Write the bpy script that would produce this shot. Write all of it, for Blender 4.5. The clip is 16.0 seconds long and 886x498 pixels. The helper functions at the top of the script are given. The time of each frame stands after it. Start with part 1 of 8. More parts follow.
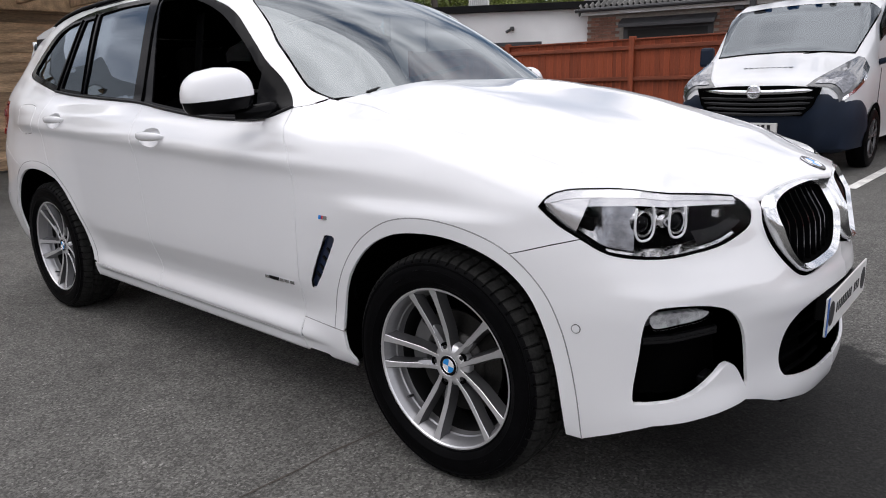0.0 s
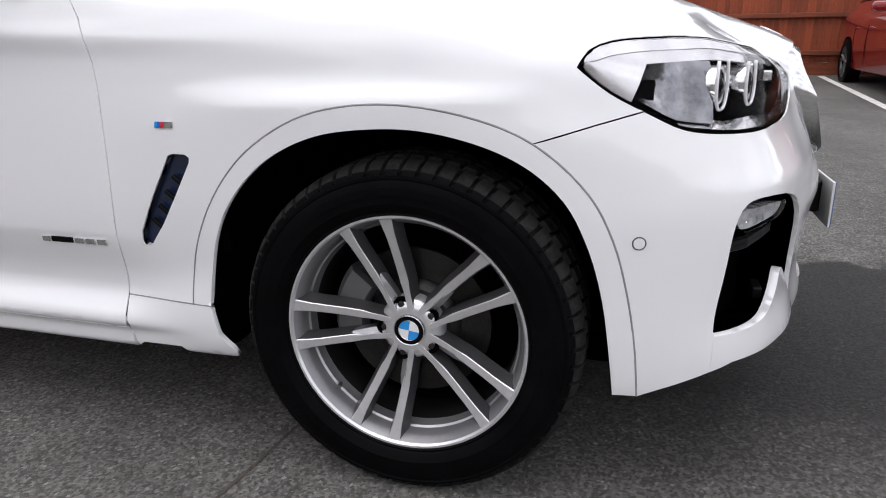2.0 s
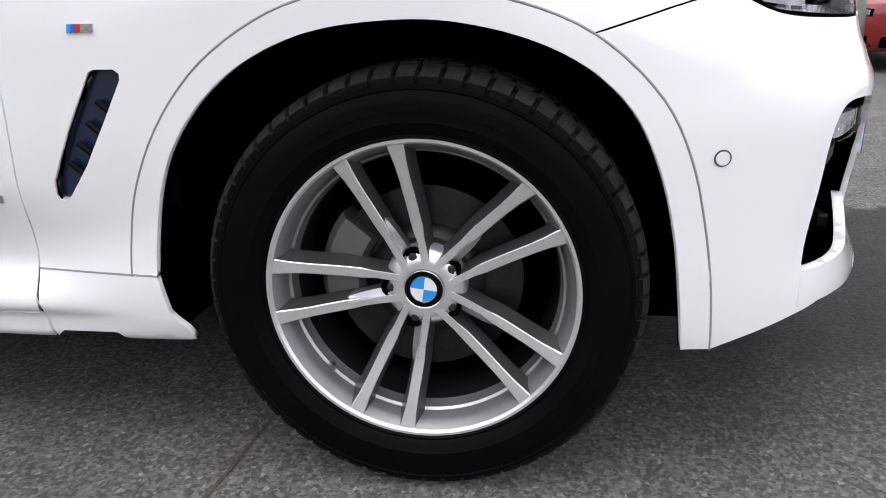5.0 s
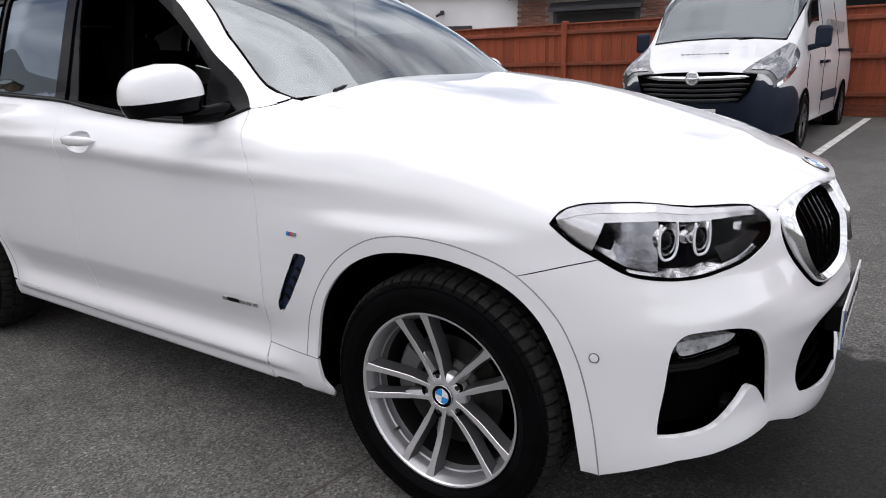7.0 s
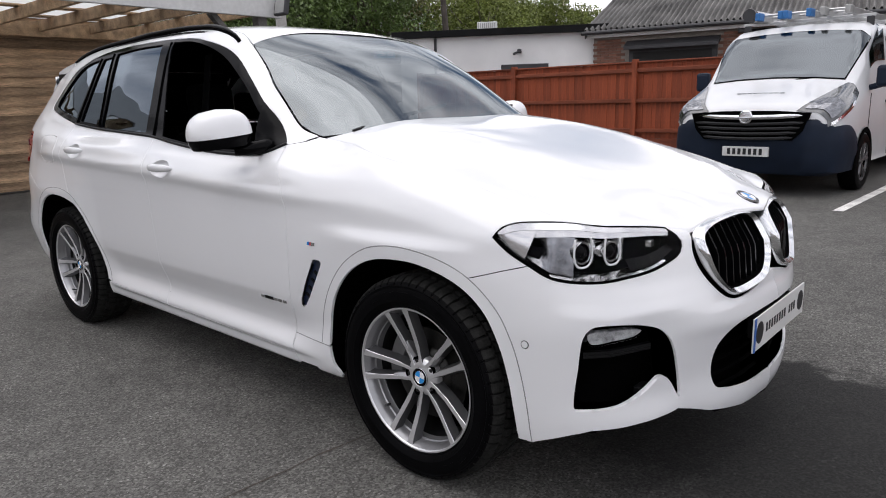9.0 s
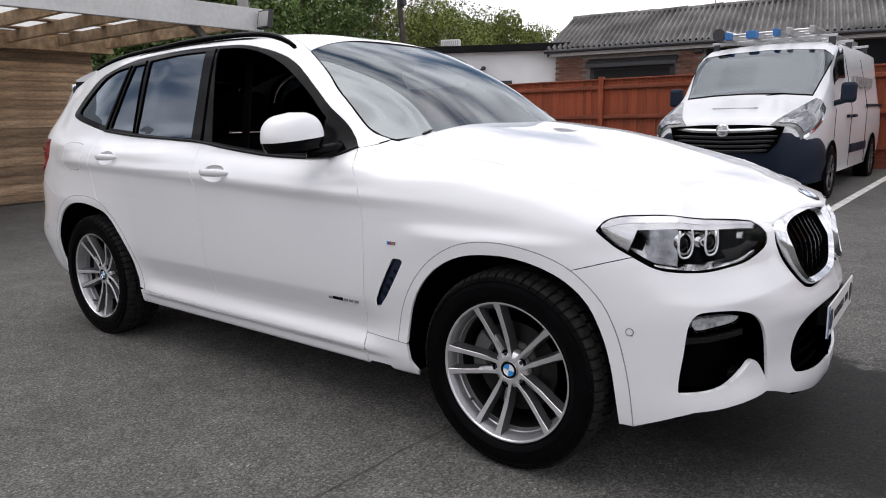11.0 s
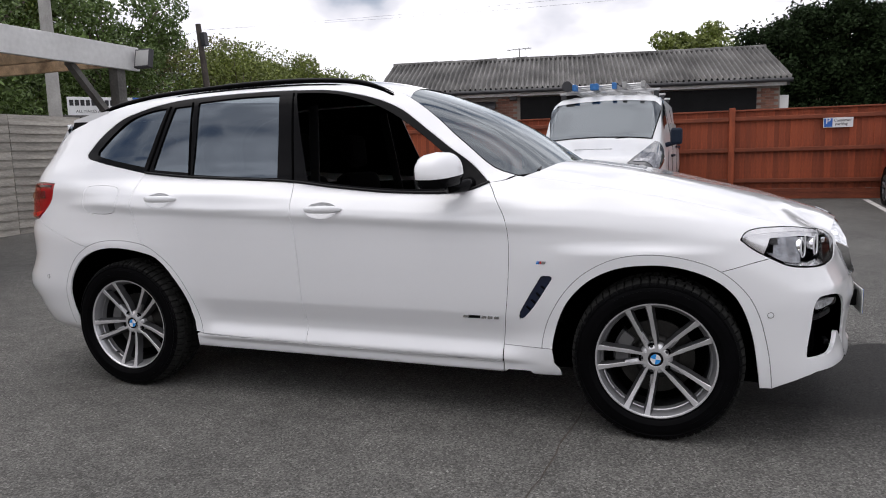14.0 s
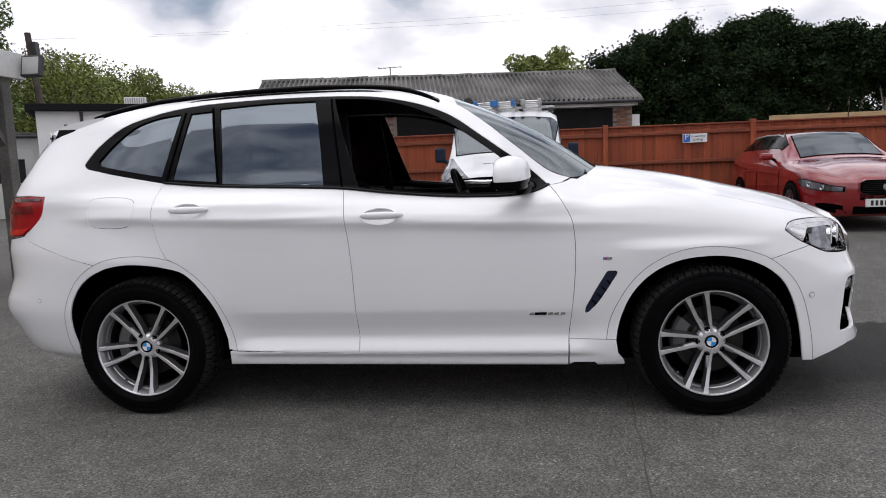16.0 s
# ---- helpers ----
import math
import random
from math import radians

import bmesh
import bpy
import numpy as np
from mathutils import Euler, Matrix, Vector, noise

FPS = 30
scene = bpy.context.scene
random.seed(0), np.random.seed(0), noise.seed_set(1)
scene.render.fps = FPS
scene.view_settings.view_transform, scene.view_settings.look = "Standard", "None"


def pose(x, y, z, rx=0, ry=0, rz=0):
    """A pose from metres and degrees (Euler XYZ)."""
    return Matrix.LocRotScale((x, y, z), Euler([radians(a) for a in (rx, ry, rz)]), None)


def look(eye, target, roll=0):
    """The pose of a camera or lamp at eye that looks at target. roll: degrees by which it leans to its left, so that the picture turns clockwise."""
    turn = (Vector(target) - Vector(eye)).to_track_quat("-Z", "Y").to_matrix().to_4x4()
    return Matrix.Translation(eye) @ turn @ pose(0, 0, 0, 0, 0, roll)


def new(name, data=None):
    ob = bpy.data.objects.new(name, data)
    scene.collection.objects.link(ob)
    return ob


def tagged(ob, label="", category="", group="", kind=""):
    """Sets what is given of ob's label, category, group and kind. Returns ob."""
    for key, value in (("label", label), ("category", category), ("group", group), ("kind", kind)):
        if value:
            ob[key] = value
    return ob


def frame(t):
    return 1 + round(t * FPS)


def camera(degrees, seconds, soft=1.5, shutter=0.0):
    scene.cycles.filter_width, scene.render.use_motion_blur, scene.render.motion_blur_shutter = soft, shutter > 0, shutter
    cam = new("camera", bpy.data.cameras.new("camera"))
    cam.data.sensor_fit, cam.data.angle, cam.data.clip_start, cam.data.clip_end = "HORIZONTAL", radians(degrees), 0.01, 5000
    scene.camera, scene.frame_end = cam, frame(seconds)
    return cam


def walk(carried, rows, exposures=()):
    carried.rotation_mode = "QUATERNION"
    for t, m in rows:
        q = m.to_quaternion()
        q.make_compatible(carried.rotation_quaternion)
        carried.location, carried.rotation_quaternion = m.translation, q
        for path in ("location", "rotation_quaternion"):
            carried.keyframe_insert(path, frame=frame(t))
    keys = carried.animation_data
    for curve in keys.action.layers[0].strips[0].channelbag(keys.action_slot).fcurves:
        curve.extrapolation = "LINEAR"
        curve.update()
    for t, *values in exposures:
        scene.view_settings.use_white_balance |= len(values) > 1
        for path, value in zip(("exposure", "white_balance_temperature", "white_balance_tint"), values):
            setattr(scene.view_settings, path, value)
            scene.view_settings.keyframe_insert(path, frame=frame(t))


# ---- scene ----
cam = camera(65.5, 16.0, soft=1.0)
PATH = [
    (0, (2.711, -2.376, 1.203), (1.446, -0.9, 0.732), -1.5),
    (0.5, (2.538, -2.339, 1.147), (1.386, -0.791, 0.621), -1.5),
    (1, (2.297, -2.321, 1.089), (1.362, -0.643, 0.531), -1.2),
    (1.5, (2.068, -2.252, 1.015), (1.342, -0.48, 0.438), -1.0),
    (2, (1.862, -2.118, 0.939), (1.34, -0.28, 0.346), -0.9),
    (2.5, (1.722, -2.012, 0.846), (1.331, -0.148, 0.235), -0.9),
    (3, (1.595, -1.902, 0.749), (1.318, -0.025, 0.114), -0.9),
    (3.2, (1.565, -1.866, 0.734), (1.322, 0.01, 0.083), -1.0),
    (5.3, (1.625, -1.939, 0.809), (1.372, -0.061, 0.169), -1.5),
    (5.5, (1.701, -2.006, 0.881), (1.351, -0.143, 0.245), -1.7),
    (6, (1.869, -2.127, 1.054), (1.306, -0.333, 0.371), -2.0),
    (6.5, (2.109, -2.262, 1.179), (1.261, -0.561, 0.555), -1.8),
    (7, (2.436, -2.299, 1.249), (1.338, -0.71, 0.729), -1.7),
    (7.5, (2.705, -2.35, 1.286), (1.457, -0.851, 0.841), -1.8),
    (8, (2.916, -2.417, 1.284), (1.599, -0.968, 0.876), -1.8),
    (8.2, (2.983, -2.429, 1.297), (1.673, -0.978, 0.876), -1.8),
    (10.3, (2.885, -2.64, 1.255), (1.604, -1.156, 0.856), -1.2),
    (10.5, (2.835, -2.687, 1.254), (1.572, -1.186, 0.861), -1.2),
    (11, (2.662, -2.849, 1.241), (1.469, -1.289, 0.865), -1.3),
    (11.5, (2.511, -3.014, 1.254), (1.393, -1.395, 0.894), -1.3),
    (12, (2.362, -3.26, 1.266), (1.326, -1.584, 0.925), -1.3),
    (12.5, (2.172, -3.447, 1.263), (1.226, -1.715, 0.943), -1.4),
    (13, (1.948, -3.589, 1.278), (1.109, -1.798, 0.98), -1.4),
    (13.5, (1.758, -3.738, 1.267), (1.007, -1.906, 0.984), -1.5),
    (14, (1.542, -3.909, 1.266), (0.88, -2.042, 0.992), -1.6),
    (14.5, (1.259, -3.991, 1.258), (0.706, -2.086, 0.997), -1.8),
    (15, (1.021, -4.06, 1.258), (0.574, -2.126, 1.011), -1.9),
    (15.5, (0.793, -4.16, 1.249), (0.454, -2.203, 1.008), -2.0),
    (16, (0.544, -4.213, 1.231), (0.315, -2.24, 0.996), -2.2),
]
EXPOSURES = [(0.0, -0.03), (1.0, 0.05), (2.0, 0.28), (3.0, 0.60), (3.2, 0.63), (5.3, 0.68), (6.2, 0.32), (7.2, -0.02), (8.2, -0.08), (11.0, -0.05), (13.0, -0.10), (16.0, -0.18)]
walk(cam, [(t, look(eye, target, roll)) for t, eye, target, roll in PATH], EXPOSURES)

# ---- sky and sun ----
world = bpy.data.worlds.new("sky")
scene.world = world
world.use_nodes = True
wn, wl = world.node_tree.nodes, world.node_tree.links
wn.clear()
w_out = wn.new("ShaderNodeOutputWorld")
w_bg = wn.new("ShaderNodeBackground")
w_sky = wn.new("ShaderNodeTexSky")
w_sky.sky_type, w_sky.sun_disc = "NISHITA", False
w_sky.sun_elevation, w_sky.sun_rotation = radians(76), radians(232)
w_gain = wn.new("ShaderNodeMix")
w_gain.data_type, w_gain.blend_type = "RGBA", "MULTIPLY"
w_gain.inputs["Factor"].default_value = 1.0
w_gain.inputs["B"].default_value = (0.09, 0.09, 0.09, 1)
w_co = wn.new("ShaderNodeTexCoord")
w_map = wn.new("ShaderNodeMapping")
w_map.inputs["Scale"].default_value = (1.0, 1.0, 1.7)
w_map.inputs["Location"].default_value = (1.35, 2.7, 0.4)
w_noise = wn.new("ShaderNodeTexNoise")
w_noise.inputs["Scale"].default_value = 5.0
w_noise.inputs["Detail"].default_value = 5.0
w_noise.inputs["Roughness"].default_value = 0.46
w_noise.inputs["Distortion"].default_value = 0.25
w_cloud = wn.new("ShaderNodeValToRGB")
w_cloud.color_ramp.elements[0].position, w_cloud.color_ramp.elements[0].color = 0.35, (0.61, 0.65, 0.77, 1)
w_cloud.color_ramp.elements[1].position, w_cloud.color_ramp.elements[1].color = 0.60, (1.535, 1.51, 1.60, 1)
w_e = w_cloud.color_ramp.elements.new(0.47)
w_e.color = (0.968, 0.962, 1.05, 1)
w_cover = wn.new("ShaderNodeMapRange")
w_cover.inputs["From Min"].default_value, w_cover.inputs["From Max"].default_value = 0.27, 0.42
w_mix = wn.new("ShaderNodeMix")
w_mix.data_type = "RGBA"
wl.new(w_sky.outputs["Color"], w_gain.inputs["A"])
wl.new(w_co.outputs["Generated"], w_map.inputs["Vector"])
wl.new(w_map.outputs["Vector"], w_noise.inputs["Vector"])
wl.new(w_noise.outputs["Fac"], w_cloud.inputs["Fac"])
wl.new(w_noise.outputs["Fac"], w_cover.inputs["Value"])
wl.new(w_cover.outputs["Result"], w_mix.inputs["Factor"])
wl.new(w_gain.outputs["Result"], w_mix.inputs["A"])
wl.new(w_cloud.outputs["Color"], w_mix.inputs["B"])
wl.new(w_mix.outputs["Result"], w_bg.inputs["Color"])
w_bg.inputs["Strength"].default_value = 1.0
wl.new(w_bg.outputs["Background"], w_out.inputs["Surface"])

sun_data = bpy.data.lights.new("sun", "SUN")
sun_data.energy, sun_data.angle, sun_data.color = 1.32, radians(64), (1.0, 0.96, 0.95)
sun = new("sun", sun_data)
sun.matrix_world = look((-1.7, -1.3, 8.6), (0, 0, 0))


# ---- materials ----
def mat(name, color, rough=0.5, metal=0.0, scale=0.0, vary=0.0, grain=0.0, bump=0.0, bump_scale=None, coat=0.0, spec=0.5,
        second=None, coord="Object", stretch=(1, 1, 1), rand=0.0, distance=0.004):
    """A surface: base colour, varied by a broad and a fine noise (vary, grain) at scale, bump from the fine one, rand by piece."""
    m = bpy.data.materials.new(name)
    m.use_nodes = True
    n, l = m.node_tree.nodes, m.node_tree.links
    b = n["Principled BSDF"]
    b.inputs["Base Color"].default_value = (*color, 1)
    b.inputs["Roughness"].default_value = rough
    b.inputs["Metallic"].default_value = metal
    b.inputs["Specular IOR Level"].default_value = spec
    b.inputs["Coat Weight"].default_value = coat
    b.inputs["Coat Roughness"].default_value = 0.03
    if scale:
        co = n.new("ShaderNodeTexCoord")
        mp = n.new("ShaderNodeMapping")
        mp.inputs["Scale"].default_value = stretch
        l.new(co.outputs[coord], mp.inputs["Vector"])
        broad, fine = n.new("ShaderNodeTexNoise"), n.new("ShaderNodeTexNoise")
        broad.inputs["Scale"].default_value, broad.inputs["Detail"].default_value = scale, 4
        fine.inputs["Scale"].default_value, fine.inputs["Detail"].default_value = bump_scale or scale * 12, 5
        for t in (broad, fine):
            l.new(mp.outputs["Vector"], t.inputs["Vector"])
        hi = second or [min(1, c * (1 + vary)) for c in color]
        lo = [c * (1 - vary) for c in color]
        mx = n.new("ShaderNodeMix")
        mx.data_type = "RGBA"
        mx.inputs["A"].default_value, mx.inputs["B"].default_value = (*lo, 1), (*hi, 1)
        rg = n.new("ShaderNodeMapRange")
        rg.inputs["From Min"].default_value, rg.inputs["From Max"].default_value = 0.3, 0.7
        l.new(broad.outputs["Fac"], rg.inputs["Value"])
        l.new(rg.outputs["Result"], mx.inputs["Factor"])
        last = mx.outputs["Result"]
        gr = n.new("ShaderNodeMapRange")
        gr.inputs["From Min"].default_value, gr.inputs["From Max"].default_value = 0.25, 0.75
        gr.inputs["To Min"].default_value, gr.inputs["To Max"].default_value = 1 - grain, 1 + grain
        l.new(fine.outputs["Fac"], gr.inputs["Value"])
        mu = n.new("ShaderNodeMix")
        mu.data_type, mu.blend_type = "RGBA", "MULTIPLY"
        mu.inputs["Factor"].default_value = 1
        l.new(last, mu.inputs["A"])
        l.new(gr.outputs["Result"], mu.inputs["B"])
        last = mu.outputs["Result"]
        if rand:
            oi = n.new("ShaderNodeObjectInfo")
            geo = n.new("ShaderNodeNewGeometry")
            ad = n.new("ShaderNodeMath")
            ad.operation = "ADD"
            fr = n.new("ShaderNodeMath")
            fr.operation = "FRACT"
            l.new(oi.outputs["Random"], ad.inputs[0])
            l.new(geo.outputs["Random Per Island"], ad.inputs[1])
            l.new(ad.outputs[0], fr.inputs[0])
            rr = n.new("ShaderNodeMapRange")
            rr.inputs["To Min"].default_value, rr.inputs["To Max"].default_value = 1 - rand, 1 + rand
            l.new(fr.outputs[0], rr.inputs["Value"])
            m2 = n.new("ShaderNodeMix")
            m2.data_type, m2.blend_type = "RGBA", "MULTIPLY"
            m2.inputs["Factor"].default_value = 1
            l.new(last, m2.inputs["A"])
            l.new(rr.outputs["Result"], m2.inputs["B"])
            last = m2.outputs["Result"]
        l.new(last, b.inputs["Base Color"])
        if bump:
            bp = n.new("ShaderNodeBump")
            bp.inputs["Strength"].default_value, bp.inputs["Distance"].default_value = bump, distance
            l.new(fine.outputs["Fac"], bp.inputs["Height"])
            l.new(bp.outputs["Normal"], b.inputs["Normal"])
    return m


def asphalt_material():
    """Tarmac: dark binder with pale and dark grains a few millimetres wide, broad worn patches."""
    m = bpy.data.materials.new("asphalt")
    m.use_nodes = True
    n, l = m.node_tree.nodes, m.node_tree.links
    b = n["Principled BSDF"]
    co = n.new("ShaderNodeTexCoord")
    grains = n.new("ShaderNodeTexVoronoi")
    grains.inputs["Scale"].default_value = 130
    fine = n.new("ShaderNodeTexNoise")
    fine.inputs["Scale"].default_value, fine.inputs["Detail"].default_value, fine.inputs["Roughness"].default_value = 95, 6, 0.7
    broad = n.new("ShaderNodeTexNoise")
    broad.inputs["Scale"].default_value, broad.inputs["Detail"].default_value = 0.9, 6
    patch = n.new("ShaderNodeTexNoise")
    patch.inputs["Scale"].default_value, patch.inputs["Detail"].default_value = 7, 5
    for t in (grains, fine, broad, patch):
        l.new(co.outputs["Object"], t.inputs["Vector"])
    bw = n.new("ShaderNodeRGBToBW")
    l.new(grains.outputs["Color"], bw.inputs["Color"])
    ramp = n.new("ShaderNodeValToRGB")
    ramp.color_ramp.elements[0].position, ramp.color_ramp.elements[0].color = 0.25, (0.062, 0.060, 0.055, 1)
    ramp.color_ramp.elements[1].position, ramp.color_ramp.elements[1].color = 0.86, (0.160, 0.156, 0.145, 1)
    pale = ramp.color_ramp.elements.new(0.93)
    pale.color = (0.235, 0.230, 0.214, 1)
    l.new(bw.outputs["Val"], ramp.inputs["Fac"])
    last = ramp.outputs["Color"]
    for source, lo, hi, a, z in ((fine, 0.52, 1.46, 0.3, 0.7), (broad, 0.82, 1.16, 0.3, 0.7), (patch, 0.85, 1.15, 0.3, 0.7)):
        r = n.new("ShaderNodeMapRange")
        r.inputs["From Min"].default_value, r.inputs["From Max"].default_value = a, z
        r.inputs["To Min"].default_value, r.inputs["To Max"].default_value = lo, hi
        l.new(source.outputs["Fac"], r.inputs["Value"])
        mu = n.new("ShaderNodeMix")
        mu.data_type, mu.blend_type = "RGBA", "MULTIPLY"
        mu.inputs["Factor"].default_value = 1
        l.new(last, mu.inputs["A"])
        l.new(r.outputs["Result"], mu.inputs["B"])
        last = mu.outputs["Result"]
    # much darker tarmac ahead of x 1.1, from y -0.9 to 1, with a ragged edge
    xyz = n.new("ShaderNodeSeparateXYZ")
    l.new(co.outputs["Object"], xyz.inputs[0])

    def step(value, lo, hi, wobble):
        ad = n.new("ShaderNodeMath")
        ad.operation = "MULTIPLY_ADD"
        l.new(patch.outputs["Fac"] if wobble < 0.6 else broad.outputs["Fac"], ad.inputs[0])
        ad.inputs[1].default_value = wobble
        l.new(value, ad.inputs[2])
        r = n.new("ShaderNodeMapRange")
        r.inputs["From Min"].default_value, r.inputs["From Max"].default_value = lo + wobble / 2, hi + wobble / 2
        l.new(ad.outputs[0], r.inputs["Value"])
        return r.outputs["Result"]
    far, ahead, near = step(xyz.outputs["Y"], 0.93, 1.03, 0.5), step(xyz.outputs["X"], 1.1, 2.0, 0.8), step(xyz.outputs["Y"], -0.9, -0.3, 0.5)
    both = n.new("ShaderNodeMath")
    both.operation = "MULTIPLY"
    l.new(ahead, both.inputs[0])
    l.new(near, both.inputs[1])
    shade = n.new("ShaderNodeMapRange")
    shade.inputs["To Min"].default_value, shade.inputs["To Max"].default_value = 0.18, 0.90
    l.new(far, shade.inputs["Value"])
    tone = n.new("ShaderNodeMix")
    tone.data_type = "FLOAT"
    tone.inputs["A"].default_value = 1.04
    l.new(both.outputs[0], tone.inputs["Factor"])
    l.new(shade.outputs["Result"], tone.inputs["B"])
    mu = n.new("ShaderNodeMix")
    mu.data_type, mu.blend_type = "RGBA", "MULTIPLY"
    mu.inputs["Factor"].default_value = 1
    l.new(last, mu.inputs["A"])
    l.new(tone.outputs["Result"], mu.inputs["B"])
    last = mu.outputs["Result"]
    l.new(last, b.inputs["Base Color"])
    b.inputs["Roughness"].default_value = 0.85
    b.inputs["Specular IOR Level"].default_value = 0.35
    hs = n.new("ShaderNodeMath")
    hs.operation = "MULTIPLY_ADD"
    l.new(fine.outputs["Fac"], hs.inputs[0])
    hs.inputs[1].default_value = 1.0
    l.new(bw.outputs["Val"], hs.inputs[2])
    bp = n.new("ShaderNodeBump")
    bp.inputs["Strength"].default_value, bp.inputs["Distance"].default_value = 0.75, 0.004
    l.new(hs.outputs[0], bp.inputs["Height"])
    l.new(bp.outputs["Normal"], b.inputs["Normal"])
    return m


def glass_material(name, tint, transmit, rough=0.0, ior=1.55, shine=(1, 1, 1)):
    """A thin pane: a glossy coat over see-through tint."""
    m = bpy.data.materials.new(name)
    m.use_nodes = True
    n, l = m.node_tree.nodes, m.node_tree.links
    n.remove(n["Principled BSDF"])
    out = n["Material Output"]
    tr, gl, mx = n.new("ShaderNodeBsdfTransparent"), n.new("ShaderNodeBsdfGlossy"), n.new("ShaderNodeMixShader")
    tr.inputs["Color"].default_value = (*[c * transmit for c in tint], 1)
    gl.inputs["Roughness"].default_value = rough
    gl.inputs["Color"].default_value = (*shine, 1)
    fr = n.new("ShaderNodeFresnel")
    fr.inputs["IOR"].default_value = ior
    l.new(fr.outputs[0], mx.inputs[0])
    l.new(tr.outputs[0], mx.inputs[1])
    l.new(gl.outputs[0], mx.inputs[2])
    l.new(mx.outputs[0], out.inputs["Surface"])
    return m


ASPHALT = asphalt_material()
LINE_PAINT = mat("line_paint", (0.62, 0.61, 0.58), 0.8, scale=6, vary=0.25, grain=0.3, bump=0.3, bump_scale=90)
FENCE_WOOD = mat("fence_wood", (0.25, 0.052, 0.017), 0.72, scale=2.2, vary=0.32, grain=0.3, bump=0.4, bump_scale=26, stretch=(6, 6, 0.7), rand=0.22)
FENCE_RAIL = mat("fence_rail", (0.175, 0.041, 0.016), 0.75, scale=2.0, vary=0.35, grain=0.3, bump=0.4, bump_scale=22, stretch=(0.7, 6, 6), rand=0.15)
OLD_BOARD = mat("old_board", (0.35, 0.24, 0.15), 0.85, scale=1.6, vary=0.45, grain=0.45, bump=0.6, bump_scale=18, stretch=(0.8, 0.8, 9), rand=0.42)
GREY_BOARD = mat("grey_board", (0.33, 0.31, 0.275), 0.85, scale=1.6, vary=0.3, grain=0.3, bump=0.6, bump_scale=18, stretch=(0.8, 0.8, 9), rand=0.2)
JOIST_WOOD = mat("joist_wood", (0.42, 0.29, 0.18), 0.8, scale=2, vary=0.35, grain=0.3, bump=0.5, bump_scale=20, stretch=(4, 4, 4), rand=0.2)
GREY_TIMBER = mat("grey_timber", (0.11, 0.105, 0.098), 0.85, scale=3, vary=0.3, grain=0.25, bump=0.5, bump_scale=30)
FASCIA_WHITE = mat("fascia_white", (0.62, 0.62, 0.61), 0.6, scale=1.5, vary=0.14, grain=0.08, bump=0.1)
RENDER_WHITE = mat("render_white", (0.80, 0.80, 0.79), 0.85, scale=0.7, vary=0.1, grain=0.08, bump=0.3, bump_scale=60)
BRICK = mat("brick", (0.20, 0.098, 0.068), 0.9, scale=5, vary=0.25, grain=0.2, bump=0.4, bump_scale=60, rand=0.3)
MORTAR = mat("mortar", (0.25, 0.225, 0.20), 0.95, scale=8, vary=0.15, grain=0.15, bump=0.3)
CEMENT_SHEET = mat("cement_sheet", (0.15, 0.146, 0.14), 0.9, scale=1.2, vary=0.5, grain=0.35, bump=0.5, bump_scale=26)
DARK_FRAME = mat("dark_frame", (0.03, 0.03, 0.033), 0.5, scale=4, vary=0.2)
BLACK_BOARD = mat("black_board", (0.009, 0.009, 0.0095), 0.8, spec=0.15, scale=2, vary=0.3, grain=0.2)
WHITE_PLASTIC = mat("white_plastic", (0.72, 0.72, 0.70), 0.4, scale=3, vary=0.06)
POLE_WOOD = mat("pole_wood", (0.06, 0.05, 0.042), 0.9, scale=3, vary=0.3, grain=0.3, bump=0.4)
METAL_GREY = mat("metal_grey", (0.38, 0.38, 0.37), 0.5, metal=0.6, scale=3, vary=0.15)
ROOM_DARK = mat("room_dark", (0.02, 0.02, 0.02), 0.9)
LEAF_SPRING = mat("leaf_spring", (0.155, 0.19, 0.035), 0.6, scale=0.5, vary=0.35, rand=0.35)
LEAF_GREEN = mat("leaf_green", (0.10, 0.155, 0.035), 0.6, scale=0.5, vary=0.35, rand=0.4)
LEAF_BRONZE = mat("leaf_bronze", (0.15, 0.145, 0.045), 0.6, scale=0.5, vary=0.4, rand=0.4)
LEAF_CONIFER = mat("leaf_conifer", (0.018, 0.032, 0.011), 0.8, spec=0.12, scale=0.6, vary=0.3, rand=0.4)
BARK = mat("bark", (0.11, 0.09, 0.07), 0.9, scale=3, vary=0.3, grain=0.3, bump=0.6)
BARK_PALE = mat("bark_pale", (0.33, 0.28, 0.22), 0.9, scale=3, vary=0.3, grain=0.3, bump=0.6)
SIGN_WHITE = mat("sign_white", (0.72, 0.72, 0.72), 0.4, scale=3, vary=0.05)
SIGN_BLUE = mat("sign_blue", (0.02, 0.11, 0.42), 0.4)
SIGN_BLACK = mat("sign_black", (0.012, 0.012, 0.014), 0.5)
SIGN_CYAN = mat("sign_cyan", (0.05, 0.36, 0.46), 0.4)


# ---- building blocks ----
def finish(name, bm, material, parent=None, label="", smooth=False, angle=None):
    me = bpy.data.meshes.new(name)
    bm.normal_update()
    bm.to_mesh(me)
    bm.free()
    for m in material if isinstance(material, (list, tuple)) else [material]:
        me.materials.append(m)
    if smooth:
        me.polygons.foreach_set("use_smooth", [True] * len(me.polygons))
        if angle:
            me.set_sharp_from_angle(angle=radians(angle))
    ob = new(name, me)
    if parent:
        ob.parent = parent
    if label:
        ob["label"] = label
    return ob


def part(name, bm, material, parent, label="", smooth=False, angle=None):
    return finish(name, bm, material, parent, label, smooth, angle)


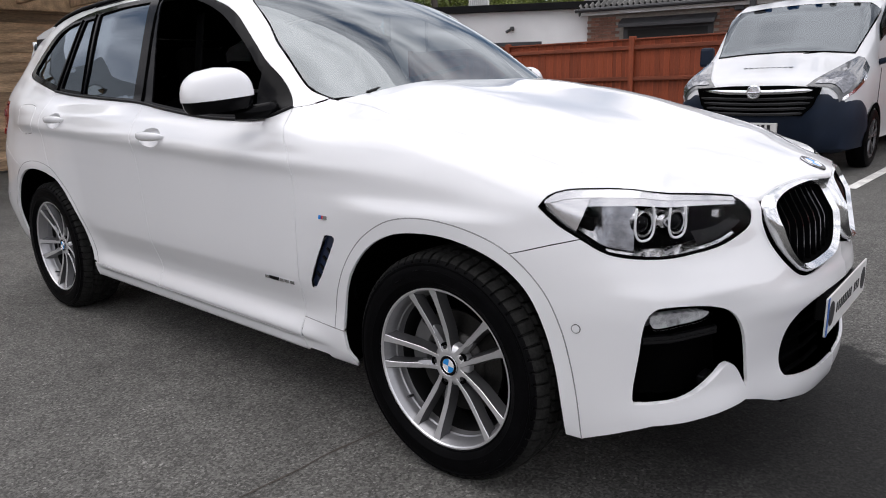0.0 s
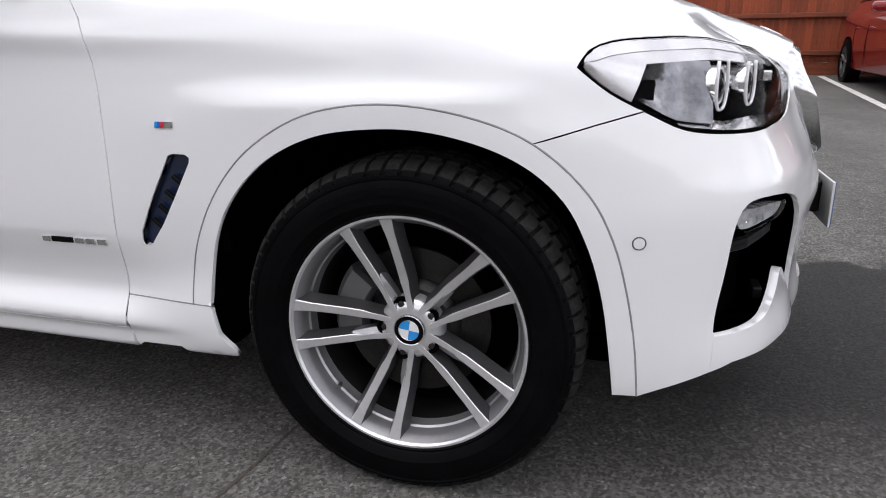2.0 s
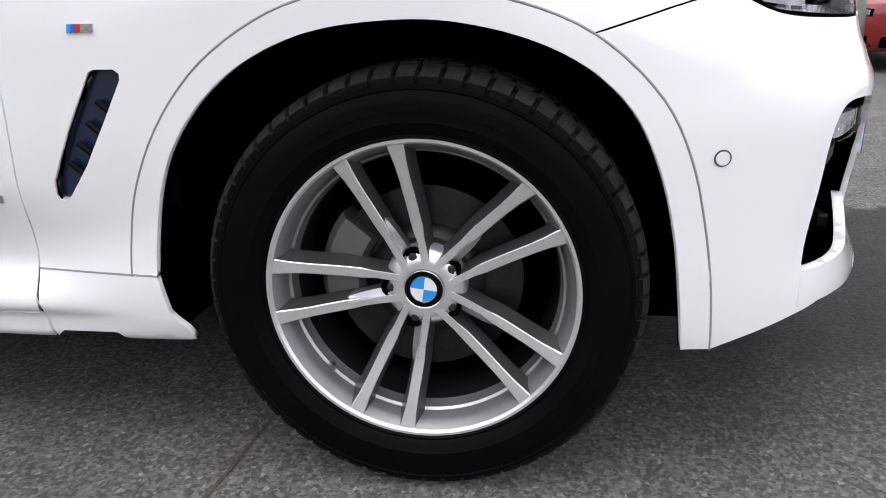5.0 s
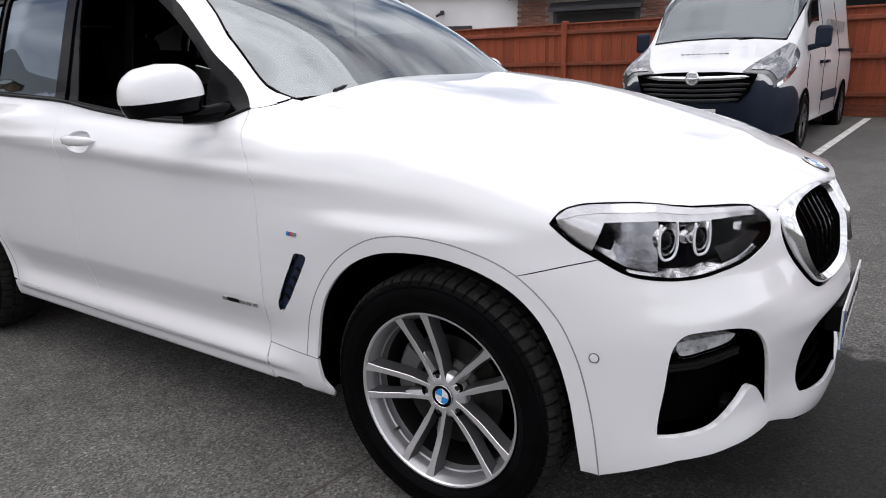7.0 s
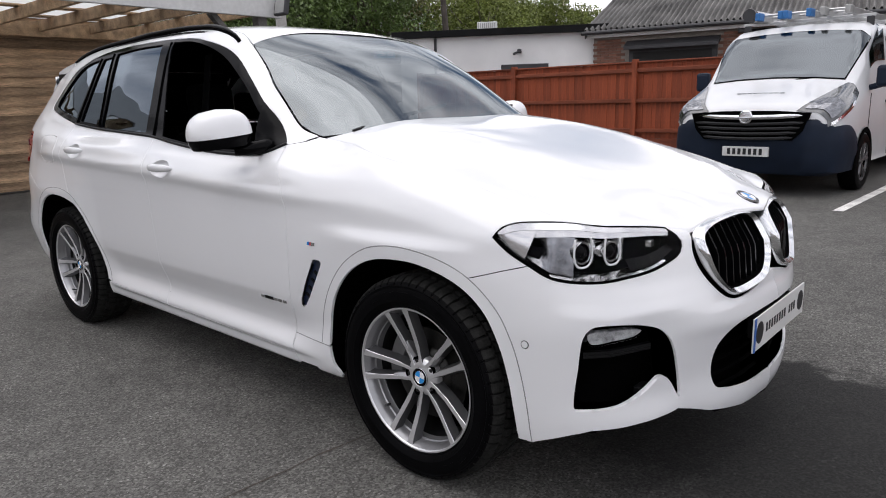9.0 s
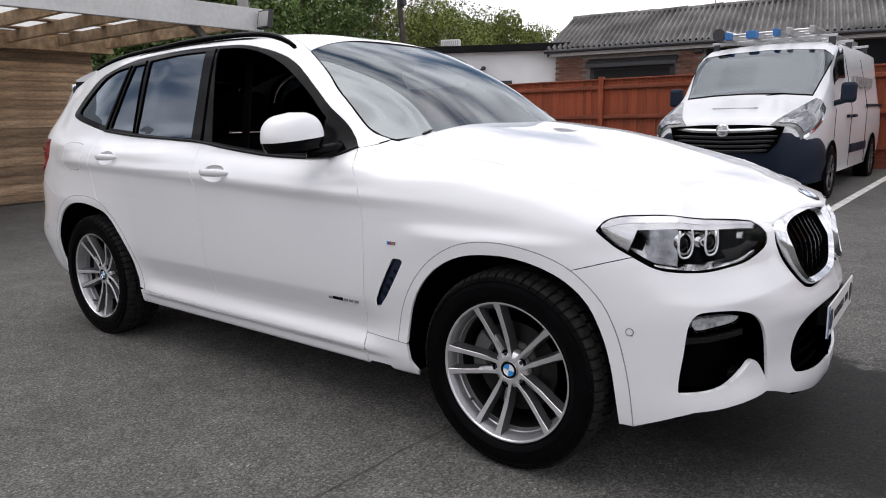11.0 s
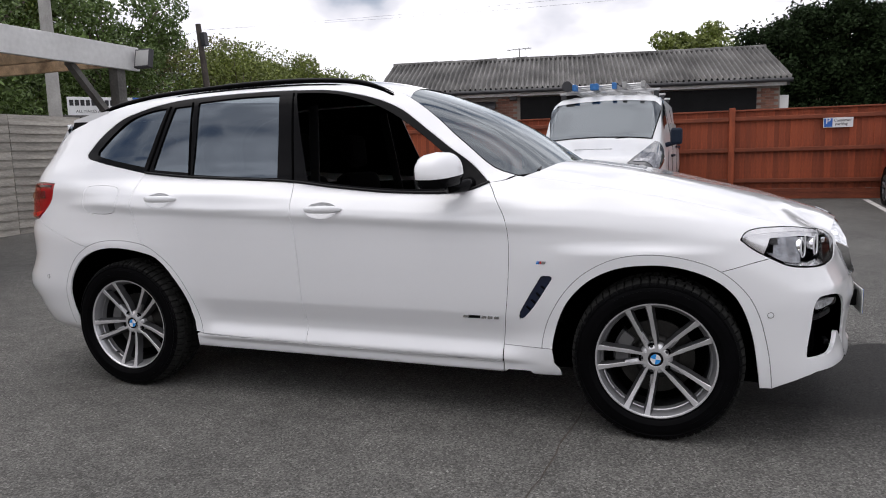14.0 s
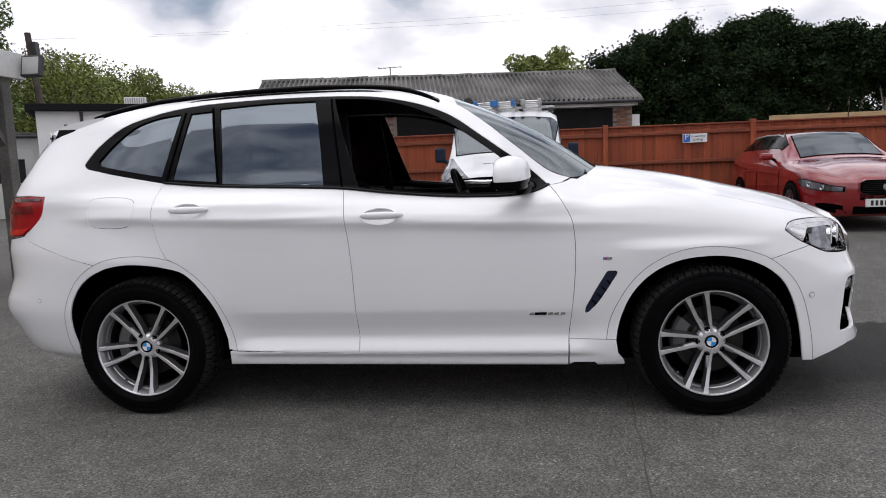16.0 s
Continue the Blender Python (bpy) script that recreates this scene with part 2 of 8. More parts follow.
def thing(name, label, category, m=None, group="", kind=""):
    ob = new(name)
    ob.empty_display_size = 0.2
    if m is not None:
        ob.matrix_world = m
    return tagged(ob, label, category, group, kind)


def bm_box(x0, y0, z0, x1, y1, z1, bevel=0.0, bm=None, m=None):
    bm = bm or bmesh.new()
    g = bmesh.ops.create_cube(bm, size=1)
    for v in g["verts"]:
        v.co = Vector((x0 + (v.co.x + 0.5) * (x1 - x0), y0 + (v.co.y + 0.5) * (y1 - y0), z0 + (v.co.z + 0.5) * (z1 - z0)))
    if bevel:
        es = list({e for v in g["verts"] for e in v.link_edges})
        r = bmesh.ops.bevel(bm, geom=es, offset=bevel, segments=2, profile=0.5, affect="EDGES")
        vs = {v for f in r["faces"] for v in f.verts} | {v for v in g["verts"] if v.is_valid}
    else:
        vs = g["verts"]
    if m is not None:
        for v in vs:
            v.co = m @ v.co
    return bm


def bm_tube(pts, r, bm=None, segments=10, cap=True):
    """A round bar along pts; r: a radius or one for each point."""
    bm = bm or bmesh.new()
    pts = [Vector(p) for p in pts]
    rs = r if isinstance(r, (list, tuple)) else [r] * len(pts)
    rings = []
    ref = None
    for i, p in enumerate(pts):
        d = (pts[min(i + 1, len(pts) - 1)] - pts[max(i - 1, 0)]).normalized()
        if ref is None:
            ref = d.orthogonal().normalized()
        ref = (ref - d * ref.dot(d)).normalized()
        o = d.cross(ref)
        rings.append([bm.verts.new(p + rs[i] * (math.cos(a) * ref + math.sin(a) * o)) for a in [2 * math.pi * k / segments for k in range(segments)]])
    for a, b in zip(rings, rings[1:]):
        for k in range(segments):
            bm.faces.new((a[k], a[(k + 1) % segments], b[(k + 1) % segments], b[k]))
    if cap:
        bm.faces.new(rings[0][::-1])
        bm.faces.new(rings[-1])
    return bm


def bm_prism(outline, depth, axis="y", at=0.0, bm=None, bevel=0.0):
    """A flat plate of a given outline. axis y: outline is (x, z); axis x: (y, z); axis z: (x, y)."""
    bm = bm or bmesh.new()
    put = {"y": lambda a, b, c: (a, c, b), "x": lambda a, b, c: (c, a, b), "z": lambda a, b, c: (a, b, c)}[axis]
    lo = [bm.verts.new(put(a, b, at)) for a, b in outline]
    hi = [bm.verts.new(put(a, b, at + depth)) for a, b in outline]
    fs = [bm.faces.new(lo), bm.faces.new(hi[::-1])]
    n = len(outline)
    for i in range(n):
        fs.append(bm.faces.new((lo[i], hi[i], hi[(i + 1) % n], lo[(i + 1) % n])))
    bmesh.ops.recalc_face_normals(bm, faces=fs)
    if bevel:
        es = [e for e in bm.edges if all(v in lo for v in e.verts) or all(v in hi for v in e.verts)]
        bmesh.ops.bevel(bm, geom=es, offset=bevel, segments=2, profile=0.5, affect="EDGES")
    return bm


def bm_loft(rings, closed=True, caps=True, bm=None):
    bm = bm or bmesh.new()
    vs = [[bm.verts.new(p) for p in ring] for ring in rings]
    n = len(rings[0])
    for a, b in zip(vs, vs[1:]):
        for k in range(n if closed else n - 1):
            bm.faces.new((a[k], a[(k + 1) % n], b[(k + 1) % n], b[k]))
    if caps and closed:
        bm.faces.new(vs[0][::-1])
        bm.faces.new(vs[-1])
    bmesh.ops.recalc_face_normals(bm, faces=bm.faces)
    return bm


def text_part(name, words, size, m, material, parent, depth=0.002):
    cu = bpy.data.curves.new(name, "FONT")
    cu.body, cu.size, cu.extrude = words, size, depth
    cu.align_x, cu.align_y = "LEFT", "BOTTOM"
    tmp = bpy.data.objects.new(name, cu)
    scene.collection.objects.link(tmp)
    me = bpy.data.meshes.new_from_object(tmp.evaluated_get(bpy.context.evaluated_depsgraph_get()))
    bpy.data.objects.remove(tmp)
    me.materials.append(material)
    ob = new(name, me)
    ob.parent = parent
    ob.matrix_local = m
    return ob


# ---- the ground ----
def ground_z(y):
    return 0.0196 * min(max(y - 1.0, 0.0), 11.0)


def build_ground():
    bm = bmesh.new()
    xs = [-600, -120, -30, -12, -6, -3, 0, 3, 6, 12, 30, 120, 600]
    ys = [-600, -120, -30, -10, -4, 0, 1, 3, 6, 9, 12, 30, 120, 600]
    vs = [[bm.verts.new((x, y, ground_z(y))) for x in xs] for y in ys]
    for j in range(len(ys) - 1):
        for i in range(len(xs) - 1):
            bm.faces.new((vs[j][i], vs[j][i + 1], vs[j + 1][i + 1], vs[j + 1][i]))
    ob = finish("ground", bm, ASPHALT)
    tagged(ob, "grey worn tarmac of a sloping car park", "ground", kind="structure")


build_ground()
FENCE_Y = 11.2
for bx in (-3.3, -0.85, 1.57, 4.55, 7.0):
    bm = bmesh.new()
    w, n = 0.05, 12
    rows = [(bm.verts.new((bx - w + 0.06 * (y - 8), y, ground_z(y) + 0.005)), bm.verts.new((bx + w + 0.06 * (y - 8), y, ground_z(y) + 0.005))) for y in [5.3 + 5.6 * k / n for k in range(n + 1)]]
    for a, b in zip(rows, rows[1:]):
        bm.faces.new((a[0], a[1], b[1], b[0]))
    tagged(finish("parking_line", bm, LINE_PAINT), "worn white painted parking bay line on tarmac", "road marking", "parking lines", "structure")


# ---- the fence along the car park ----
def build_fence():
    f = thing("fence", "reddish-brown stained timber panel fence with posts and rails", "fence", pose(0, FENCE_Y, ground_z(FENCE_Y)), kind="structure")
    x0, step, first, last = 2.385, 3.05, -4, 5
    post = part("post", bm_box(-0.055, -0.09, 0, 0.055, 0.03, 1.80, 0.008), FENCE_WOOD, f)
    post.location = (x0 + first * step, 0, 0)
    for k in range(first + 1, last + 1):
        o = new("post", post.data)
        o.parent, o.location = f, (x0 + k * step, 0, 0)
    span = step - 0.11
    rail = bm_box(0, -0.065, -0.04, span, 0.0, 0.04, 0.01)
    rail_me = None
    for k in range(first, last):
        for z in (0.36, 0.97, 1.58):
            if rail_me is None:
                o = part("rail", rail, FENCE_RAIL, f)
                rail_me = o.data
            else:
                o = new("rail", rail_me)
                o.parent = f
            o.location = (x0 + k * step + 0.055, 0, z)
    cap = bm_box(0, -0.05, 0, span, 0.06, 0.03, 0.006)
    gravel = bm_box(0, -0.02, 0, span, 0.02, 0.2, 0.004)
    o1, o2 = part("cap_rail", cap, FENCE_RAIL, f), part("gravel_board", gravel, FENCE_RAIL, f)
    for k in range(first, last):
        for o, z in ((o1, 1.73), (o2, 0.0)):
            if k > first:
                o = new(o.name.split(".")[0], o.data)
                o.parent = f
            o.location = (x0 + k * step + 0.055, 0, z)
    board_me = None
    rnd = random.Random(4)
    for k in range(first, last):
        n = 29
        for i in range(n):
            if board_me is None:
                o = part("board", bm_box(-0.058, 0.0, 0.2, 0.058, 0.02, 1.73, 0.003), FENCE_WOOD, f)
                board_me = o.data
            else:
                o = new("board", board_me)
                o.parent = f
            o.location = (x0 + k * step + 0.055 + span * (i + 0.5) / n, 0.006 + (0.01 if i % 2 else 0.0) + rnd.uniform(0, 0.003), rnd.uniform(-0.004, 0.004))
    return f


build_fence()


def parking_sign():
    s = thing("parking_sign", "small white parking sign with a blue panel, fixed to the fence", "sign", pose(4.247, FENCE_Y - 0.08, 1.556) @ Matrix.Scale(0.84, 4))
    part("plate", bm_box(-0.30, 0, 0, 0.30, 0.012, 0.22, 0.004), SIGN_WHITE, s)
    part("blue_panel", bm_box(-0.285, -0.004, 0.015, -0.115, 0.002, 0.205), SIGN_BLUE, s, "blue square panel")
    up = pose(0, 0, 0, 90, 0, 0)
    text_part("letter", "P", 0.2, pose(-0.255, -0.006, 0.04) @ up, SIGN_WHITE, s)
    text_part("lettering", "Customer", 0.085, pose(-0.09, -0.003, 0.115) @ up, SIGN_BLACK, s)
    text_part("lettering", "parking", 0.085, pose(-0.06, -0.003, 0.035) @ up, SIGN_BLACK, s)


parking_sign()


# ---- the brick building behind the fence ----
def brick_building():
    a, b = Vector((-7.02, 15.3, 0)), Vector((3.92, 17.25, 0))
    d = (b - a).normalized()
    ang = math.degrees(math.atan2(d.y, d.x))
    length, deep, eave, ridge = (b - a).length, 4.8, 2.92, 4.08
    h = thing("brick_building", "low red-brick building with a dark corrugated cement-sheet roof", "building", pose(a.x, a.y, 0.05, 0, 0, ang))
    core = part("wall", bm_box(0.01, 0.012, 0, length - 0.01, deep - 0.5, eave), MORTAR, h, "brick wall with pale mortar joints")
    part("fascia", bm_box(-0.12, -0.2, eave - 0.13, length + 0.1, -0.17, eave + 0.04, 0.004), FASCIA_WHITE, h, "white painted fascia board")
    part("gutter", bm_tube([(-0.22, -0.36, eave + 0.0), (length + 0.2, -0.36, eave + 0.0)], 0.055, segments=8), DARK_FRAME, h)
    part("soffit", bm_box(-0.1, -0.168, eave - 0.05, length + 0.08, 0.0, eave - 0.03), FASCIA_WHITE, h)
    half = deep / 2
    rows, n = [], 260
    for j in range(7):
        v = j / 6
        row = []
        for i in range(n * 4 + 1):
            x = -0.2 + (length + 0.4) * i / (n * 4)
            wave = 0.06 * math.cos(2 * math.pi * x / 0.147)
            sag = 0.02 * noise.noise((x * 0.6, v * 2, 3))
            row.append((x, -0.3 + (half + 0.3) * v, eave + 0.06 + (ridge - eave) * v + wave + sag + (0.018 if j in (3,) else 0)))
        rows.append(row)
    bmr = bm_loft(rows, closed=False)
    roof = part("roof", bmr, CEMENT_SHEET, h, "weathered dark corrugated cement roof", smooth=True)
    part("rear_roof", bm_prism([(half - 0.02, ridge + 0.05), (deep - 0.3, eave), (deep - 0.3, eave - 0.1), (half - 0.02, ridge - 0.06)], length, "x", 0), CEMENT_SHEET, h)
    rnd = random.Random(7)
    bm = bmesh.new()
    for i in range(24):
        x = -0.2 + (length + 0.4) * i / 24
        bm_tube([(x, half, ridge + 0.05 + rnd.uniform(-0.012, 0.012)), (x + (length + 0.4) / 24 + 0.05, half, ridge + 0.06 + rnd.uniform(-0.012, 0.012))], 0.075, bm, 8)
    part("ridge_tile", bm, CEMENT_SHEET, h, "row of rounded ridge tiles", smooth=True, angle=40)["kind"] = "stuff"
    part("gable", bm_prism([(0.05, eave - 0.1), (half, ridge - 0.06), (deep - 0.6, eave - 0.1)], 0.1, "x", length - 0.12), RENDER_WHITE, h)
    part("gable", bm_prism([(0.05, eave - 0.1), (half, ridge - 0.06), (deep - 0.6, eave - 0.1)], 0.1, "x", 0.02), RENDER_WHITE, h)
    part("verge_board", bm_prism([(-0.3, eave), (half, ridge), (half, ridge - 0.14), (-0.3, eave - 0.14)], 0.03, "x", length + 0.11), DARK_FRAME, h)
    part("verge_board", bm_prism([(-0.3, eave), (half, ridge), (half, ridge - 0.14), (-0.3, eave - 0.14)], 0.03, "x", -0.15), DARK_FRAME, h)
    # the window with a dark shutter box, and the long black boarded opening
    w = part("window", bm_box(1.02, -0.06, 1.55, 3.28, 0.02, 2.50, 0.006), DARK_FRAME, h, "wide dark window under a canopy")
    part("pane", bm_box(1.14, -0.075, 1.62, 3.16, -0.068, 2.36), ROOM_DARK, w)
    part("canopy", bm_prism([(-0.34, 2.52), (0, 2.68), (0, 2.58), (-0.34, 2.43)], 2.4, "x", 0.95), DARK_FRAME, w, "dark sloping metal canopy")
    part("boarding", bm_box(4.06, -0.05, 1.2, length - 0.62, 0.02, 2.76, 0.006), BLACK_BOARD, h, "long black boarded shopfront")
    lamp = part("bulkhead_lamp", bm_box(3.76, -0.16, 2.68, 3.98, 0.0, 2.79, 0.02), DARK_FRAME, h)
    me = None
    sets = [(0.0, 1.0), (3.30, 4.04), (length - 0.6, length)]
    for k in range(25):
        z = 0.95 + 0.075 * k
        if z > eave - 0.2:
            break
        for s0, s1 in sets:
            x = s0 + (0.1125 if k % 2 else 0.0)
            while x + 0.215 <= s1 + 0.001:
                if me is None:
                    o = part("brick", bm_box(0, -0.012, 0, 0.215, 0.05, 0.065, 0.004), BRICK, h)
                    me = o.data
                else:
                    o = new("brick", me)
                    o.parent = h
                o.location = (x, 0.0, z)
                x += 0.225
    # under the window and beneath the boards
    bm = bmesh.new()
    for k in range(8):
        z = 0.95 + 0.075 * k
        x = 1.25 + (0.1125 if k % 2 else 0.0)
        while x < 4.15:
            bm_box(x, -0.012, z, x + 0.215, 0.05, z + 0.065, 0, bm)
            x += 0.225
    part("brickwork", bm, BRICK, h)["kind"] = "stuff"
    part("lattice", bm_box(length + 0.02, 0.1, 1.95, length + 0.25, 0.13, 2.55, 0.004), WHITE_PLASTIC, h, "white trellis on the gable end")
    return h


brick_building()


def tv_aerial():
    t = thing("tv_aerial", "thin rooftop television aerial on a short mast", "aerial", pose(-3.6, 18.5, 3.75))
    part("mast", bm_tube([(0, 0, 0), (0, 0, 0.8)], 0.018), METAL_GREY, t)
    part("boom", bm_tube([(-0.4, 0, 0.77), (0.4, 0, 0.79)], 0.012), METAL_GREY, t)
    for k in range(5):
        part("element", bm_tube([(-0.35 + 0.17 * k, -0.18, 0.78), (-0.35 + 0.17 * k, 0.18, 0.78)], 0.008, segments=6), METAL_GREY, t)


tv_aerial()


def white_building():
    a, b = Vector((-11.8, 12.5, 0)), Vector((-6.85, 15.6, 0))
    d = (b - a).normalized()
    h = thing("white_building", "flat-roofed white rendered outbuilding with a dark roof edge", "building", pose(a.x, a.y, 0, 0, 0, math.degrees(math.atan2(d.y, d.x))))
    n = (b - a).length
    part("wall", bm_box(0, 0, 0, n, 6, 3.06), RENDER_WHITE, h, "white rendered wall")
    part("roof", bm_box(-0.2, -0.25, 3.06, n + 0.1, 6.2, 3.24, 0.01), BLACK_BOARD, h, "dark felt flat roof edge")
    part("downpipe", bm_tube([(1.05, -0.06, 0), (1.05, -0.06, 3.04)], 0.04), DARK_FRAME, h)
    part("window", bm_box(2.95, -0.03, 1.7, 4.3, 0.05, 2.24, 0.006), DARK_FRAME, h, "low dark window strip")
    cam_box = part("security_light", bm_box(3.42, -0.22, 2.55, 3.54, 0, 2.65, 0.02), DARK_FRAME, h)
    part("bracket", bm_tube([(3.48, -0.10, 2.59), (3.32, -0.20, 2.51)], 0.035), DARK_FRAME, cam_box)
    u = thing("air_conditioner", "white air-conditioning unit standing on the flat roof", "air conditioner", pose(-10.43, 14.9, 3.24, 0, 0, 30) @ Matrix.Scale(0.66, 4))
    part("housing", bm_box(-0.45, -0.16, 0.05, 0.45, 0.16, 0.5, 0.02), WHITE_PLASTIC, u)
    for k in range(9):
        part("slat", bm_box(-0.4 + 0.09 * k, -0.175, 0.1, -0.36 + 0.09 * k, -0.16, 0.45), METAL_GREY, u)
    for x in (-0.35, 0.35):
        part("foot", bm_box(x - 0.04, -0.15, 0, x + 0.04, 0.15, 0.05), DARK_FRAME, u)


white_building()


def telegraph_pole():
    t = thing("telegraph_pole", "dark wooden telegraph pole with a transformer box and wires", "utility pole", pose(-19.6, 24.0, 0, 0, -5, 0) @ Matrix.Scale(1.39, 4))
    part("pole", bm_tube([(0, 0, 0), (0, 0, 5.5)], [0.13, 0.09]), POLE_WOOD, t, smooth=True, angle=40)
    part("box", bm_box(0.07, -0.10, 4.75, 0.25, 0.10, 5.2, 0.02), DARK_FRAME, t)
    for x1, y1, z1 in ((-34, 6, 6.4), (46, 27, 8.6), (46, 29, 8.2)):
        pts = [(x1 * k / 16, y1 * k / 16, 5.3 + (z1 - 5.3) * k / 16 - 1.6 * (k / 16) * (1 - k / 16) * 2) for k in range(17)]
        part("wire", bm_tube(pts, 0.003, segments=5), DARK_FRAME, t)


telegraph_pole()


def workshop():
    """The white workshop beyond the carport, with a signboard along its front."""
    a, b = Vector((-18.6, 9.74, 0)), Vector((-13.7, 15.67, 0))
    d = (b - a).normalized()
    h = thing("workshop_building", "white workshop building with a long signboard and doors", "building", pose(a.x, a.y, 0, 0, 0, math.degrees(math.atan2(d.y, d.x))))
    n = (b - a).length
    part("wall", bm_box(0, 0, 0, n, 5, 2.65), RENDER_WHITE, h, "white painted wall")
    part("roof", bm_box(-0.2, -0.3, 2.65, n + 0.2, 5.2, 2.73, 0.01), GREY_TIMBER, h, "grey flat roof edge")
    for k in range(4):
        dr = part("door", bm_box(0.5 + 1.75 * k, -0.05, 0, 1.9 + 1.75 * k, 0.02, 2.2, 0.01), WHITE_PLASTIC, h)
        part("pane", bm_box(0.75 + 1.75 * k, -0.06, 1.25, 1.65 + 1.75 * k, -0.045, 1.95), ROOM_DARK if k % 2 else METAL_GREY, dr)
    part("gutter", bm_tube([(0, -0.34, 2.60), (n, -0.34, 2.60)], 0.05), DARK_FRAME, h)
    sg = thing("signboard", "white signboard with black bars above blue and cyan panels", "sign", pose(a.x + d.x * 0.95, a.y + d.y * 0.95, 2.73, 0, 0, math.degrees(math.atan2(d.y, d.x))))
    part("board", bm_box(2.64, -0.26, 0, 4.47, -0.2, 0.55, 0.006), SIGN_WHITE, sg)
    for k in range(11):
        part("bar", bm_box(2.70 + 0.150 * k + (0.07 if k > 4 else 0), -0.272, 0.29, 2.81 + 0.150 * k + (0.07 if k > 4 else 0), -0.261, 0.46), SIGN_BLACK, sg)
    text_part("lettering", "ALL MAKES AND MODELS", 0.115, pose(2.86, -0.262, 0.06, 90, 0, 0), DARK_FRAME, sg)
    for k in range(4):
        x = 4.48 + 0.29 * k
        pn = part("panel", bm_box(x, -0.27, 0.0, x + 0.28, -0.2, 0.55, 0.004), SIGN_BLUE if k < 2 else SIGN_CYAN, sg, "blue panel" if k < 2 else "cyan panel")
        part("mark", bm_box(x + 0.09, -0.276, 0.32, x + 0.19, -0.271, 0.46, 0.0), SIGN_WHITE, pn)
        for z in (0.08, 0.15, 0.22):
            part("mark", bm_box(x + 0.04, -0.276, z, x + 0.24, -0.271, z + 0.03, 0.0), SIGN_WHITE, pn)



workshop()
lp = thing("lamp_post", "tall pale grey concrete lamp post behind the carport", "lamp post", pose(-13.6, 9.65, 0))
part("column", bm_tube([(0, 0, 0), (0, 0, 4.5), (0, 0, 9.0)], [0.17, 0.145, 0.11], segments=14), mat("concrete", (0.36, 0.35, 0.33), 0.9, scale=3, vary=0.15, grain=0.15, bump=0.3), lp, smooth=True, angle=40)


def bounce_wall():
    """An unseen plain wall opposite the fence, added to bounce light onto the car's side."""
    w = thing("wall_south", "unseen plain wall added to bounce light onto the car", "wall", pose(0, -14.0, 0), kind="structure")
    part("wall", bm_box(-16, -0.25, 0, 18, 0, 2.5, 0.01), BOUNCE_TONE, w)


BOUNCE_TONE = mat("yard_brick", (0.28, 0.245, 0.22), 0.9, scale=0.8, vary=0.3, grain=0.25, bump=0.4)
bounce_wall()


def tarmac_joint():
    """A narrow cracked joint between two lays of tarmac."""
    t = thing("pavement_joint", "thin dark crack between two lays of tarmac", "crack", pose(0, 0, 0.0), kind="structure")
    rnd = random.Random(4)
    mid = [(0.93 + 0.25 * k / 40 + rnd.uniform(-0.008, 0.008), -2.6 + 3.2 * k / 40) for k in range(41)]
    rows = [[(x - w * s, y, 0.002) for (x, y), w in zip(mid, [rnd.uniform(0.002, 0.006) for m in mid])] for s in (-1, 1)]
    part("crack", orient_up(bm_loft(rows, closed=False)), POLE_WOOD, t)


def orient_up(bm):
    bm.normal_update()
    if sum(f.normal.z for f in bm.faces) < 0:
        bmesh.ops.reverse_faces(bm, faces=bm.faces)
    return bm


tarmac_joint()


# ---- the timber wall and the carport ----
WALL_X = -9.4


def boarded_wall():
    w = thing("boarded_wall", "weathered wall of overlapping horizontal timber boards", "wall", pose(WALL_X, 0, 0), kind="structure")
    me = {}
    rnd = random.Random(2)
    for y0, y1, top, key in ((-9.0, 3.21, 3.05, "tall"), (3.23, 6.6, 2.12, "low")):
        part("backing", bm_box(-0.12, y0, 0, -0.04, y1, top - 0.05), GREY_TIMBER, w)
        bays = 4 if key == "tall" else 2
        n = int(top / 0.148)
        step = (y1 - y0) / bays
        for b in range(bays):
            for k in range(n):
                if key not in me:
                    bm = bmesh.new()
                    sec = [(0.0, 0.0), (0.045, 0.0), (0.02, 0.175), (0.0, 0.175)]
                    ring = lambda y: [(x, y, z) for x, z in sec]
                    bm_loft([ring(0.006), ring(step - 0.006)], bm=bm)
                    o = part("plank", bm, OLD_BOARD if key == "tall" else GREY_BOARD, w)
                    me[key] = o.data
                else:
                    o = new("plank", me[key])
                    o.parent = w
                o.location = (-0.035 + rnd.uniform(0, 0.006), y0 + b * step, 0.04 + k * 0.148 + rnd.uniform(-0.006, 0.006))
    part("socket_box", bm_box(0.03, 3.7, 1.35, 0.1, 3.8, 1.5, 0.01), WHITE_PLASTIC, w, "small pale junction box")
    return w


boarded_wall()
BEAM_A, BEAM_B = Vector((-5.3, 3.52, 2.45)), Vector((-5.3, -9.0, 2.45))


CLEAR_SHEET = mat("clear_sheet", (0.80, 0.81, 0.80), 0.5, scale=2, vary=0.08)
sheet_n, sheet_l = CLEAR_SHEET.node_tree.nodes, CLEAR_SHEET.node_tree.links
sheet_mix, sheet_light = sheet_n.new("ShaderNodeMixShader"), sheet_n.new("ShaderNodeBsdfTranslucent")
sheet_light.inputs["Color"].default_value = (0.86, 0.87, 0.86, 1)
sheet_mix.inputs[0].default_value = 0.8
sheet_l.new(sheet_n["Principled BSDF"].outputs[0], sheet_mix.inputs[1])
sheet_l.new(sheet_light.outputs[0], sheet_mix.inputs[2])
sheet_l.new(sheet_mix.outputs[0], sheet_n["Material Output"].inputs["Surface"])


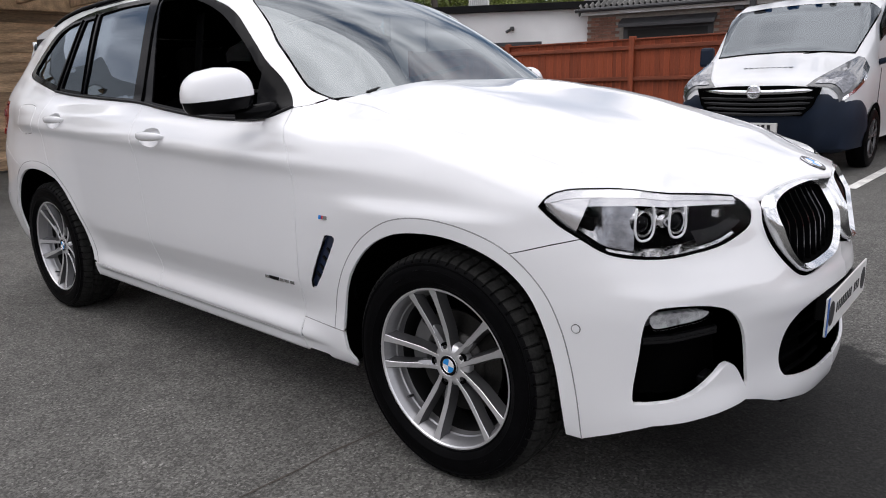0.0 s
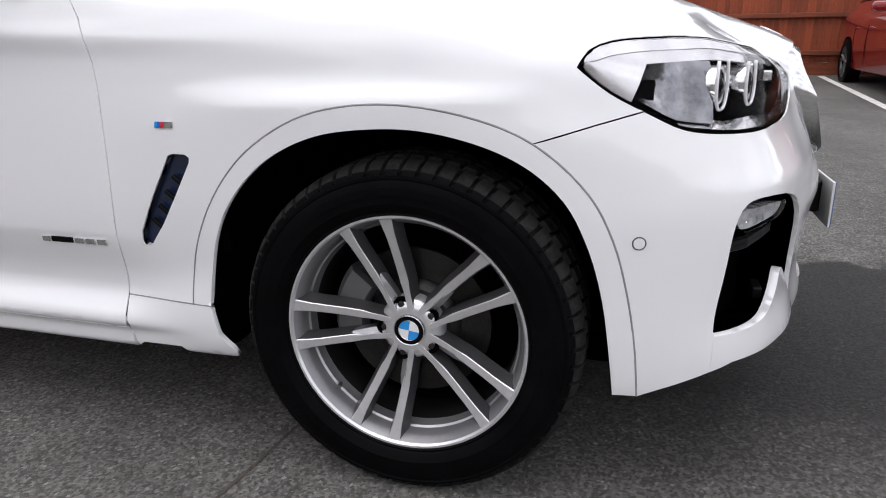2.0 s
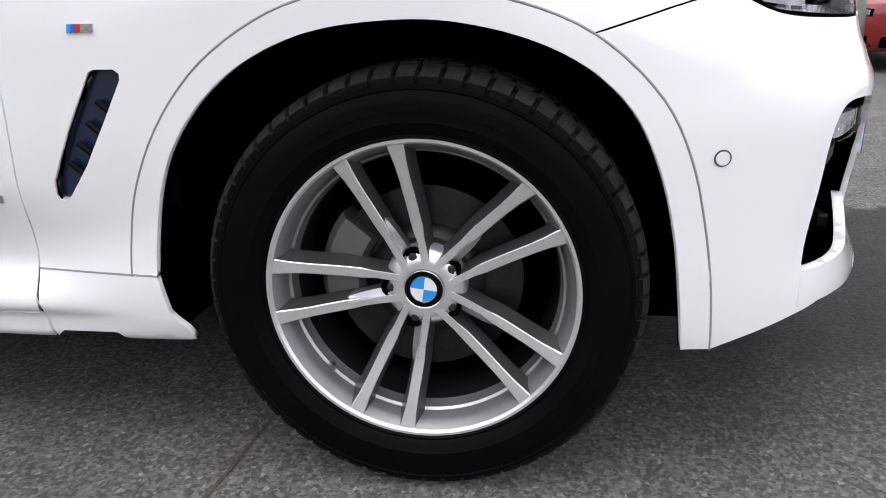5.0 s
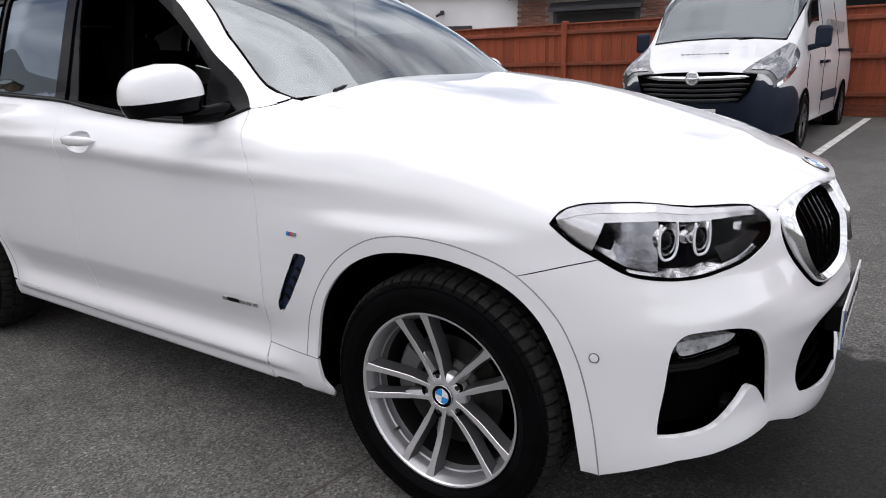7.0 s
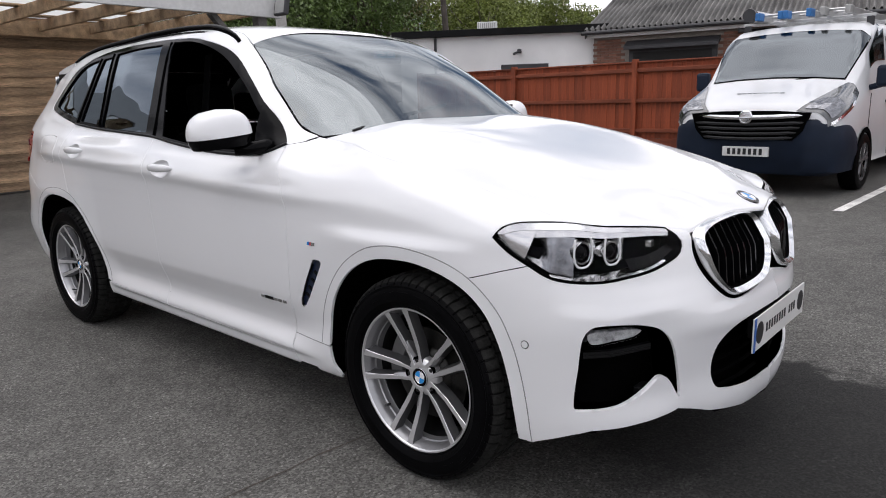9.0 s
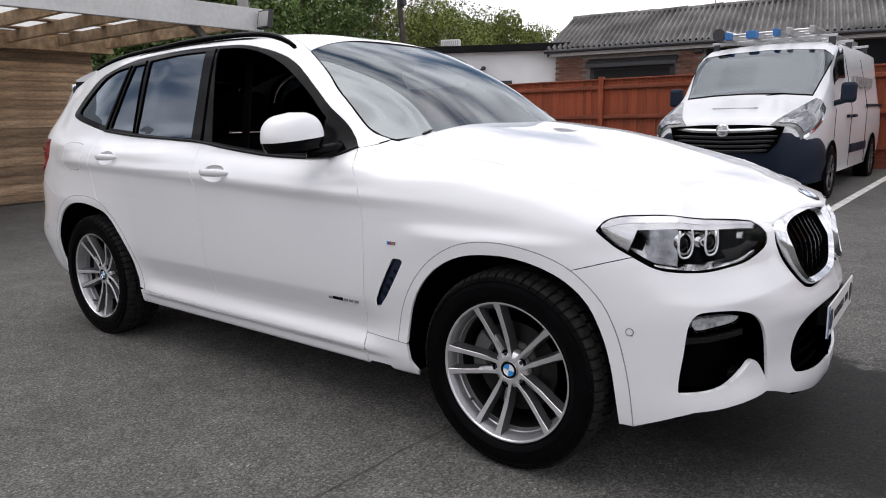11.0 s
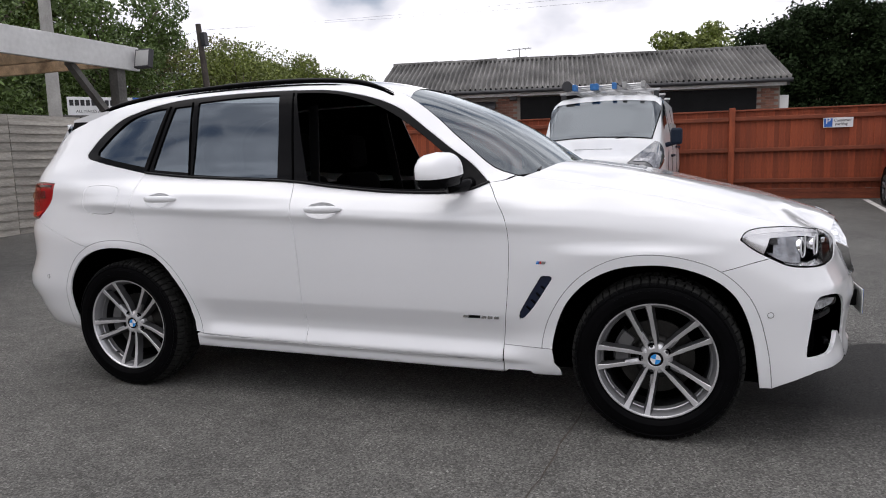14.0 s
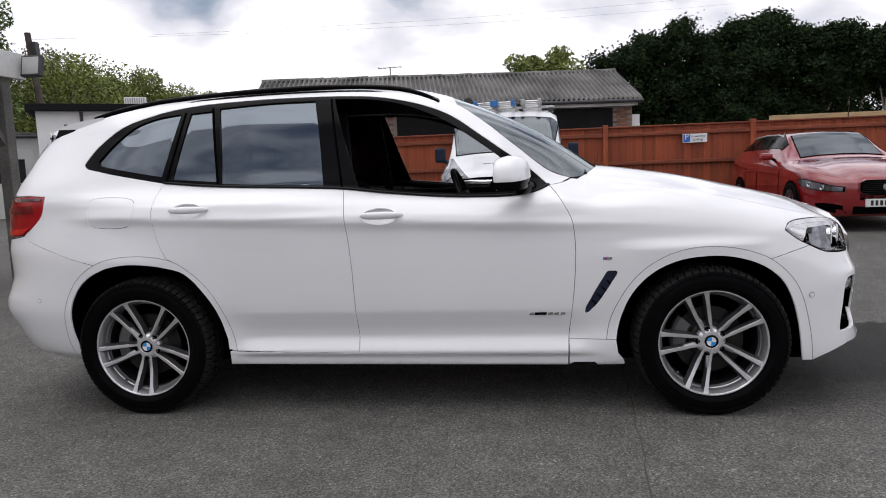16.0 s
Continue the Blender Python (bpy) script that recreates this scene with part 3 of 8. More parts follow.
def carport():
    c = thing("carport", "open timber carport with a white fascia beam and clear roof sheets", "carport", pose(0, 0, 0), kind="structure")
    d = (BEAM_B - BEAM_A).normalized()
    side = Vector((-d.y, d.x, 0)) if d.x * 0 - d.y > 0 else Vector((d.y, -d.x, 0))
    if side.x > 0:
        side = -side
    L = (BEAM_B - BEAM_A).length
    ang = math.degrees(math.atan2(d.y, d.x))
    base = Matrix.Translation(BEAM_A) @ pose(0, 0, 0, 0, 0, ang)
    flip = (base.to_3x3().inverted() @ side).y
    s = 1 if flip > 0 else -1
    def bx(x0, y0, z0, x1, y1, z1, bev=0.006):
        ya, yb = sorted((y0 * s, y1 * s))
        return bm_box(x0, ya, z0, x1, yb, z1, bev, m=base)
    part("fascia_beam", bx(-0.05, -0.03, 0, L, 0.03, 0.30), FASCIA_WHITE, c, "white painted fascia beam")
    part("beam", bx(0.0, 0.04, 0.02, L, 0.12, 0.24), JOIST_WOOD, c)
    for k in range(17):
        x = 0.1 + k * (L - 0.2) / 16
        part("joist", bx(x - 0.03, 0.12, 0.06, x + 0.03, 4.1, 0.22), JOIST_WOOD, c)
    for k in range(4):
        y = 0.42 + 1.02 * k
        part("batten", bx(0, y - 0.09, 0.222, L, y + 0.09, 0.25), JOIST_WOOD, c)
    part("roof_sheet", bx(-0.05, 0.05, 0.27, L, 4.15, 0.28, 0), CLEAR_SHEET, c, "pale translucent plastic roof sheet")
    part("wall_plate", bx(0.0, 3.94, -0.02, L, 4.04, 0.20), JOIST_WOOD, c)
    for x in (0.22, L * 0.5, L * 0.97):
        p = base @ Vector((x, 0.1 * s, 0))
        part("post", bm_box(p.x - 0.07, p.y - 0.07, 0, p.x + 0.07, p.y + 0.07, BEAM_A.z + 0.02, 0.008), GREY_TIMBER, c, "grey weathered timber post")
        e = p + d * 0.75
        part("brace", bm_tube([(p.x, p.y, BEAM_A.z - 0.8), (e.x, e.y, BEAM_A.z + 0.03)], 0.055, segments=4), GREY_TIMBER, c)
    fl = thing("floodlight", "black-framed floodlight on a bracket at the beam's end", "floodlight", Matrix.Translation(BEAM_A + Vector((0.08, 0.02, 0.12))) @ pose(0, 0, 0, 0, 0, -25) @ Matrix.Scale(0.72, 4))
    part("housing", bm_box(-0.0, -0.16, -0.17, 0.34, -0.06, 0.17, 0.012, m=pose(0, 0, 0, -12, 0, 25)), DARK_FRAME, fl)
    part("lens", bm_box(0.03, -0.166, -0.14, 0.31, -0.161, 0.14, m=pose(0, 0, 0, -12, 0, 25)), METAL_GREY, fl, "pale square lens")
    part("bracket", bm_tube([(-0.1, 0.0, 0.05), (0.02, -0.06, 0.05), (0.12, -0.07, 0)], 0.022), DARK_FRAME, fl)


carport()


# ---- trees ----
def leaf_mesh(name, spots, size, material, parent, rnd, up=0.0):
    """Many small bent leaves, one at each spot, as one mesh."""
    n = len(spots)
    spots = np.array(spots)
    a = rnd.normal(size=(n, 3))
    a[:, 2] = a[:, 2] * (1 - up) - up * 0.6
    a /= np.linalg.norm(a, axis=1)[:, None]
    b = np.cross(a, rnd.normal(size=(n, 3)))
    b /= np.linalg.norm(b, axis=1)[:, None]
    c = np.cross(a, b)
    s = size * rnd.uniform(0.6, 1.4, size=(n, 1))
    v = np.concatenate([spots - a * s, spots + b * s * 0.5 + c * s * 0.18, spots + a * s, spots - b * s * 0.5 + c * s * 0.18], axis=1).reshape(-1, 3)
    me = bpy.data.meshes.new(name)
    me.vertices.add(4 * n)
    me.vertices.foreach_set("co", v.ravel())
    me.loops.add(4 * n)
    me.loops.foreach_set("vertex_index", np.arange(4 * n))
    me.polygons.add(n)
    me.polygons.foreach_set("loop_start", np.arange(0, 4 * n, 4))
    me.materials.append(material)
    me.update(calc_edges=True)
    ob = new(name, me)
    ob.parent = parent
    return ob


def tree(x, y, height, spread, material, seed, label, leaves=5000, leaf=0.14, bare=0.25, name="tree"):
    """A broadleaf tree: tapered trunk, limbs, and clumps of leaves round the limbs' ends."""
    r = np.random.default_rng(seed)
    t = thing(name, label, "tree", pose(x, y, 0), "broadleaf trees")
    bm = bmesh.new()
    top = height * 0.62
    trunk = [(0.25 * math.sin(1.7 * k + seed), 0.2 * math.cos(2.1 * k), top * k / 5) for k in range(6)]
    bm_tube(trunk, [0.028 * height * (1 - 0.13 * k) for k in range(6)], bm, 8)
    spots, per = [], leaves * 2 // 60
    for k in range(60):
        f = bare + (1 - bare) * r.uniform(0.05, 1.0)
        ang, rad = r.uniform(0, 2 * math.pi), spread * math.sqrt(r.uniform(0.05, 1.0)) * (1.05 - 0.75 * abs(f - 0.55) ** 1.3)
        end = np.array([rad * math.cos(ang), rad * math.sin(ang), height * f])
        z0 = min(top, height * f * 0.62)
        j = min(5, int(5 * z0 / top))
        mid = 0.5 * (np.array(trunk[j]) + end) + np.array([0, 0, 0.05 * height])
        bm_tube([trunk[j], tuple(mid), tuple(end)], [0.008 * height, 0.005 * height, 0.0018 * height], bm, 5)
        size = spread * r.uniform(0.24, 0.46)
        p = r.normal(size=(per, 3))
        p *= (r.uniform(0.35, 1.0, size=(per, 1)) ** 0.5) / np.linalg.norm(p, axis=1)[:, None]
        p[:, 2] *= 0.7
        spots.append(end + p * size)
    part("trunk", bm, BARK, t, smooth=True)
    leaf_mesh("crown", np.concatenate(spots), leaf, material, t, r)
    return t


def conifer(x, y, height, spread, seed, leaves=26000, bare=0.36):
    """A tall conifer of a hedge: pale bare trunk and stubs below, ragged drooping sprays above."""
    r = np.random.default_rng(seed)
    t = thing("conifer", "tall dark green conifer of an overgrown hedge", "tree", pose(x, y, 0), "hedge conifers")
    bm = bmesh.new()
    bm_tube([(0, 0, 0), (0.06, 0.03, height * 0.5), (0, 0, height * 0.95)], [0.13, 0.09, 0.02], bm, 7)
    limbs = bmesh.new()
    for k in range(14):
        a, z = r.uniform(0, 6.28), height * r.uniform(0.2, 0.5)
        bm_tube([(0, 0, z), (0.3 * math.cos(a), 0.3 * math.sin(a), z + 0.4), (0.42 * math.cos(a), 0.42 * math.sin(a), z + 1.1)], [0.05, 0.035, 0.012], limbs, 5)
    part("bare_limbs", limbs, BARK_PALE, t, "pale bare upright limbs", smooth=True)["kind"] = "stuff"
    part("trunk", bm, BARK_PALE, t, "pale bare trunk", smooth=True)
    spots = []
    shoots = 70
    for k in range(shoots):
        f = bare + (1 - bare) * (k + r.uniform(0, 1)) / shoots
        ang = r.uniform(0, 2 * math.pi)
        reach = spread * (1.0 if f < 0.8 else 0.35 + 0.65 * (1 - f) / 0.2) * r.uniform(0.55, 1.15)
        n = leaves // shoots
        s = r.uniform(0.1, 1, n) ** 0.7
        lift = r.uniform(-0.1, 0.5)
        p = np.stack([np.cos(ang) * reach * s, np.sin(ang) * reach * s, height * f + lift * s * reach], 1)
        spots.append(p + r.normal(size=(n, 3)) * np.array([0.17, 0.17, 0.13]))
    leaf_mesh("crown", np.concatenate(spots), 0.060, LEAF_CONIFER, t, r, up=0.3)
    return t


def woods():
    spring = "broadleaf tree in fresh yellow-green spring leaf"
    deep = "tall broadleaf tree in dense green leaf"
    k = 0
    for x, y, h, s, m, n in ((-35, 32, 9.8, 4.0, LEAF_GREEN, 5500), (-31, 36, 8.8, 4.2, LEAF_BRONZE, 5500), (-27, 39, 8.1, 4.0, LEAF_SPRING, 5500),
                             (-24.5, 41, 7.6, 3.2, LEAF_SPRING, 5000), (-30, 44, 8.6, 3.8, LEAF_SPRING, 5000), (-22.3, 44, 6.9, 2.6, LEAF_SPRING, 4500),
                             (-39, 26, 12.5, 4.6, LEAF_GREEN, 6000), (-33, 24, 14.5, 4.4, LEAF_SPRING, 7500),
                             (-27, 17, 12.5, 4.4, LEAF_GREEN, 7500), (-34, 15, 13.5, 4.8, LEAF_GREEN, 7000), (-30, 9, 13.0, 4.6, LEAF_GREEN, 7000),
                             (-23, 12.5, 8.0, 3.6, LEAF_GREEN, 6000), (-21, 6.5, 7.0, 3.4, LEAF_GREEN, 6000), (-25, 1.5, 12.0, 4.6, LEAF_GREEN, 6000), (-24, 32, 7.3, 3.8, LEAF_SPRING, 5500)):
        k += 1
        tree(x, y, h, s, m, 100 + k, spring if m is LEAF_SPRING else ("broadleaf tree in bronze-brown young leaf" if m is LEAF_BRONZE else deep), leaves=int(n * 2.3), leaf=0.115 if h > 9 else 0.095, bare=0.03)
    tree(-26.5, 25, 9.9, 3.4, LEAF_GREEN, 141, deep, leaves=14000, leaf=0.10, bare=0.1)
    tree(1.7, 28.6, 6.2, 1.6, LEAF_SPRING, 140, spring, leaves=11000, leaf=0.085)
    rnd = random.Random(11)
    for i in range(18):
        conifer(2.95 + 1.15 * i + rnd.uniform(-0.25, 0.25), 21.4 + rnd.uniform(-0.6, 0.6), (4.3, 5.0, 5.4)[i] if i < 3 else 5.65 + rnd.uniform(-0.4, 0.4), 1.38, 60 + i, bare=0.30 if i < 8 else 0.64)

    for i in range(9):
        conifer(12.6 + 1.25 * i + rnd.uniform(-0.3, 0.3), 23.8 + rnd.uniform(-0.4, 0.4), 4.9 + rnd.uniform(-0.3, 0.3), 1.25, 90 + i, leaves=12000, bare=0.12)


woods()


def panel_fence_far():
    f = thing("panel_fence", "pale new timber fence panels behind the car park fence", "fence", pose(9.6, 13.6, -0.07), kind="structure")
    for k in range(5):
        part("panel", bm_box(-3.0 + 1.83 * k, 0, 0, -1.2 + 1.83 * k, 0.04, 2.25, 0.01), mat("new_panel", (0.42, 0.30, 0.16), 0.8, scale=2, vary=0.2, grain=0.2, stretch=(1, 1, 5)) if k == 0 else bpy.data.materials["new_panel"], f)


panel_fence_far()


# ---- car paint and trim ----
PAINT = mat("white_paint", (0.80, 0.805, 0.815), 0.28, scale=1.3, vary=0.012, coat=1.0, spec=0.5)
GLOSS_BLACK = mat("gloss_black", (0.003, 0.003, 0.0035), 0.12, spec=0.07, scale=3, vary=0.2)
SATIN_BLACK = mat("satin_black", (0.004, 0.004, 0.0045), 0.42, spec=0.2, scale=4, vary=0.25, grain=0.15, bump=0.1)
GAP_GREY = mat("joint_grey", (0.26, 0.26, 0.262), 0.6, spec=0.2, scale=6, vary=0.2)
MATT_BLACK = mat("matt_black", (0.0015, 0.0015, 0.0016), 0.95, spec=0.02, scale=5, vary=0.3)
CHROME = mat("chrome", (0.78, 0.79, 0.80), 0.16, metal=1.0, scale=5, vary=0.04)
# paler than the sidewall rubber: skylight on the tread put into its colour
LIT_TREAD = mat("tyre_tread", (0.020, 0.020, 0.019), 0.9, spec=0.06, scale=30, vary=0.3, grain=0.25, bump=0.3, bump_scale=160)
RUBBER = mat("tyre_rubber", (0.0026, 0.0026, 0.003), 0.45, spec=0.035, scale=9, vary=0.3, grain=0.2, bump=0.2, bump_scale=140)
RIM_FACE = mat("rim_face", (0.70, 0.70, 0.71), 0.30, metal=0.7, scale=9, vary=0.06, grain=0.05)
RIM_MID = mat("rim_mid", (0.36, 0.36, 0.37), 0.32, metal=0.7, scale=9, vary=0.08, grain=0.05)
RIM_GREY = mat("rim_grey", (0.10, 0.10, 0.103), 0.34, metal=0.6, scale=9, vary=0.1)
LAMP_GREY = mat("lamp_grey", (0.035, 0.035, 0.037), 0.38, metal=0.6, scale=9, vary=0.1)
DISC_STEEL = mat("disc_steel", (0.035, 0.034, 0.032), 0.38, metal=0.8, scale=14, vary=0.25, grain=0.2)
CALIPER = mat("caliper_grey", (0.15, 0.15, 0.15), 0.5, metal=0.4, scale=8, vary=0.2)
ROUNDEL_BLUE = mat("roundel_blue", (0.025, 0.27, 0.68), 0.25)
ROUNDEL_WHITE = mat("roundel_white", (0.75, 0.75, 0.75), 0.25)
BADGE_RED = mat("badge_red", (0.5, 0.02, 0.02), 0.3)
LAMP_RED = mat("lamp_red", (0.30, 0.006, 0.01), 0.15, coat=1.0, scale=6, vary=0.25)
LAMP_BRIGHT = mat("lamp_bright_red", (0.62, 0.02, 0.015), 0.15, coat=1.0)
LAMP_BLACK = mat("lamp_smoked", (0.03, 0.003, 0.004), 0.1, coat=1.0)
LAMP_DARK_RED = mat("lamp_dark_red", (0.13, 0.004, 0.008), 0.15, coat=1.0)
LAMP_CHROME = mat("lamp_chrome", (0.90, 0.90, 0.92), 0.14, metal=1.0, scale=26, vary=0.12, grain=0.1, bump=0.25, bump_scale=60)
LAMP_BOWL = mat("lamp_bowl", (0.23, 0.235, 0.25), 0.20, metal=1.0, scale=24, vary=0.3, grain=0.15, bump=0.3, bump_scale=50)
FOG_LENS = mat("fog_lens", (0.42, 0.43, 0.44), 0.15, coat=1.0, scale=40, vary=0.5, grain=0.3)
LAMP_SILVER = mat("lamp_silver", (0.72, 0.72, 0.73), 0.20, metal=0.75, scale=20, vary=0.06)
LENS_CLEAR = glass_material("lens_clear", (1, 1, 1), 0.96, ior=1.1)
LENS_TUBE = mat("light_tube", (0.80, 0.80, 0.82), 0.1, spec=0.8, coat=1.0)
GLASS_DARK = glass_material("privacy_glass", (0.75, 0.85, 0.9), 0.012, ior=2.2, shine=(0.76, 0.88, 1.0))
GLASS_SCREEN = glass_material("screen_glass", (0.86, 0.95, 0.93), 0.16, rough=0.05, ior=2.6, shine=(0.90, 0.97, 1.0))
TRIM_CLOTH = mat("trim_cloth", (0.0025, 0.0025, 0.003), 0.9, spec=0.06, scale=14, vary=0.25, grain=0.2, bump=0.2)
PLATE_WHITE = mat("plate_white", (0.68, 0.68, 0.66), 0.4, scale=5, vary=0.05)
VENT_BLUE = mat("vent_black", (0.006, 0.014, 0.045), 0.3, scale=4, vary=0.2, coat=0.4)


# ---- smooth curves ----
def pchip(xs, ys):
    """A smooth curve through points that never overshoots."""
    xs, ys = np.array(xs, float), np.array(ys, float)
    h, dl = np.diff(xs), np.diff(ys) / np.diff(xs)
    m = np.zeros(len(xs))
    for i in range(1, len(xs) - 1):
        if dl[i - 1] * dl[i] > 0:
            w1, w2 = 2 * h[i] + h[i - 1], h[i] + 2 * h[i - 1]
            m[i] = (w1 + w2) / (w1 / dl[i - 1] + w2 / dl[i])
    m[0], m[-1] = dl[0], dl[-1]

    def f(x):
        x = np.clip(np.asarray(x, float), xs[0], xs[-1])
        i = np.clip(np.searchsorted(xs, x) - 1, 0, len(xs) - 2)
        t = (x - xs[i]) / h[i]
        return ((1 + 2 * t) * (1 - t) ** 2 * ys[i] + t * (1 - t) ** 2 * h[i] * m[i] + t * t * (3 - 2 * t) * ys[i + 1] + t * t * (t - 1) * h[i] * m[i + 1])
    return f


def spline(pts, step=0.02, closed=False):
    """Points at even steps along a rounded curve through pts (2D or 3D)."""
    p = [np.array(q, float) for q in pts]
    n = len(p)
    out = []
    for i in range(n if closed else n - 1):
        p1, p2 = p[i], p[(i + 1) % n]
        p0 = p[(i - 1) % n] if closed or i else 2 * p1 - p2
        p3 = p[(i + 2) % n] if closed or i + 2 < n else 2 * p2 - p1
        k = max(1, int(round(np.linalg.norm(p2 - p1) / step)))
        t0, t1 = 0.0, np.linalg.norm(p1 - p0) ** 0.5
        t2 = t1 + np.linalg.norm(p2 - p1) ** 0.5
        t3 = t2 + np.linalg.norm(p3 - p2) ** 0.5
        for j in range(k):
            t = t1 + (t2 - t1) * j / k
            a1 = (t1 - t) / (t1 - t0) * p0 + (t - t0) / (t1 - t0) * p1
            a2 = (t2 - t) / (t2 - t1) * p1 + (t - t1) / (t2 - t1) * p2
            a3 = (t3 - t) / (t3 - t2) * p2 + (t - t2) / (t3 - t2) * p3
            b1 = (t2 - t) / (t2 - t0) * a1 + (t - t0) / (t2 - t0) * a2
            b2 = (t3 - t) / (t3 - t1) * a2 + (t - t1) / (t3 - t1) * a3
            out.append((t2 - t) / (t2 - t1) * b1 + (t - t1) / (t2 - t1) * b2)
    if not closed:
        out.append(p[-1])
    return out


# ---- the body's shape: a plan outline, and how far each height lies inside it ----
PLAN = [(-2.42, 0), (-2.41, 0.30), (-2.385, 0.58), (-2.33, 0.775), (-2.165, 0.885), (-1.83, 0.938), (-1.43, 0.945), (-0.9, 0.935), (0, 0.935), (0.8, 0.938),
        (1.43, 0.945), (1.70, 0.932), (1.87, 0.905), (1.96, 0.882), (2.037, 0.848), (2.10, 0.785), (2.143, 0.70), (2.177, 0.61), (2.215, 0.48), (2.252, 0.34),
        (2.283, 0.17), (2.293, 0)]
plan_pts = np.array(spline(PLAN, 0.01))
plan_u = np.concatenate([[0], np.cumsum(np.linalg.norm(np.diff(plan_pts, axis=0), axis=1))])
plan_u -= np.interp(0.0, plan_pts[:, 0], plan_u)
U_REAR, U_FRONT = plan_u[0], plan_u[-1]


def ux(x):
    """The way along the outline at which the side has this x."""
    return float(np.interp(x, plan_pts[:, 0], plan_u))


front_half = plan_pts[:, 0] > 1.5
FY, FU = plan_pts[front_half][::-1, 1], plan_u[front_half][::-1]
rear_half = plan_pts[:, 0] < -1.5
RY, RU = plan_pts[rear_half][:, 1], plan_u[rear_half]


def uf(y):
    """The way along the outline at which the front has this distance from the middle."""
    return float(np.interp(y, FY, FU))


def ur(y):
    return float(np.interp(y, RY, RU))


SILL = [(0.15, 0.16), (0.22, 0.09), (0.25, 0.045), (0.262, 0.026), (0.306, 0.018), (0.318, 0.004), (0.330, 0.0), (0.398, 0.031), (0.408, 0.033), (0.43, 0.031), (0.505, 0.0105), (0.530, 0.0035), (0.540, 0.0018)]
SILL_END = [(0.15, 0.16), (0.25, 0.05), (0.262, 0.026), (0.33, 0.010), (0.40, 0.013), (0.47, 0.012), (0.54, 0.005)]
DOOR_REST = [(0.60, 0.0), (0.72, 0.002), (0.84, 0.007), (0.90, 0.0115), (0.925, 0.0125), (0.964, 0.0045), (0.970, 0.0040), (0.976, 0.0056), (1.00, 0.0165)]
DOOR_MID = SILL + DOOR_REST
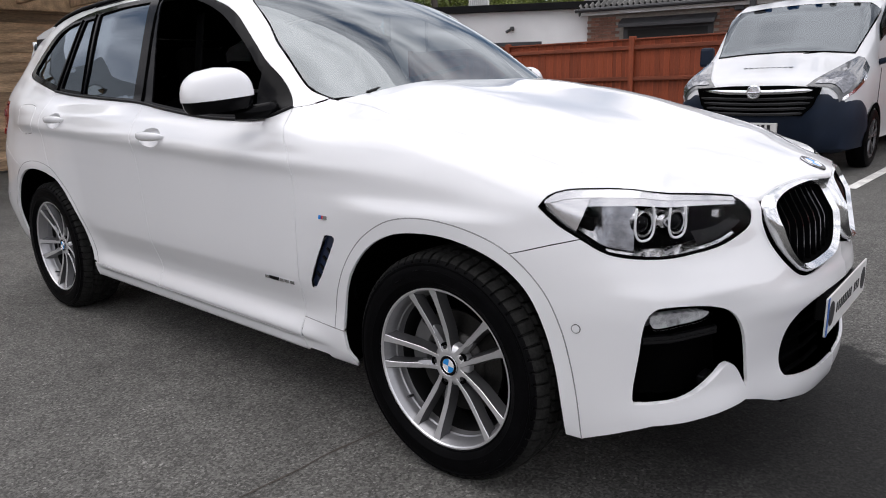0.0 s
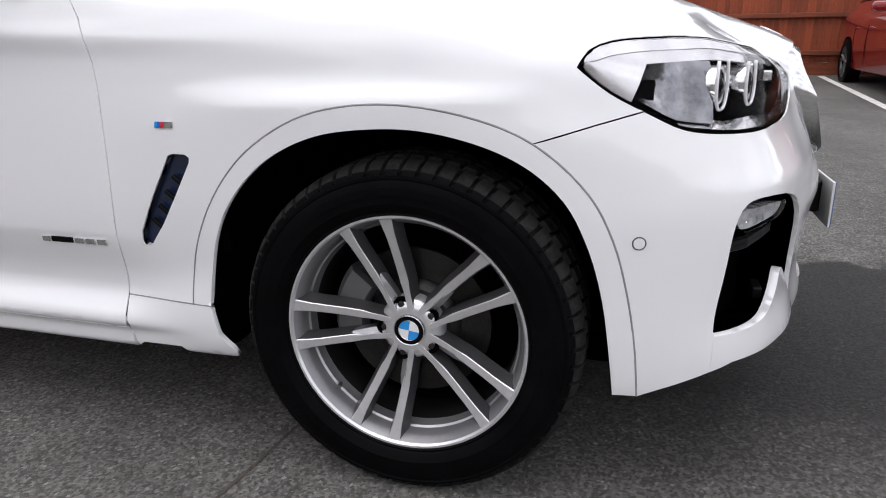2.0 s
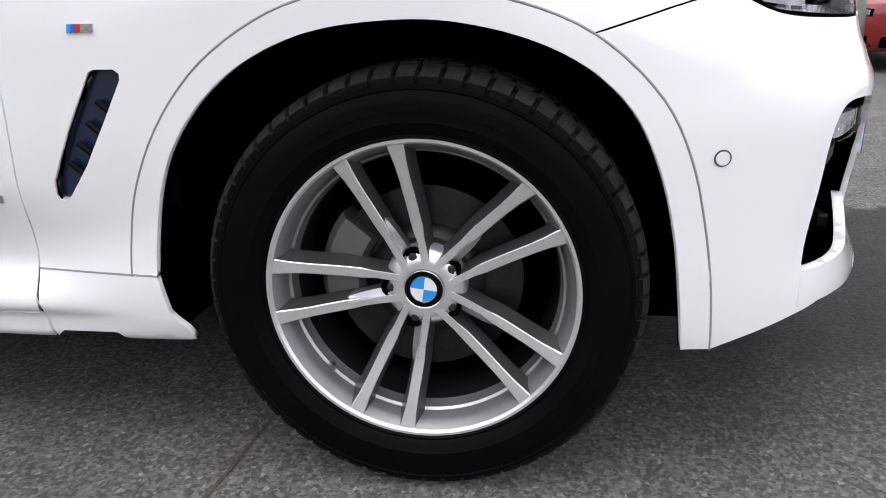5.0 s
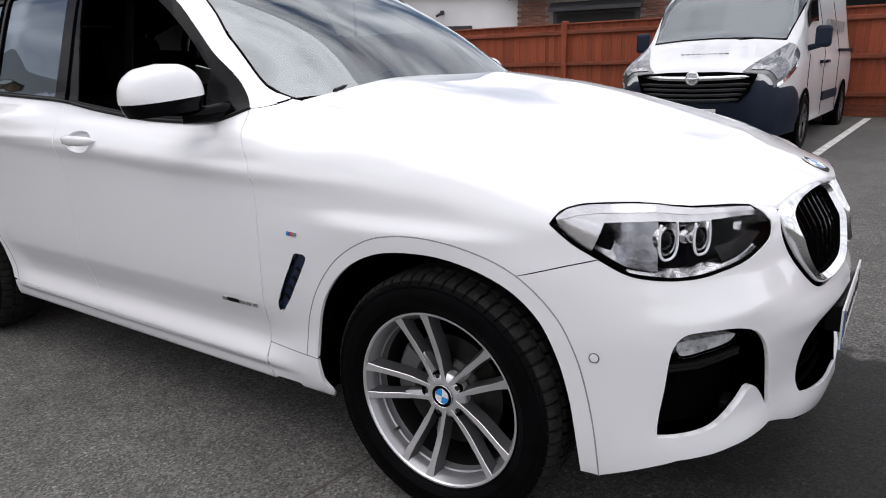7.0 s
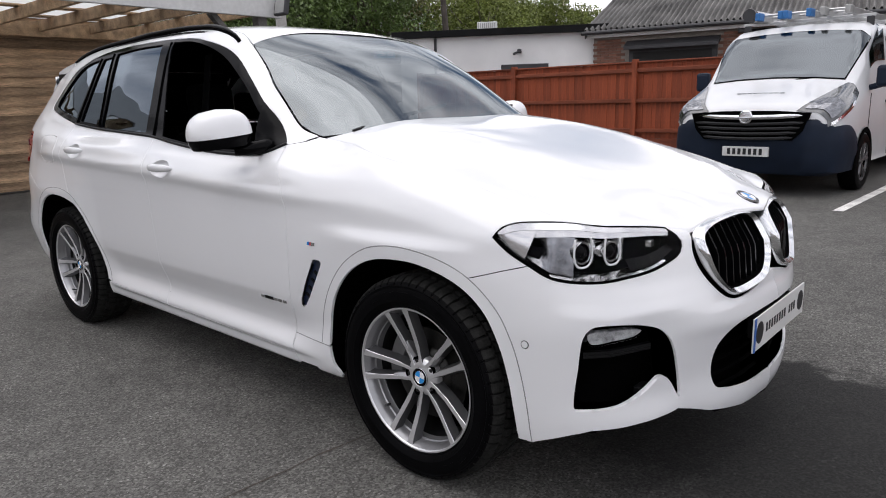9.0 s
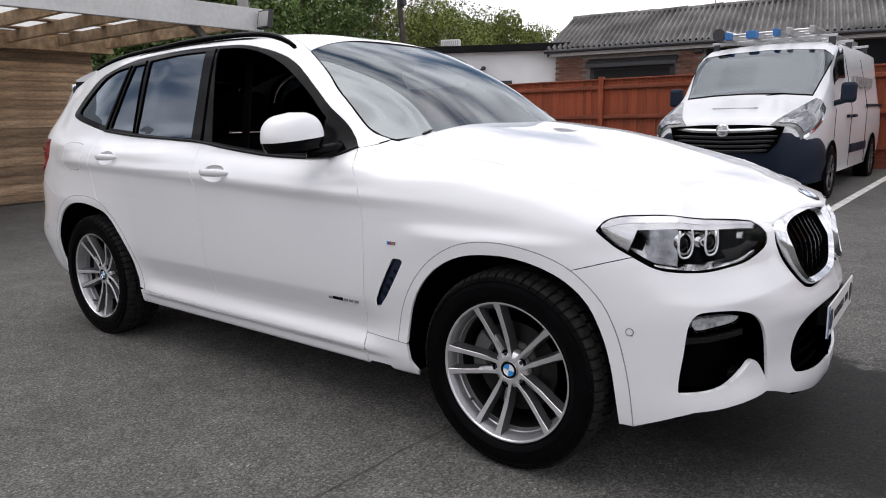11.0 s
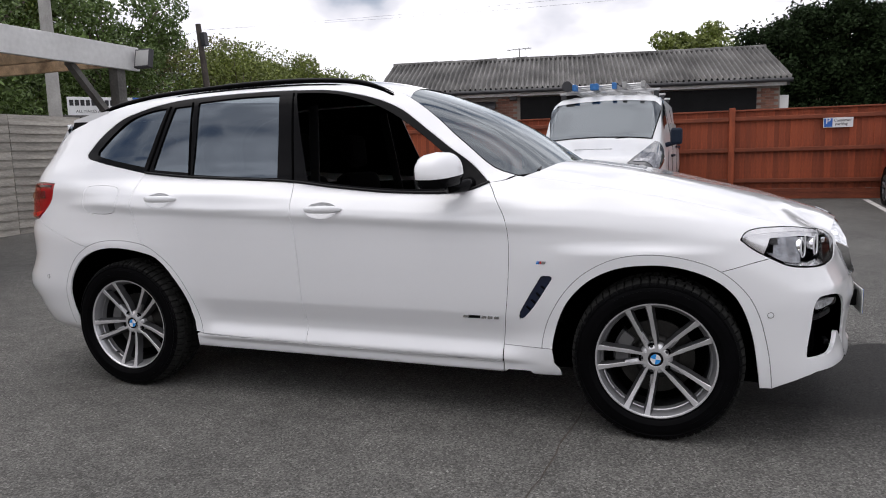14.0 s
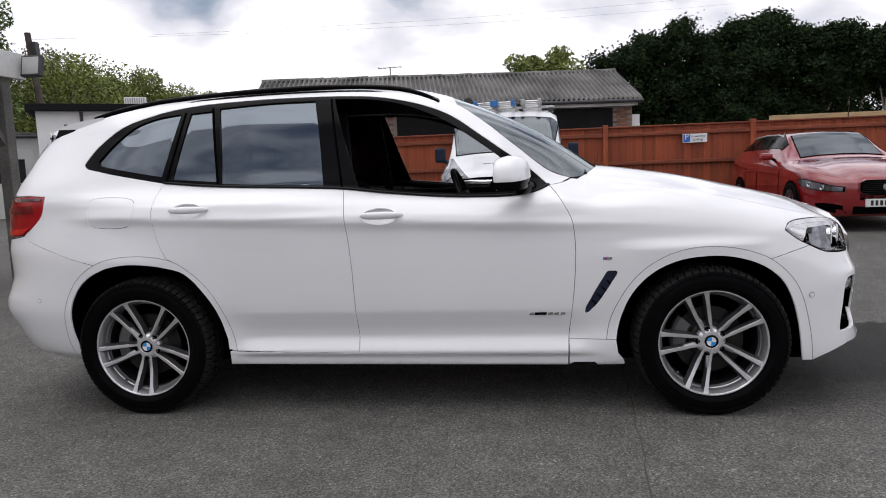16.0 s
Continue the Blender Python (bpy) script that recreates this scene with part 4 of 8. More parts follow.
SECTIONS = [
    (U_REAR, [(0.15, 0.30), (0.25, 0.20), (0.34, 0.11), (0.45, 0.045), (0.56, 0.0), (0.60, 0.004), (0.66, 0.03), (0.74, 0.055), (0.88, 0.06), (0.95, 0.07), (1.12, 0.13), (1.30, 0.25), (1.45, 0.36), (1.55, 0.43), (1.65, 0.50)]),
    (ur(0.72), [(0.15, 0.30), (0.25, 0.20), (0.34, 0.10), (0.45, 0.045), (0.56, 0.0), (0.60, 0.004), (0.66, 0.028), (0.74, 0.050), (0.87, 0.048), (0.95, 0.062), (1.05, 0.070), (1.12, 0.085), (1.20, 0.12), (1.30, 0.19), (1.45, 0.29), (1.55, 0.36), (1.65, 0.44)]),
    (ux(-1.95), [(0.15, 0.25), (0.25, 0.13), (0.33, 0.045), (0.45, 0.014), (0.56, 0.0), (0.66, 0.006), (0.76, 0.014), (0.85, 0.022), (0.95, 0.045), (1.05, 0.068), (1.12, 0.078), (1.20, 0.115), (1.33, 0.20), (1.45, 0.275), (1.55, 0.34), (1.62, 0.42), (1.66, 0.50)]),
    (ux(-1.43), [(0.15, 0.16), (0.25, 0.05), (0.33, 0.03), (0.45, 0.018), (0.60, 0.006), (0.80, 0.002), (0.86, 0.012), (0.95, 0.024), (0.985, 0.026), (1.028, 0.0165), (1.034, 0.016), (1.040, 0.0175), (1.075, 0.032), (1.12, 0.058), (1.18, 0.105), (1.30, 0.160), (1.45, 0.235), (1.55, 0.29), (1.60, 0.335), (1.64, 0.42)]),
    (ux(-0.97), SILL_END + DOOR_REST + [(1.05, 0.034), (1.09, 0.066), (1.13, 0.097), (1.25, 0.147), (1.40, 0.208), (1.50, 0.252), (1.58, 0.294), (1.61, 0.322), (1.64, 0.40)]),
    (ux(-0.80), DOOR_MID + [(1.05, 0.034), (1.09, 0.066), (1.13, 0.097), (1.25, 0.145), (1.40, 0.205), (1.50, 0.248), (1.58, 0.288), (1.61, 0.315), (1.64, 0.39)]),
    (ux(-0.1), DOOR_MID + [(1.05, 0.050), (1.08, 0.078), (1.13, 0.100), (1.25, 0.148), (1.40, 0.208), (1.50, 0.252), (1.56, 0.285), (1.60, 0.330), (1.63, 0.40)]),
    (ux(0.2), DOOR_MID + [(1.05, 0.054), (1.08, 0.082), (1.13, 0.102), (1.25, 0.150), (1.38, 0.208), (1.46, 0.262), (1.53, 0.325), (1.58, 0.40), (1.63, 0.48)]),
    (ux(0.45), DOOR_MID + [(1.05, 0.056), (1.07, 0.078), (1.10, 0.104), (1.20, 0.142), (1.27, 0.180), (1.34, 0.235), (1.40, 0.292), (1.46, 0.35), (1.63, 0.52)]),
    (ux(0.72), SILL + [(0.60, 0.0), (0.72, 0.002), (0.84, 0.008), (0.90, 0.013), (0.925, 0.0145), (0.964, 0.0095), (0.970, 0.0092), (0.976, 0.0108), (1.00, 0.021), (1.05, 0.052), (1.08, 0.092), (1.11, 0.136), (1.15, 0.190), (1.22, 0.26), (1.63, 0.60)]),
    (ux(0.95), [(0.15, 0.16), (0.25, 0.05), (0.262, 0.03), (0.36, 0.012), (0.45, 0.020), (0.54, 0.012), (0.62, 0.006), (0.75, 0.005), (0.86, 0.013), (0.90, 0.0165), (0.926, 0.0155), (0.932, 0.0162), (0.95, 0.022), (1.00, 0.045), (1.05, 0.098), (1.085, 0.160), (1.11, 0.23), (1.14, 0.34)]),
    (ux(1.20), [(0.15, 0.16), (0.25, 0.05), (0.36, 0.015), (0.54, 0.010), (0.75, 0.004), (0.805, 0.002), (0.86, 0.024), (0.92, 0.032), (0.98, 0.058), (1.03, 0.094), (1.065, 0.128), (1.085, 0.175), (1.11, 0.27), (1.14, 0.40)]),
    (ux(1.45), [(0.15, 0.16), (0.25, 0.05), (0.36, 0.015), (0.54, 0.010), (0.75, 0.002), (0.815, 0.000), (0.855, 0.022), (0.91, 0.034), (0.96, 0.058), (1.00, 0.092), (1.035, 0.136), (1.06, 0.20), (1.09, 0.34)]),
    (ux(1.72), [(0.15, 0.12), (0.25, 0.03), (0.36, 0.006), (0.50, 0.003), (0.60, 0.002), (0.70, 0.006), (0.755, 0.010), (0.80, 0.018), (0.87, 0.032), (0.91, 0.056), (0.945, 0.090), (0.97, 0.130), (1.00, 0.22), (1.04, 0.36)]),
    (ux(1.90), [(0.15, 0.10), (0.25, 0.015), (0.30, 0.004), (0.40, 0.0), (0.60, 0.0), (0.70, 0.010), (0.76, 0.022), (0.80, 0.030), (0.86, 0.046), (0.90, 0.072), (0.925, 0.100), (0.95, 0.16), (0.98, 0.26), (1.02, 0.40)]),
    (uf(0.83), [(0.15, 0.08), (0.25, 0.02), (0.29, 0.004), (0.35, 0.0), (0.42, 0.004), (0.60, 0.0), (0.66, 0.004), (0.71, 0.020), (0.76, 0.034), (0.80, 0.042), (0.86, 0.062), (0.895, 0.090), (0.92, 0.13), (0.95, 0.24), (1.0, 0.42)]),
    (uf(0.66), [(0.15, 0.10), (0.25, 0.03), (0.29, 0.002), (0.35, -0.008), (0.42, 0.004), (0.60, 0.0), (0.66, 0.0), (0.70, 0.016), (0.75, 0.038), (0.81, 0.050), (0.86, 0.068), (0.885, 0.092), (0.905, 0.13), (0.93, 0.24), (1.0, 0.46)]),
    (uf(0.50), [(0.15, 0.12), (0.22, 0.05), (0.28, 0.01), (0.34, 0.0), (0.42, 0.004), (0.54, -0.006), (0.59, -0.012), (0.63, -0.008), (0.66, 0.0), (0.70, 0.018), (0.75, 0.040), (0.81, 0.056), (0.845, 0.066), (0.865, 0.085), (0.885, 0.13), (0.91, 0.22), (1.0, 0.46)]),
    (uf(0.30), [(0.15, 0.14), (0.20, 0.05), (0.25, 0.005), (0.32, -0.010), (0.42, 0.0), (0.54, -0.012), (0.58, -0.020), (0.62, -0.014), (0.65, 0.0), (0.70, 0.010), (0.80, 0.030), (0.86, 0.042), (0.885, 0.055), (0.905, 0.095), (0.93, 0.20), (1.0, 0.46)]),
    (U_FRONT, [(0.15, 0.14), (0.20, 0.05), (0.24, 0.005), (0.30, -0.010), (0.42, 0.0), (0.54, -0.012), (0.58, -0.020), (0.62, -0.014), (0.65, 0.0), (0.70, 0.008), (0.80, 0.024), (0.86, 0.036), (0.89, 0.05), (0.91, 0.09), (0.93, 0.18), (1.0, 0.46)]),
]
GU, GZ = np.linspace(U_REAR, U_FRONT, 520), np.linspace(0.15, 1.66, 420)


def inset_table():
    lift = lambda x: -0.0434 * np.clip(x, -1.35, 0.75)   # the crease and the belt climb towards the tail
    px = np.interp([s[0] for s in SECTIONS], plan_u, plan_pts[:, 0])
    rows = []
    for (u, sec), x in zip(SECTIONS, px):
        f = pchip([a for a, b in sec], [b for a, b in sec])
        k = lift(x) if -1.2 < x < 0.8 else 0.0
        w = np.clip((GZ - 0.62) / 0.3, 0, 1) * (np.clip((1.16 - GZ) / 0.08, 0, 1) if x < 0.6 else np.clip((1.03 - GZ) / 0.06, 0, 1))
        rows.append(f(GZ - k * w))
    rows = np.array(rows)
    us = np.array([s[0] for s in SECTIONS])
    return np.array([pchip(us, rows[:, j])(GU) for j in range(len(GZ))]).T


INSET = inset_table()
ker = np.array([1, 4, 6, 4, 1.0]) / 16
INSET = np.apply_along_axis(lambda c: np.convolve(np.pad(c, 2, "edge"), ker, "valid"), 1, INSET)
for again in range(3):
    INSET = np.apply_along_axis(lambda c: np.convolve(np.pad(c, 2, "edge"), ker, "valid"), 0, INSET)
tang = np.gradient(plan_pts, axis=0)
tang /= np.linalg.norm(tang, axis=1)[:, None]


def skin(u, z, extra=0.0):
    """Points of the car's outer skin on its right side (y negative); extra: metres further in."""
    u, z = np.atleast_1d(np.asarray(u, float)), np.atleast_1d(np.asarray(z, float))
    a = np.clip((u - GU[0]) / (GU[1] - GU[0]), 0, len(GU) - 1.001)
    b = np.clip((z - GZ[0]) / (GZ[1] - GZ[0]), 0, len(GZ) - 1.001)
    i, j = a.astype(int), b.astype(int)
    fa, fb = a - i, b - j
    d = (INSET[i, j] * (1 - fa) * (1 - fb) + INSET[i + 1, j] * fa * (1 - fb) + INSET[i, j + 1] * (1 - fa) * fb + INSET[i + 1, j + 1] * fa * fb) + extra
    x, y = np.interp(u, plan_u, plan_pts[:, 0]), np.interp(u, plan_u, plan_pts[:, 1])
    tx, ty = np.interp(u, plan_u, tang[:, 0]), np.interp(u, plan_u, tang[:, 1])
    return np.stack([x + ty * d, -(y - tx * d), z], -1)


def skin_normal(u, z, e=0.0045):
    pu = skin(np.asarray(u) + e, z) - skin(np.asarray(u) - e, z)
    pz = skin(u, np.asarray(z) + e) - skin(u, np.asarray(z) - e)
    n = np.cross(pu, pz)
    return n / np.maximum(np.linalg.norm(n, axis=-1)[..., None], 1e-9)


def spot(x, z, extra=0.0):
    return Vector(skin(ux(x), z, extra)[0])


def inside(pts, loop):
    """Which points lie inside a closed outline."""
    x, y = pts[:, 0], pts[:, 1]
    hit = np.zeros(len(pts), bool)
    n = len(loop)
    for i in range(n):
        (x1, y1), (x2, y2) = loop[i], loop[(i + 1) % n]
        if y1 != y2:
            hit ^= ((y1 > y) != (y2 > y)) & (x < (x2 - x1) * (y - y1) / (y2 - y1) + x1)
    return hit


def shrink(loop, g):
    p = np.array(loop)
    area = 0.5 * np.sum(p[:, 0] * np.roll(p[:, 1], -1) - np.roll(p[:, 0], -1) * p[:, 1])
    t = np.roll(p, -1, 0) - np.roll(p, 1, 0)
    t /= np.maximum(np.linalg.norm(t, axis=1)[:, None], 1e-9)
    n = np.stack([-t[:, 1], t[:, 0]], 1) * (1 if area > 0 else -1)
    return p + g * n


def dense(loop, step=0.022):
    out = []
    n = len(loop)
    for i in range(n):
        a, b = np.array(loop[i]), np.array(loop[(i + 1) % n])
        k = max(1, int(math.ceil(np.linalg.norm(b - a) / step)))
        out += [a + (b - a) * j / k for j in range(k)]
    return out


def skin_panel(name, loop, parent, material, side=-1, holes=(), gap=0.0014, edge=0.016, extra=0.0, du=0.03, dz=0.0085, label="", bulge=0.0):
    """A sheet cut from the skin by an outline in (way, height), with its edges turned in. side +1: the car's left."""
    from mathutils.geometry import delaunay_2d_cdt
    loops = [shrink(dense(loop), gap)] + [shrink(dense(h), -gap) for h in holes]
    allp, edges = [], []
    for lp in loops:
        k = len(allp)
        allp += [tuple(p) for p in lp]
        edges += [(k + i, k + (i + 1) % len(lp)) for i in range(len(lp))]
    rim = np.array(allp)
    lo, hi = rim.min(0), rim.max(0)
    g = np.array([(a, b) for a in np.arange(lo[0] + du / 2, hi[0], du) for b in np.arange(lo[1] + dz / 2, hi[1], dz)])
    if len(g):
        ok = inside(g, loops[0])
        for h in loops[1:]:
            ok &= ~inside(g, h)
        g = g[ok]
        if len(g):
            far = np.min(np.hypot((g[:, None, 0] - rim[None, :, 0]) / 1.0, g[:, None, 1] - rim[None, :, 1]), axis=1) > 0.45 * dz
            g = g[far]
    pts = [Vector(p) for p in allp] + [Vector(p) for p in g]
    vs, es, fs, *_ = delaunay_2d_cdt(pts, edges, [], 0, 1e-6)
    q = np.array([tuple(v) for v in vs])
    c = np.array([q[list(f)].mean(0) for f in fs])
    ok = inside(c, loops[0])
    for h in loops[1:]:
        ok &= ~inside(c, h)
    faces = [tuple(f) for f, k in zip(fs, ok) if k]
    pos, nor = skin(q[:, 0], q[:, 1], extra(q[:, 0], q[:, 1]) if callable(extra) else extra), skin_normal(q[:, 0], q[:, 1])
    if bulge:
        dist = np.min(np.hypot(q[:, None, 0] - rim[None, :, 0], q[:, None, 1] - rim[None, :, 1]), axis=1)
        pos = pos + nor * (bulge * (1 - np.exp(-dist / 0.012)))[:, None]
    verts, normals = [tuple(p) for p in pos], [tuple(n) for n in nor]
    count = {}
    for f in faces:
        for i in range(3):
            count[(f[i], f[(i + 1) % 3])] = 1
    bound = [e for e in count if (e[1], e[0]) not in count]
    new_id = {}
    cen = pos.mean(0)
    for a, b in bound:
        for k in (a, b):
            if k not in new_id:
                new_id[k] = (len(verts), len(verts) + 1)
                nn = nor[k] * 0.55
                verts += [tuple(pos[k]), tuple(pos[k] - nor[k] * edge)]
                normals += [None, None]
        ea = pos[b] - pos[a]
        out = np.cross(ea, nor[a])
        out /= max(np.linalg.norm(out), 1e-9)
        for k in (a, b):
            normals[new_id[k][0]] = tuple(out * 0.8 + nor[k] * 0.6)
            normals[new_id[k][1]] = tuple(out)
        faces.append((b, a, new_id[a][0], new_id[b][0]))
        faces.append((new_id[b][0], new_id[a][0], new_id[a][1], new_id[b][1]))
    faces = [f for f in faces if len(set(f)) == len(f)]
    if side > 0:
        verts = [(x, -y, z) for x, y, z in verts]
        normals = [(n[0], -n[1], n[2]) for n in normals]
        faces = [f[::-1] for f in faces]
    me = bpy.data.meshes.new(name)
    me.from_pydata(verts, [], faces)
    me.materials.append(material)
    me.polygons.foreach_set("use_smooth", [True] * len(me.polygons))
    me.normals_split_custom_set_from_vertices([Vector(n).normalized() for n in normals])
    ob = new(name, me)
    ob.parent = parent
    if label:
        ob["label"] = label
    return ob


def on_side(*pts):
    return [(ux(x), z) for x, z in pts]


# the outlines that the panels share, as (x, z) down the right side
B_SEAM = [(-0.318, 1.135), (-0.306, 1.06), (-0.296, 0.95), (-0.286, 0.86), (-0.277, 0.74), (-0.273, 0.62), (-0.270, 0.50), (-0.266, 0.405), (-0.265, 0.365), (-0.264, 0.326)]
A_SEAM = [(0.700, 1.113), (0.735, 1.070), (0.772, 1.01), (0.800, 0.95), (0.812, 0.87), (0.814, 0.79), (0.806, 0.64), (0.790, 0.496), (0.779, 0.405), (0.775, 0.314)]
BELT = [(0.700, 1.113), (0.62, 1.082), (0.50, 1.070), (0.40, 1.070), (0.24, 1.076), (0.09, 1.088), (-0.12, 1.110), (-0.318, 1.135), (-0.56, 1.150), (-0.82, 1.163), (-1.05, 1.178), (-1.285, 1.203)]
C_SEAM = [(-1.285, 1.203), (-1.310, 1.13), (-1.318, 1.05), (-1.312, 0.98), (-1.290, 0.90), (-1.252, 0.824)]
ARCH_R = [(-0.922, 0.338), (-0.937, 0.42), (-0.967, 0.515), (-1.005, 0.60), (-1.045, 0.663), (-1.112, 0.735), (-1.213, 0.803), (-1.34, 0.832), (-1.476, 0.836), (-1.58, 0.823), (-1.66, 0.796), (-1.756, 0.734), (-1.824, 0.645), (-1.860, 0.55), (-1.872, 0.45), (-1.866, 0.36), (-1.848, 0.276)]
ARCH_R_IN = [(-0.962, 0.30), (-0.970, 0.40), (-1.000, 0.515), (-1.040, 0.60), (-1.158, 0.738), (-1.27, 0.774), (-1.40, 0.792), (-1.52, 0.790), (-1.62, 0.768), (-1.72, 0.716), (-1.793, 0.635), (-1.826, 0.545), (-1.833, 0.45), (-1.822, 0.37), (-1.800, 0.285)]
ARCH_F = [(0.955, 0.384), (0.960, 0.43), (0.977, 0.496), (1.005, 0.56), (1.046, 0.629), (1.095, 0.688), (1.155, 0.738), (1.27, 0.795), (1.416, 0.815), (1.561, 0.797), (1.685, 0.749), (1.782, 0.662), (1.826, 0.58), (1.853, 0.488), (1.872, 0.39), (1.886, 0.270)]
ARCH_F_IN = [(1.000, 0.256), (1.000, 0.38), (1.009, 0.442), (1.035, 0.53), (1.071, 0.602), (1.127, 0.668), (1.197, 0.719), (1.29, 0.756), (1.393, 0.770), (1.49, 0.768), (1.600, 0.742), (1.68, 0.703), (1.742, 0.645), (1.785, 0.56), (1.813, 0.46), (1.829, 0.36), (1.841, 0.270)]
GLASS_TOP = [(0.700, 1.113), (0.60, 1.203), (0.507, 1.270), (0.37, 1.366), (0.229, 1.464), (0.10, 1.521), (-0.056, 1.564), (-0.20, 1.588), (-0.345, 1.598), (-0.47, 1.603), (-0.75, 1.606), (-1.03, 1.600), (-1.20, 1.588), (-1.40, 1.555), (-1.58, 1.503), (-1.715, 1.410), (-1.776, 1.335)]
GLASS_TAIL = [(-1.776, 1.335), (-1.782, 1.318), (-1.765, 1.303), (-1.68, 1.282), (-1.55, 1.254), (-1.40, 1.225), (-1.285, 1.203)]
ROOF_EDGE = [(0.812, 1.132), (0.70, 1.178), (0.55, 1.296), (0.40, 1.418), (0.249, 1.522), (0.12, 1.580), (0.0, 1.607), (-0.15, 1.624), (-0.40, 1.638), (-0.80, 1.642), (-1.15, 1.632), (-1.45, 1.610), (-1.70, 1.578), (-1.88, 1.545)]
HOOD_SEAM = [(0.842, 1.126), (0.90, 1.115), (1.00, 1.104), (1.15, 1.088), (1.30, 1.066), (1.45, 1.040), (1.60, 1.006), (1.75, 0.972), (1.86, 0.946), (1.972, 0.9195)]
TAIL_LAMP = [(-1.985, 1.158), (-1.99, 1.10), (-2.005, 1.055), (-2.06, 1.00), (-2.13, 0.955), (-2.25, 0.938)]


def wave_u(pts, step=0.02):
    return [(ux(x), z) for x, z in spline(pts, step)]


HL_TOP_U = [(ux(1.756), 0.873), (ux(1.776), 0.900), (ux(1.815), 0.914), (ux(1.90), 0.9195), (ux(1.972), 0.919), (uf(0.78), 0.906), (uf(0.695), 0.8985), (uf(0.60), 0.888), (uf(0.512), 0.876)]
HL_LOW_U = [(uf(0.512), 0.876), (uf(0.490), 0.840), (uf(0.500), 0.808), (uf(0.56), 0.786), (uf(0.635), 0.771), (uf(0.73), 0.764), (uf(0.83), 0.760), (ux(1.94), 0.769), (ux(1.868), 0.801), (ux(1.81), 0.832), (ux(1.756), 0.873)]
HEADLAMP = spline(HL_TOP_U, 0.02)[:-1] + spline(HL_LOW_U, 0.02)[:-1]
HOOD_LIP_U = [(ux(1.972), 0.9200), (uf(0.78), 0.9075), (uf(0.695), 0.9005), (uf(0.60), 0.8905), (uf(0.512), 0.879), (uf(0.465), 0.870), (uf(0.435), 0.868), (uf(0.40), 0.876), (uf(0.34), 0.891), (uf(0.24), 0.899), (uf(0.14), 0.899), (uf(0.06), 0.894), (U_FRONT, 0.890)]
GRILLE_U = spline([(uf(0.425), 0.852), (uf(0.435), 0.80), (uf(0.408), 0.735), (uf(0.361), 0.685), (uf(0.311), 0.657), (uf(0.20), 0.660), (uf(0.09), 0.684), (uf(0.05), 0.735), (uf(0.045), 0.82), (uf(0.06), 0.876), (uf(0.14), 0.895), (uf(0.28), 0.893), (uf(0.38), 0.876)], 0.015, True)
FOG_U = spline([(uf(0.850), 0.615), (uf(0.838), 0.640), (uf(0.80), 0.647), (uf(0.70), 0.634), (uf(0.63), 0.606), (uf(0.590), 0.56), (uf(0.562), 0.49), (uf(0.545), 0.42), (uf(0.545), 0.385), (uf(0.60), 0.372), (uf(0.70), 0.380), (uf(0.80), 0.388), (uf(0.860), 0.396), (uf(0.862), 0.42), (uf(0.857), 0.52)], 0.015, True)


F_CUP, R_CUP = (-0.123, 0.998, 0.086, 0.038), (-1.125, 1.058, 0.082, 0.037)
VENT_U = on_side((0.957, 0.7095), (0.965, 0.7135), (0.996, 0.7135), (1.004, 0.708), (1.003, 0.700), (0.960, 0.632), (0.920, 0.572), (0.880, 0.523), (0.868, 0.5145), (0.860, 0.5165), (0.857, 0.525), (0.861, 0.547), (0.905, 0.625))
FLAP_U = [tuple(p) for p in spline(on_side((-1.672, 1.134), (-1.450, 1.130), (-1.421, 1.108), (-1.438, 1.005), (-1.468, 0.988), (-1.650, 0.993), (-1.682, 1.015), (-1.690, 1.114)), 0.012, True)]


def oval(x, z, a, b):
    return [(ux(x + a * math.cos(k * math.pi / 14)), z + b * math.sin(k * math.pi / 14)) for k in range(28)]


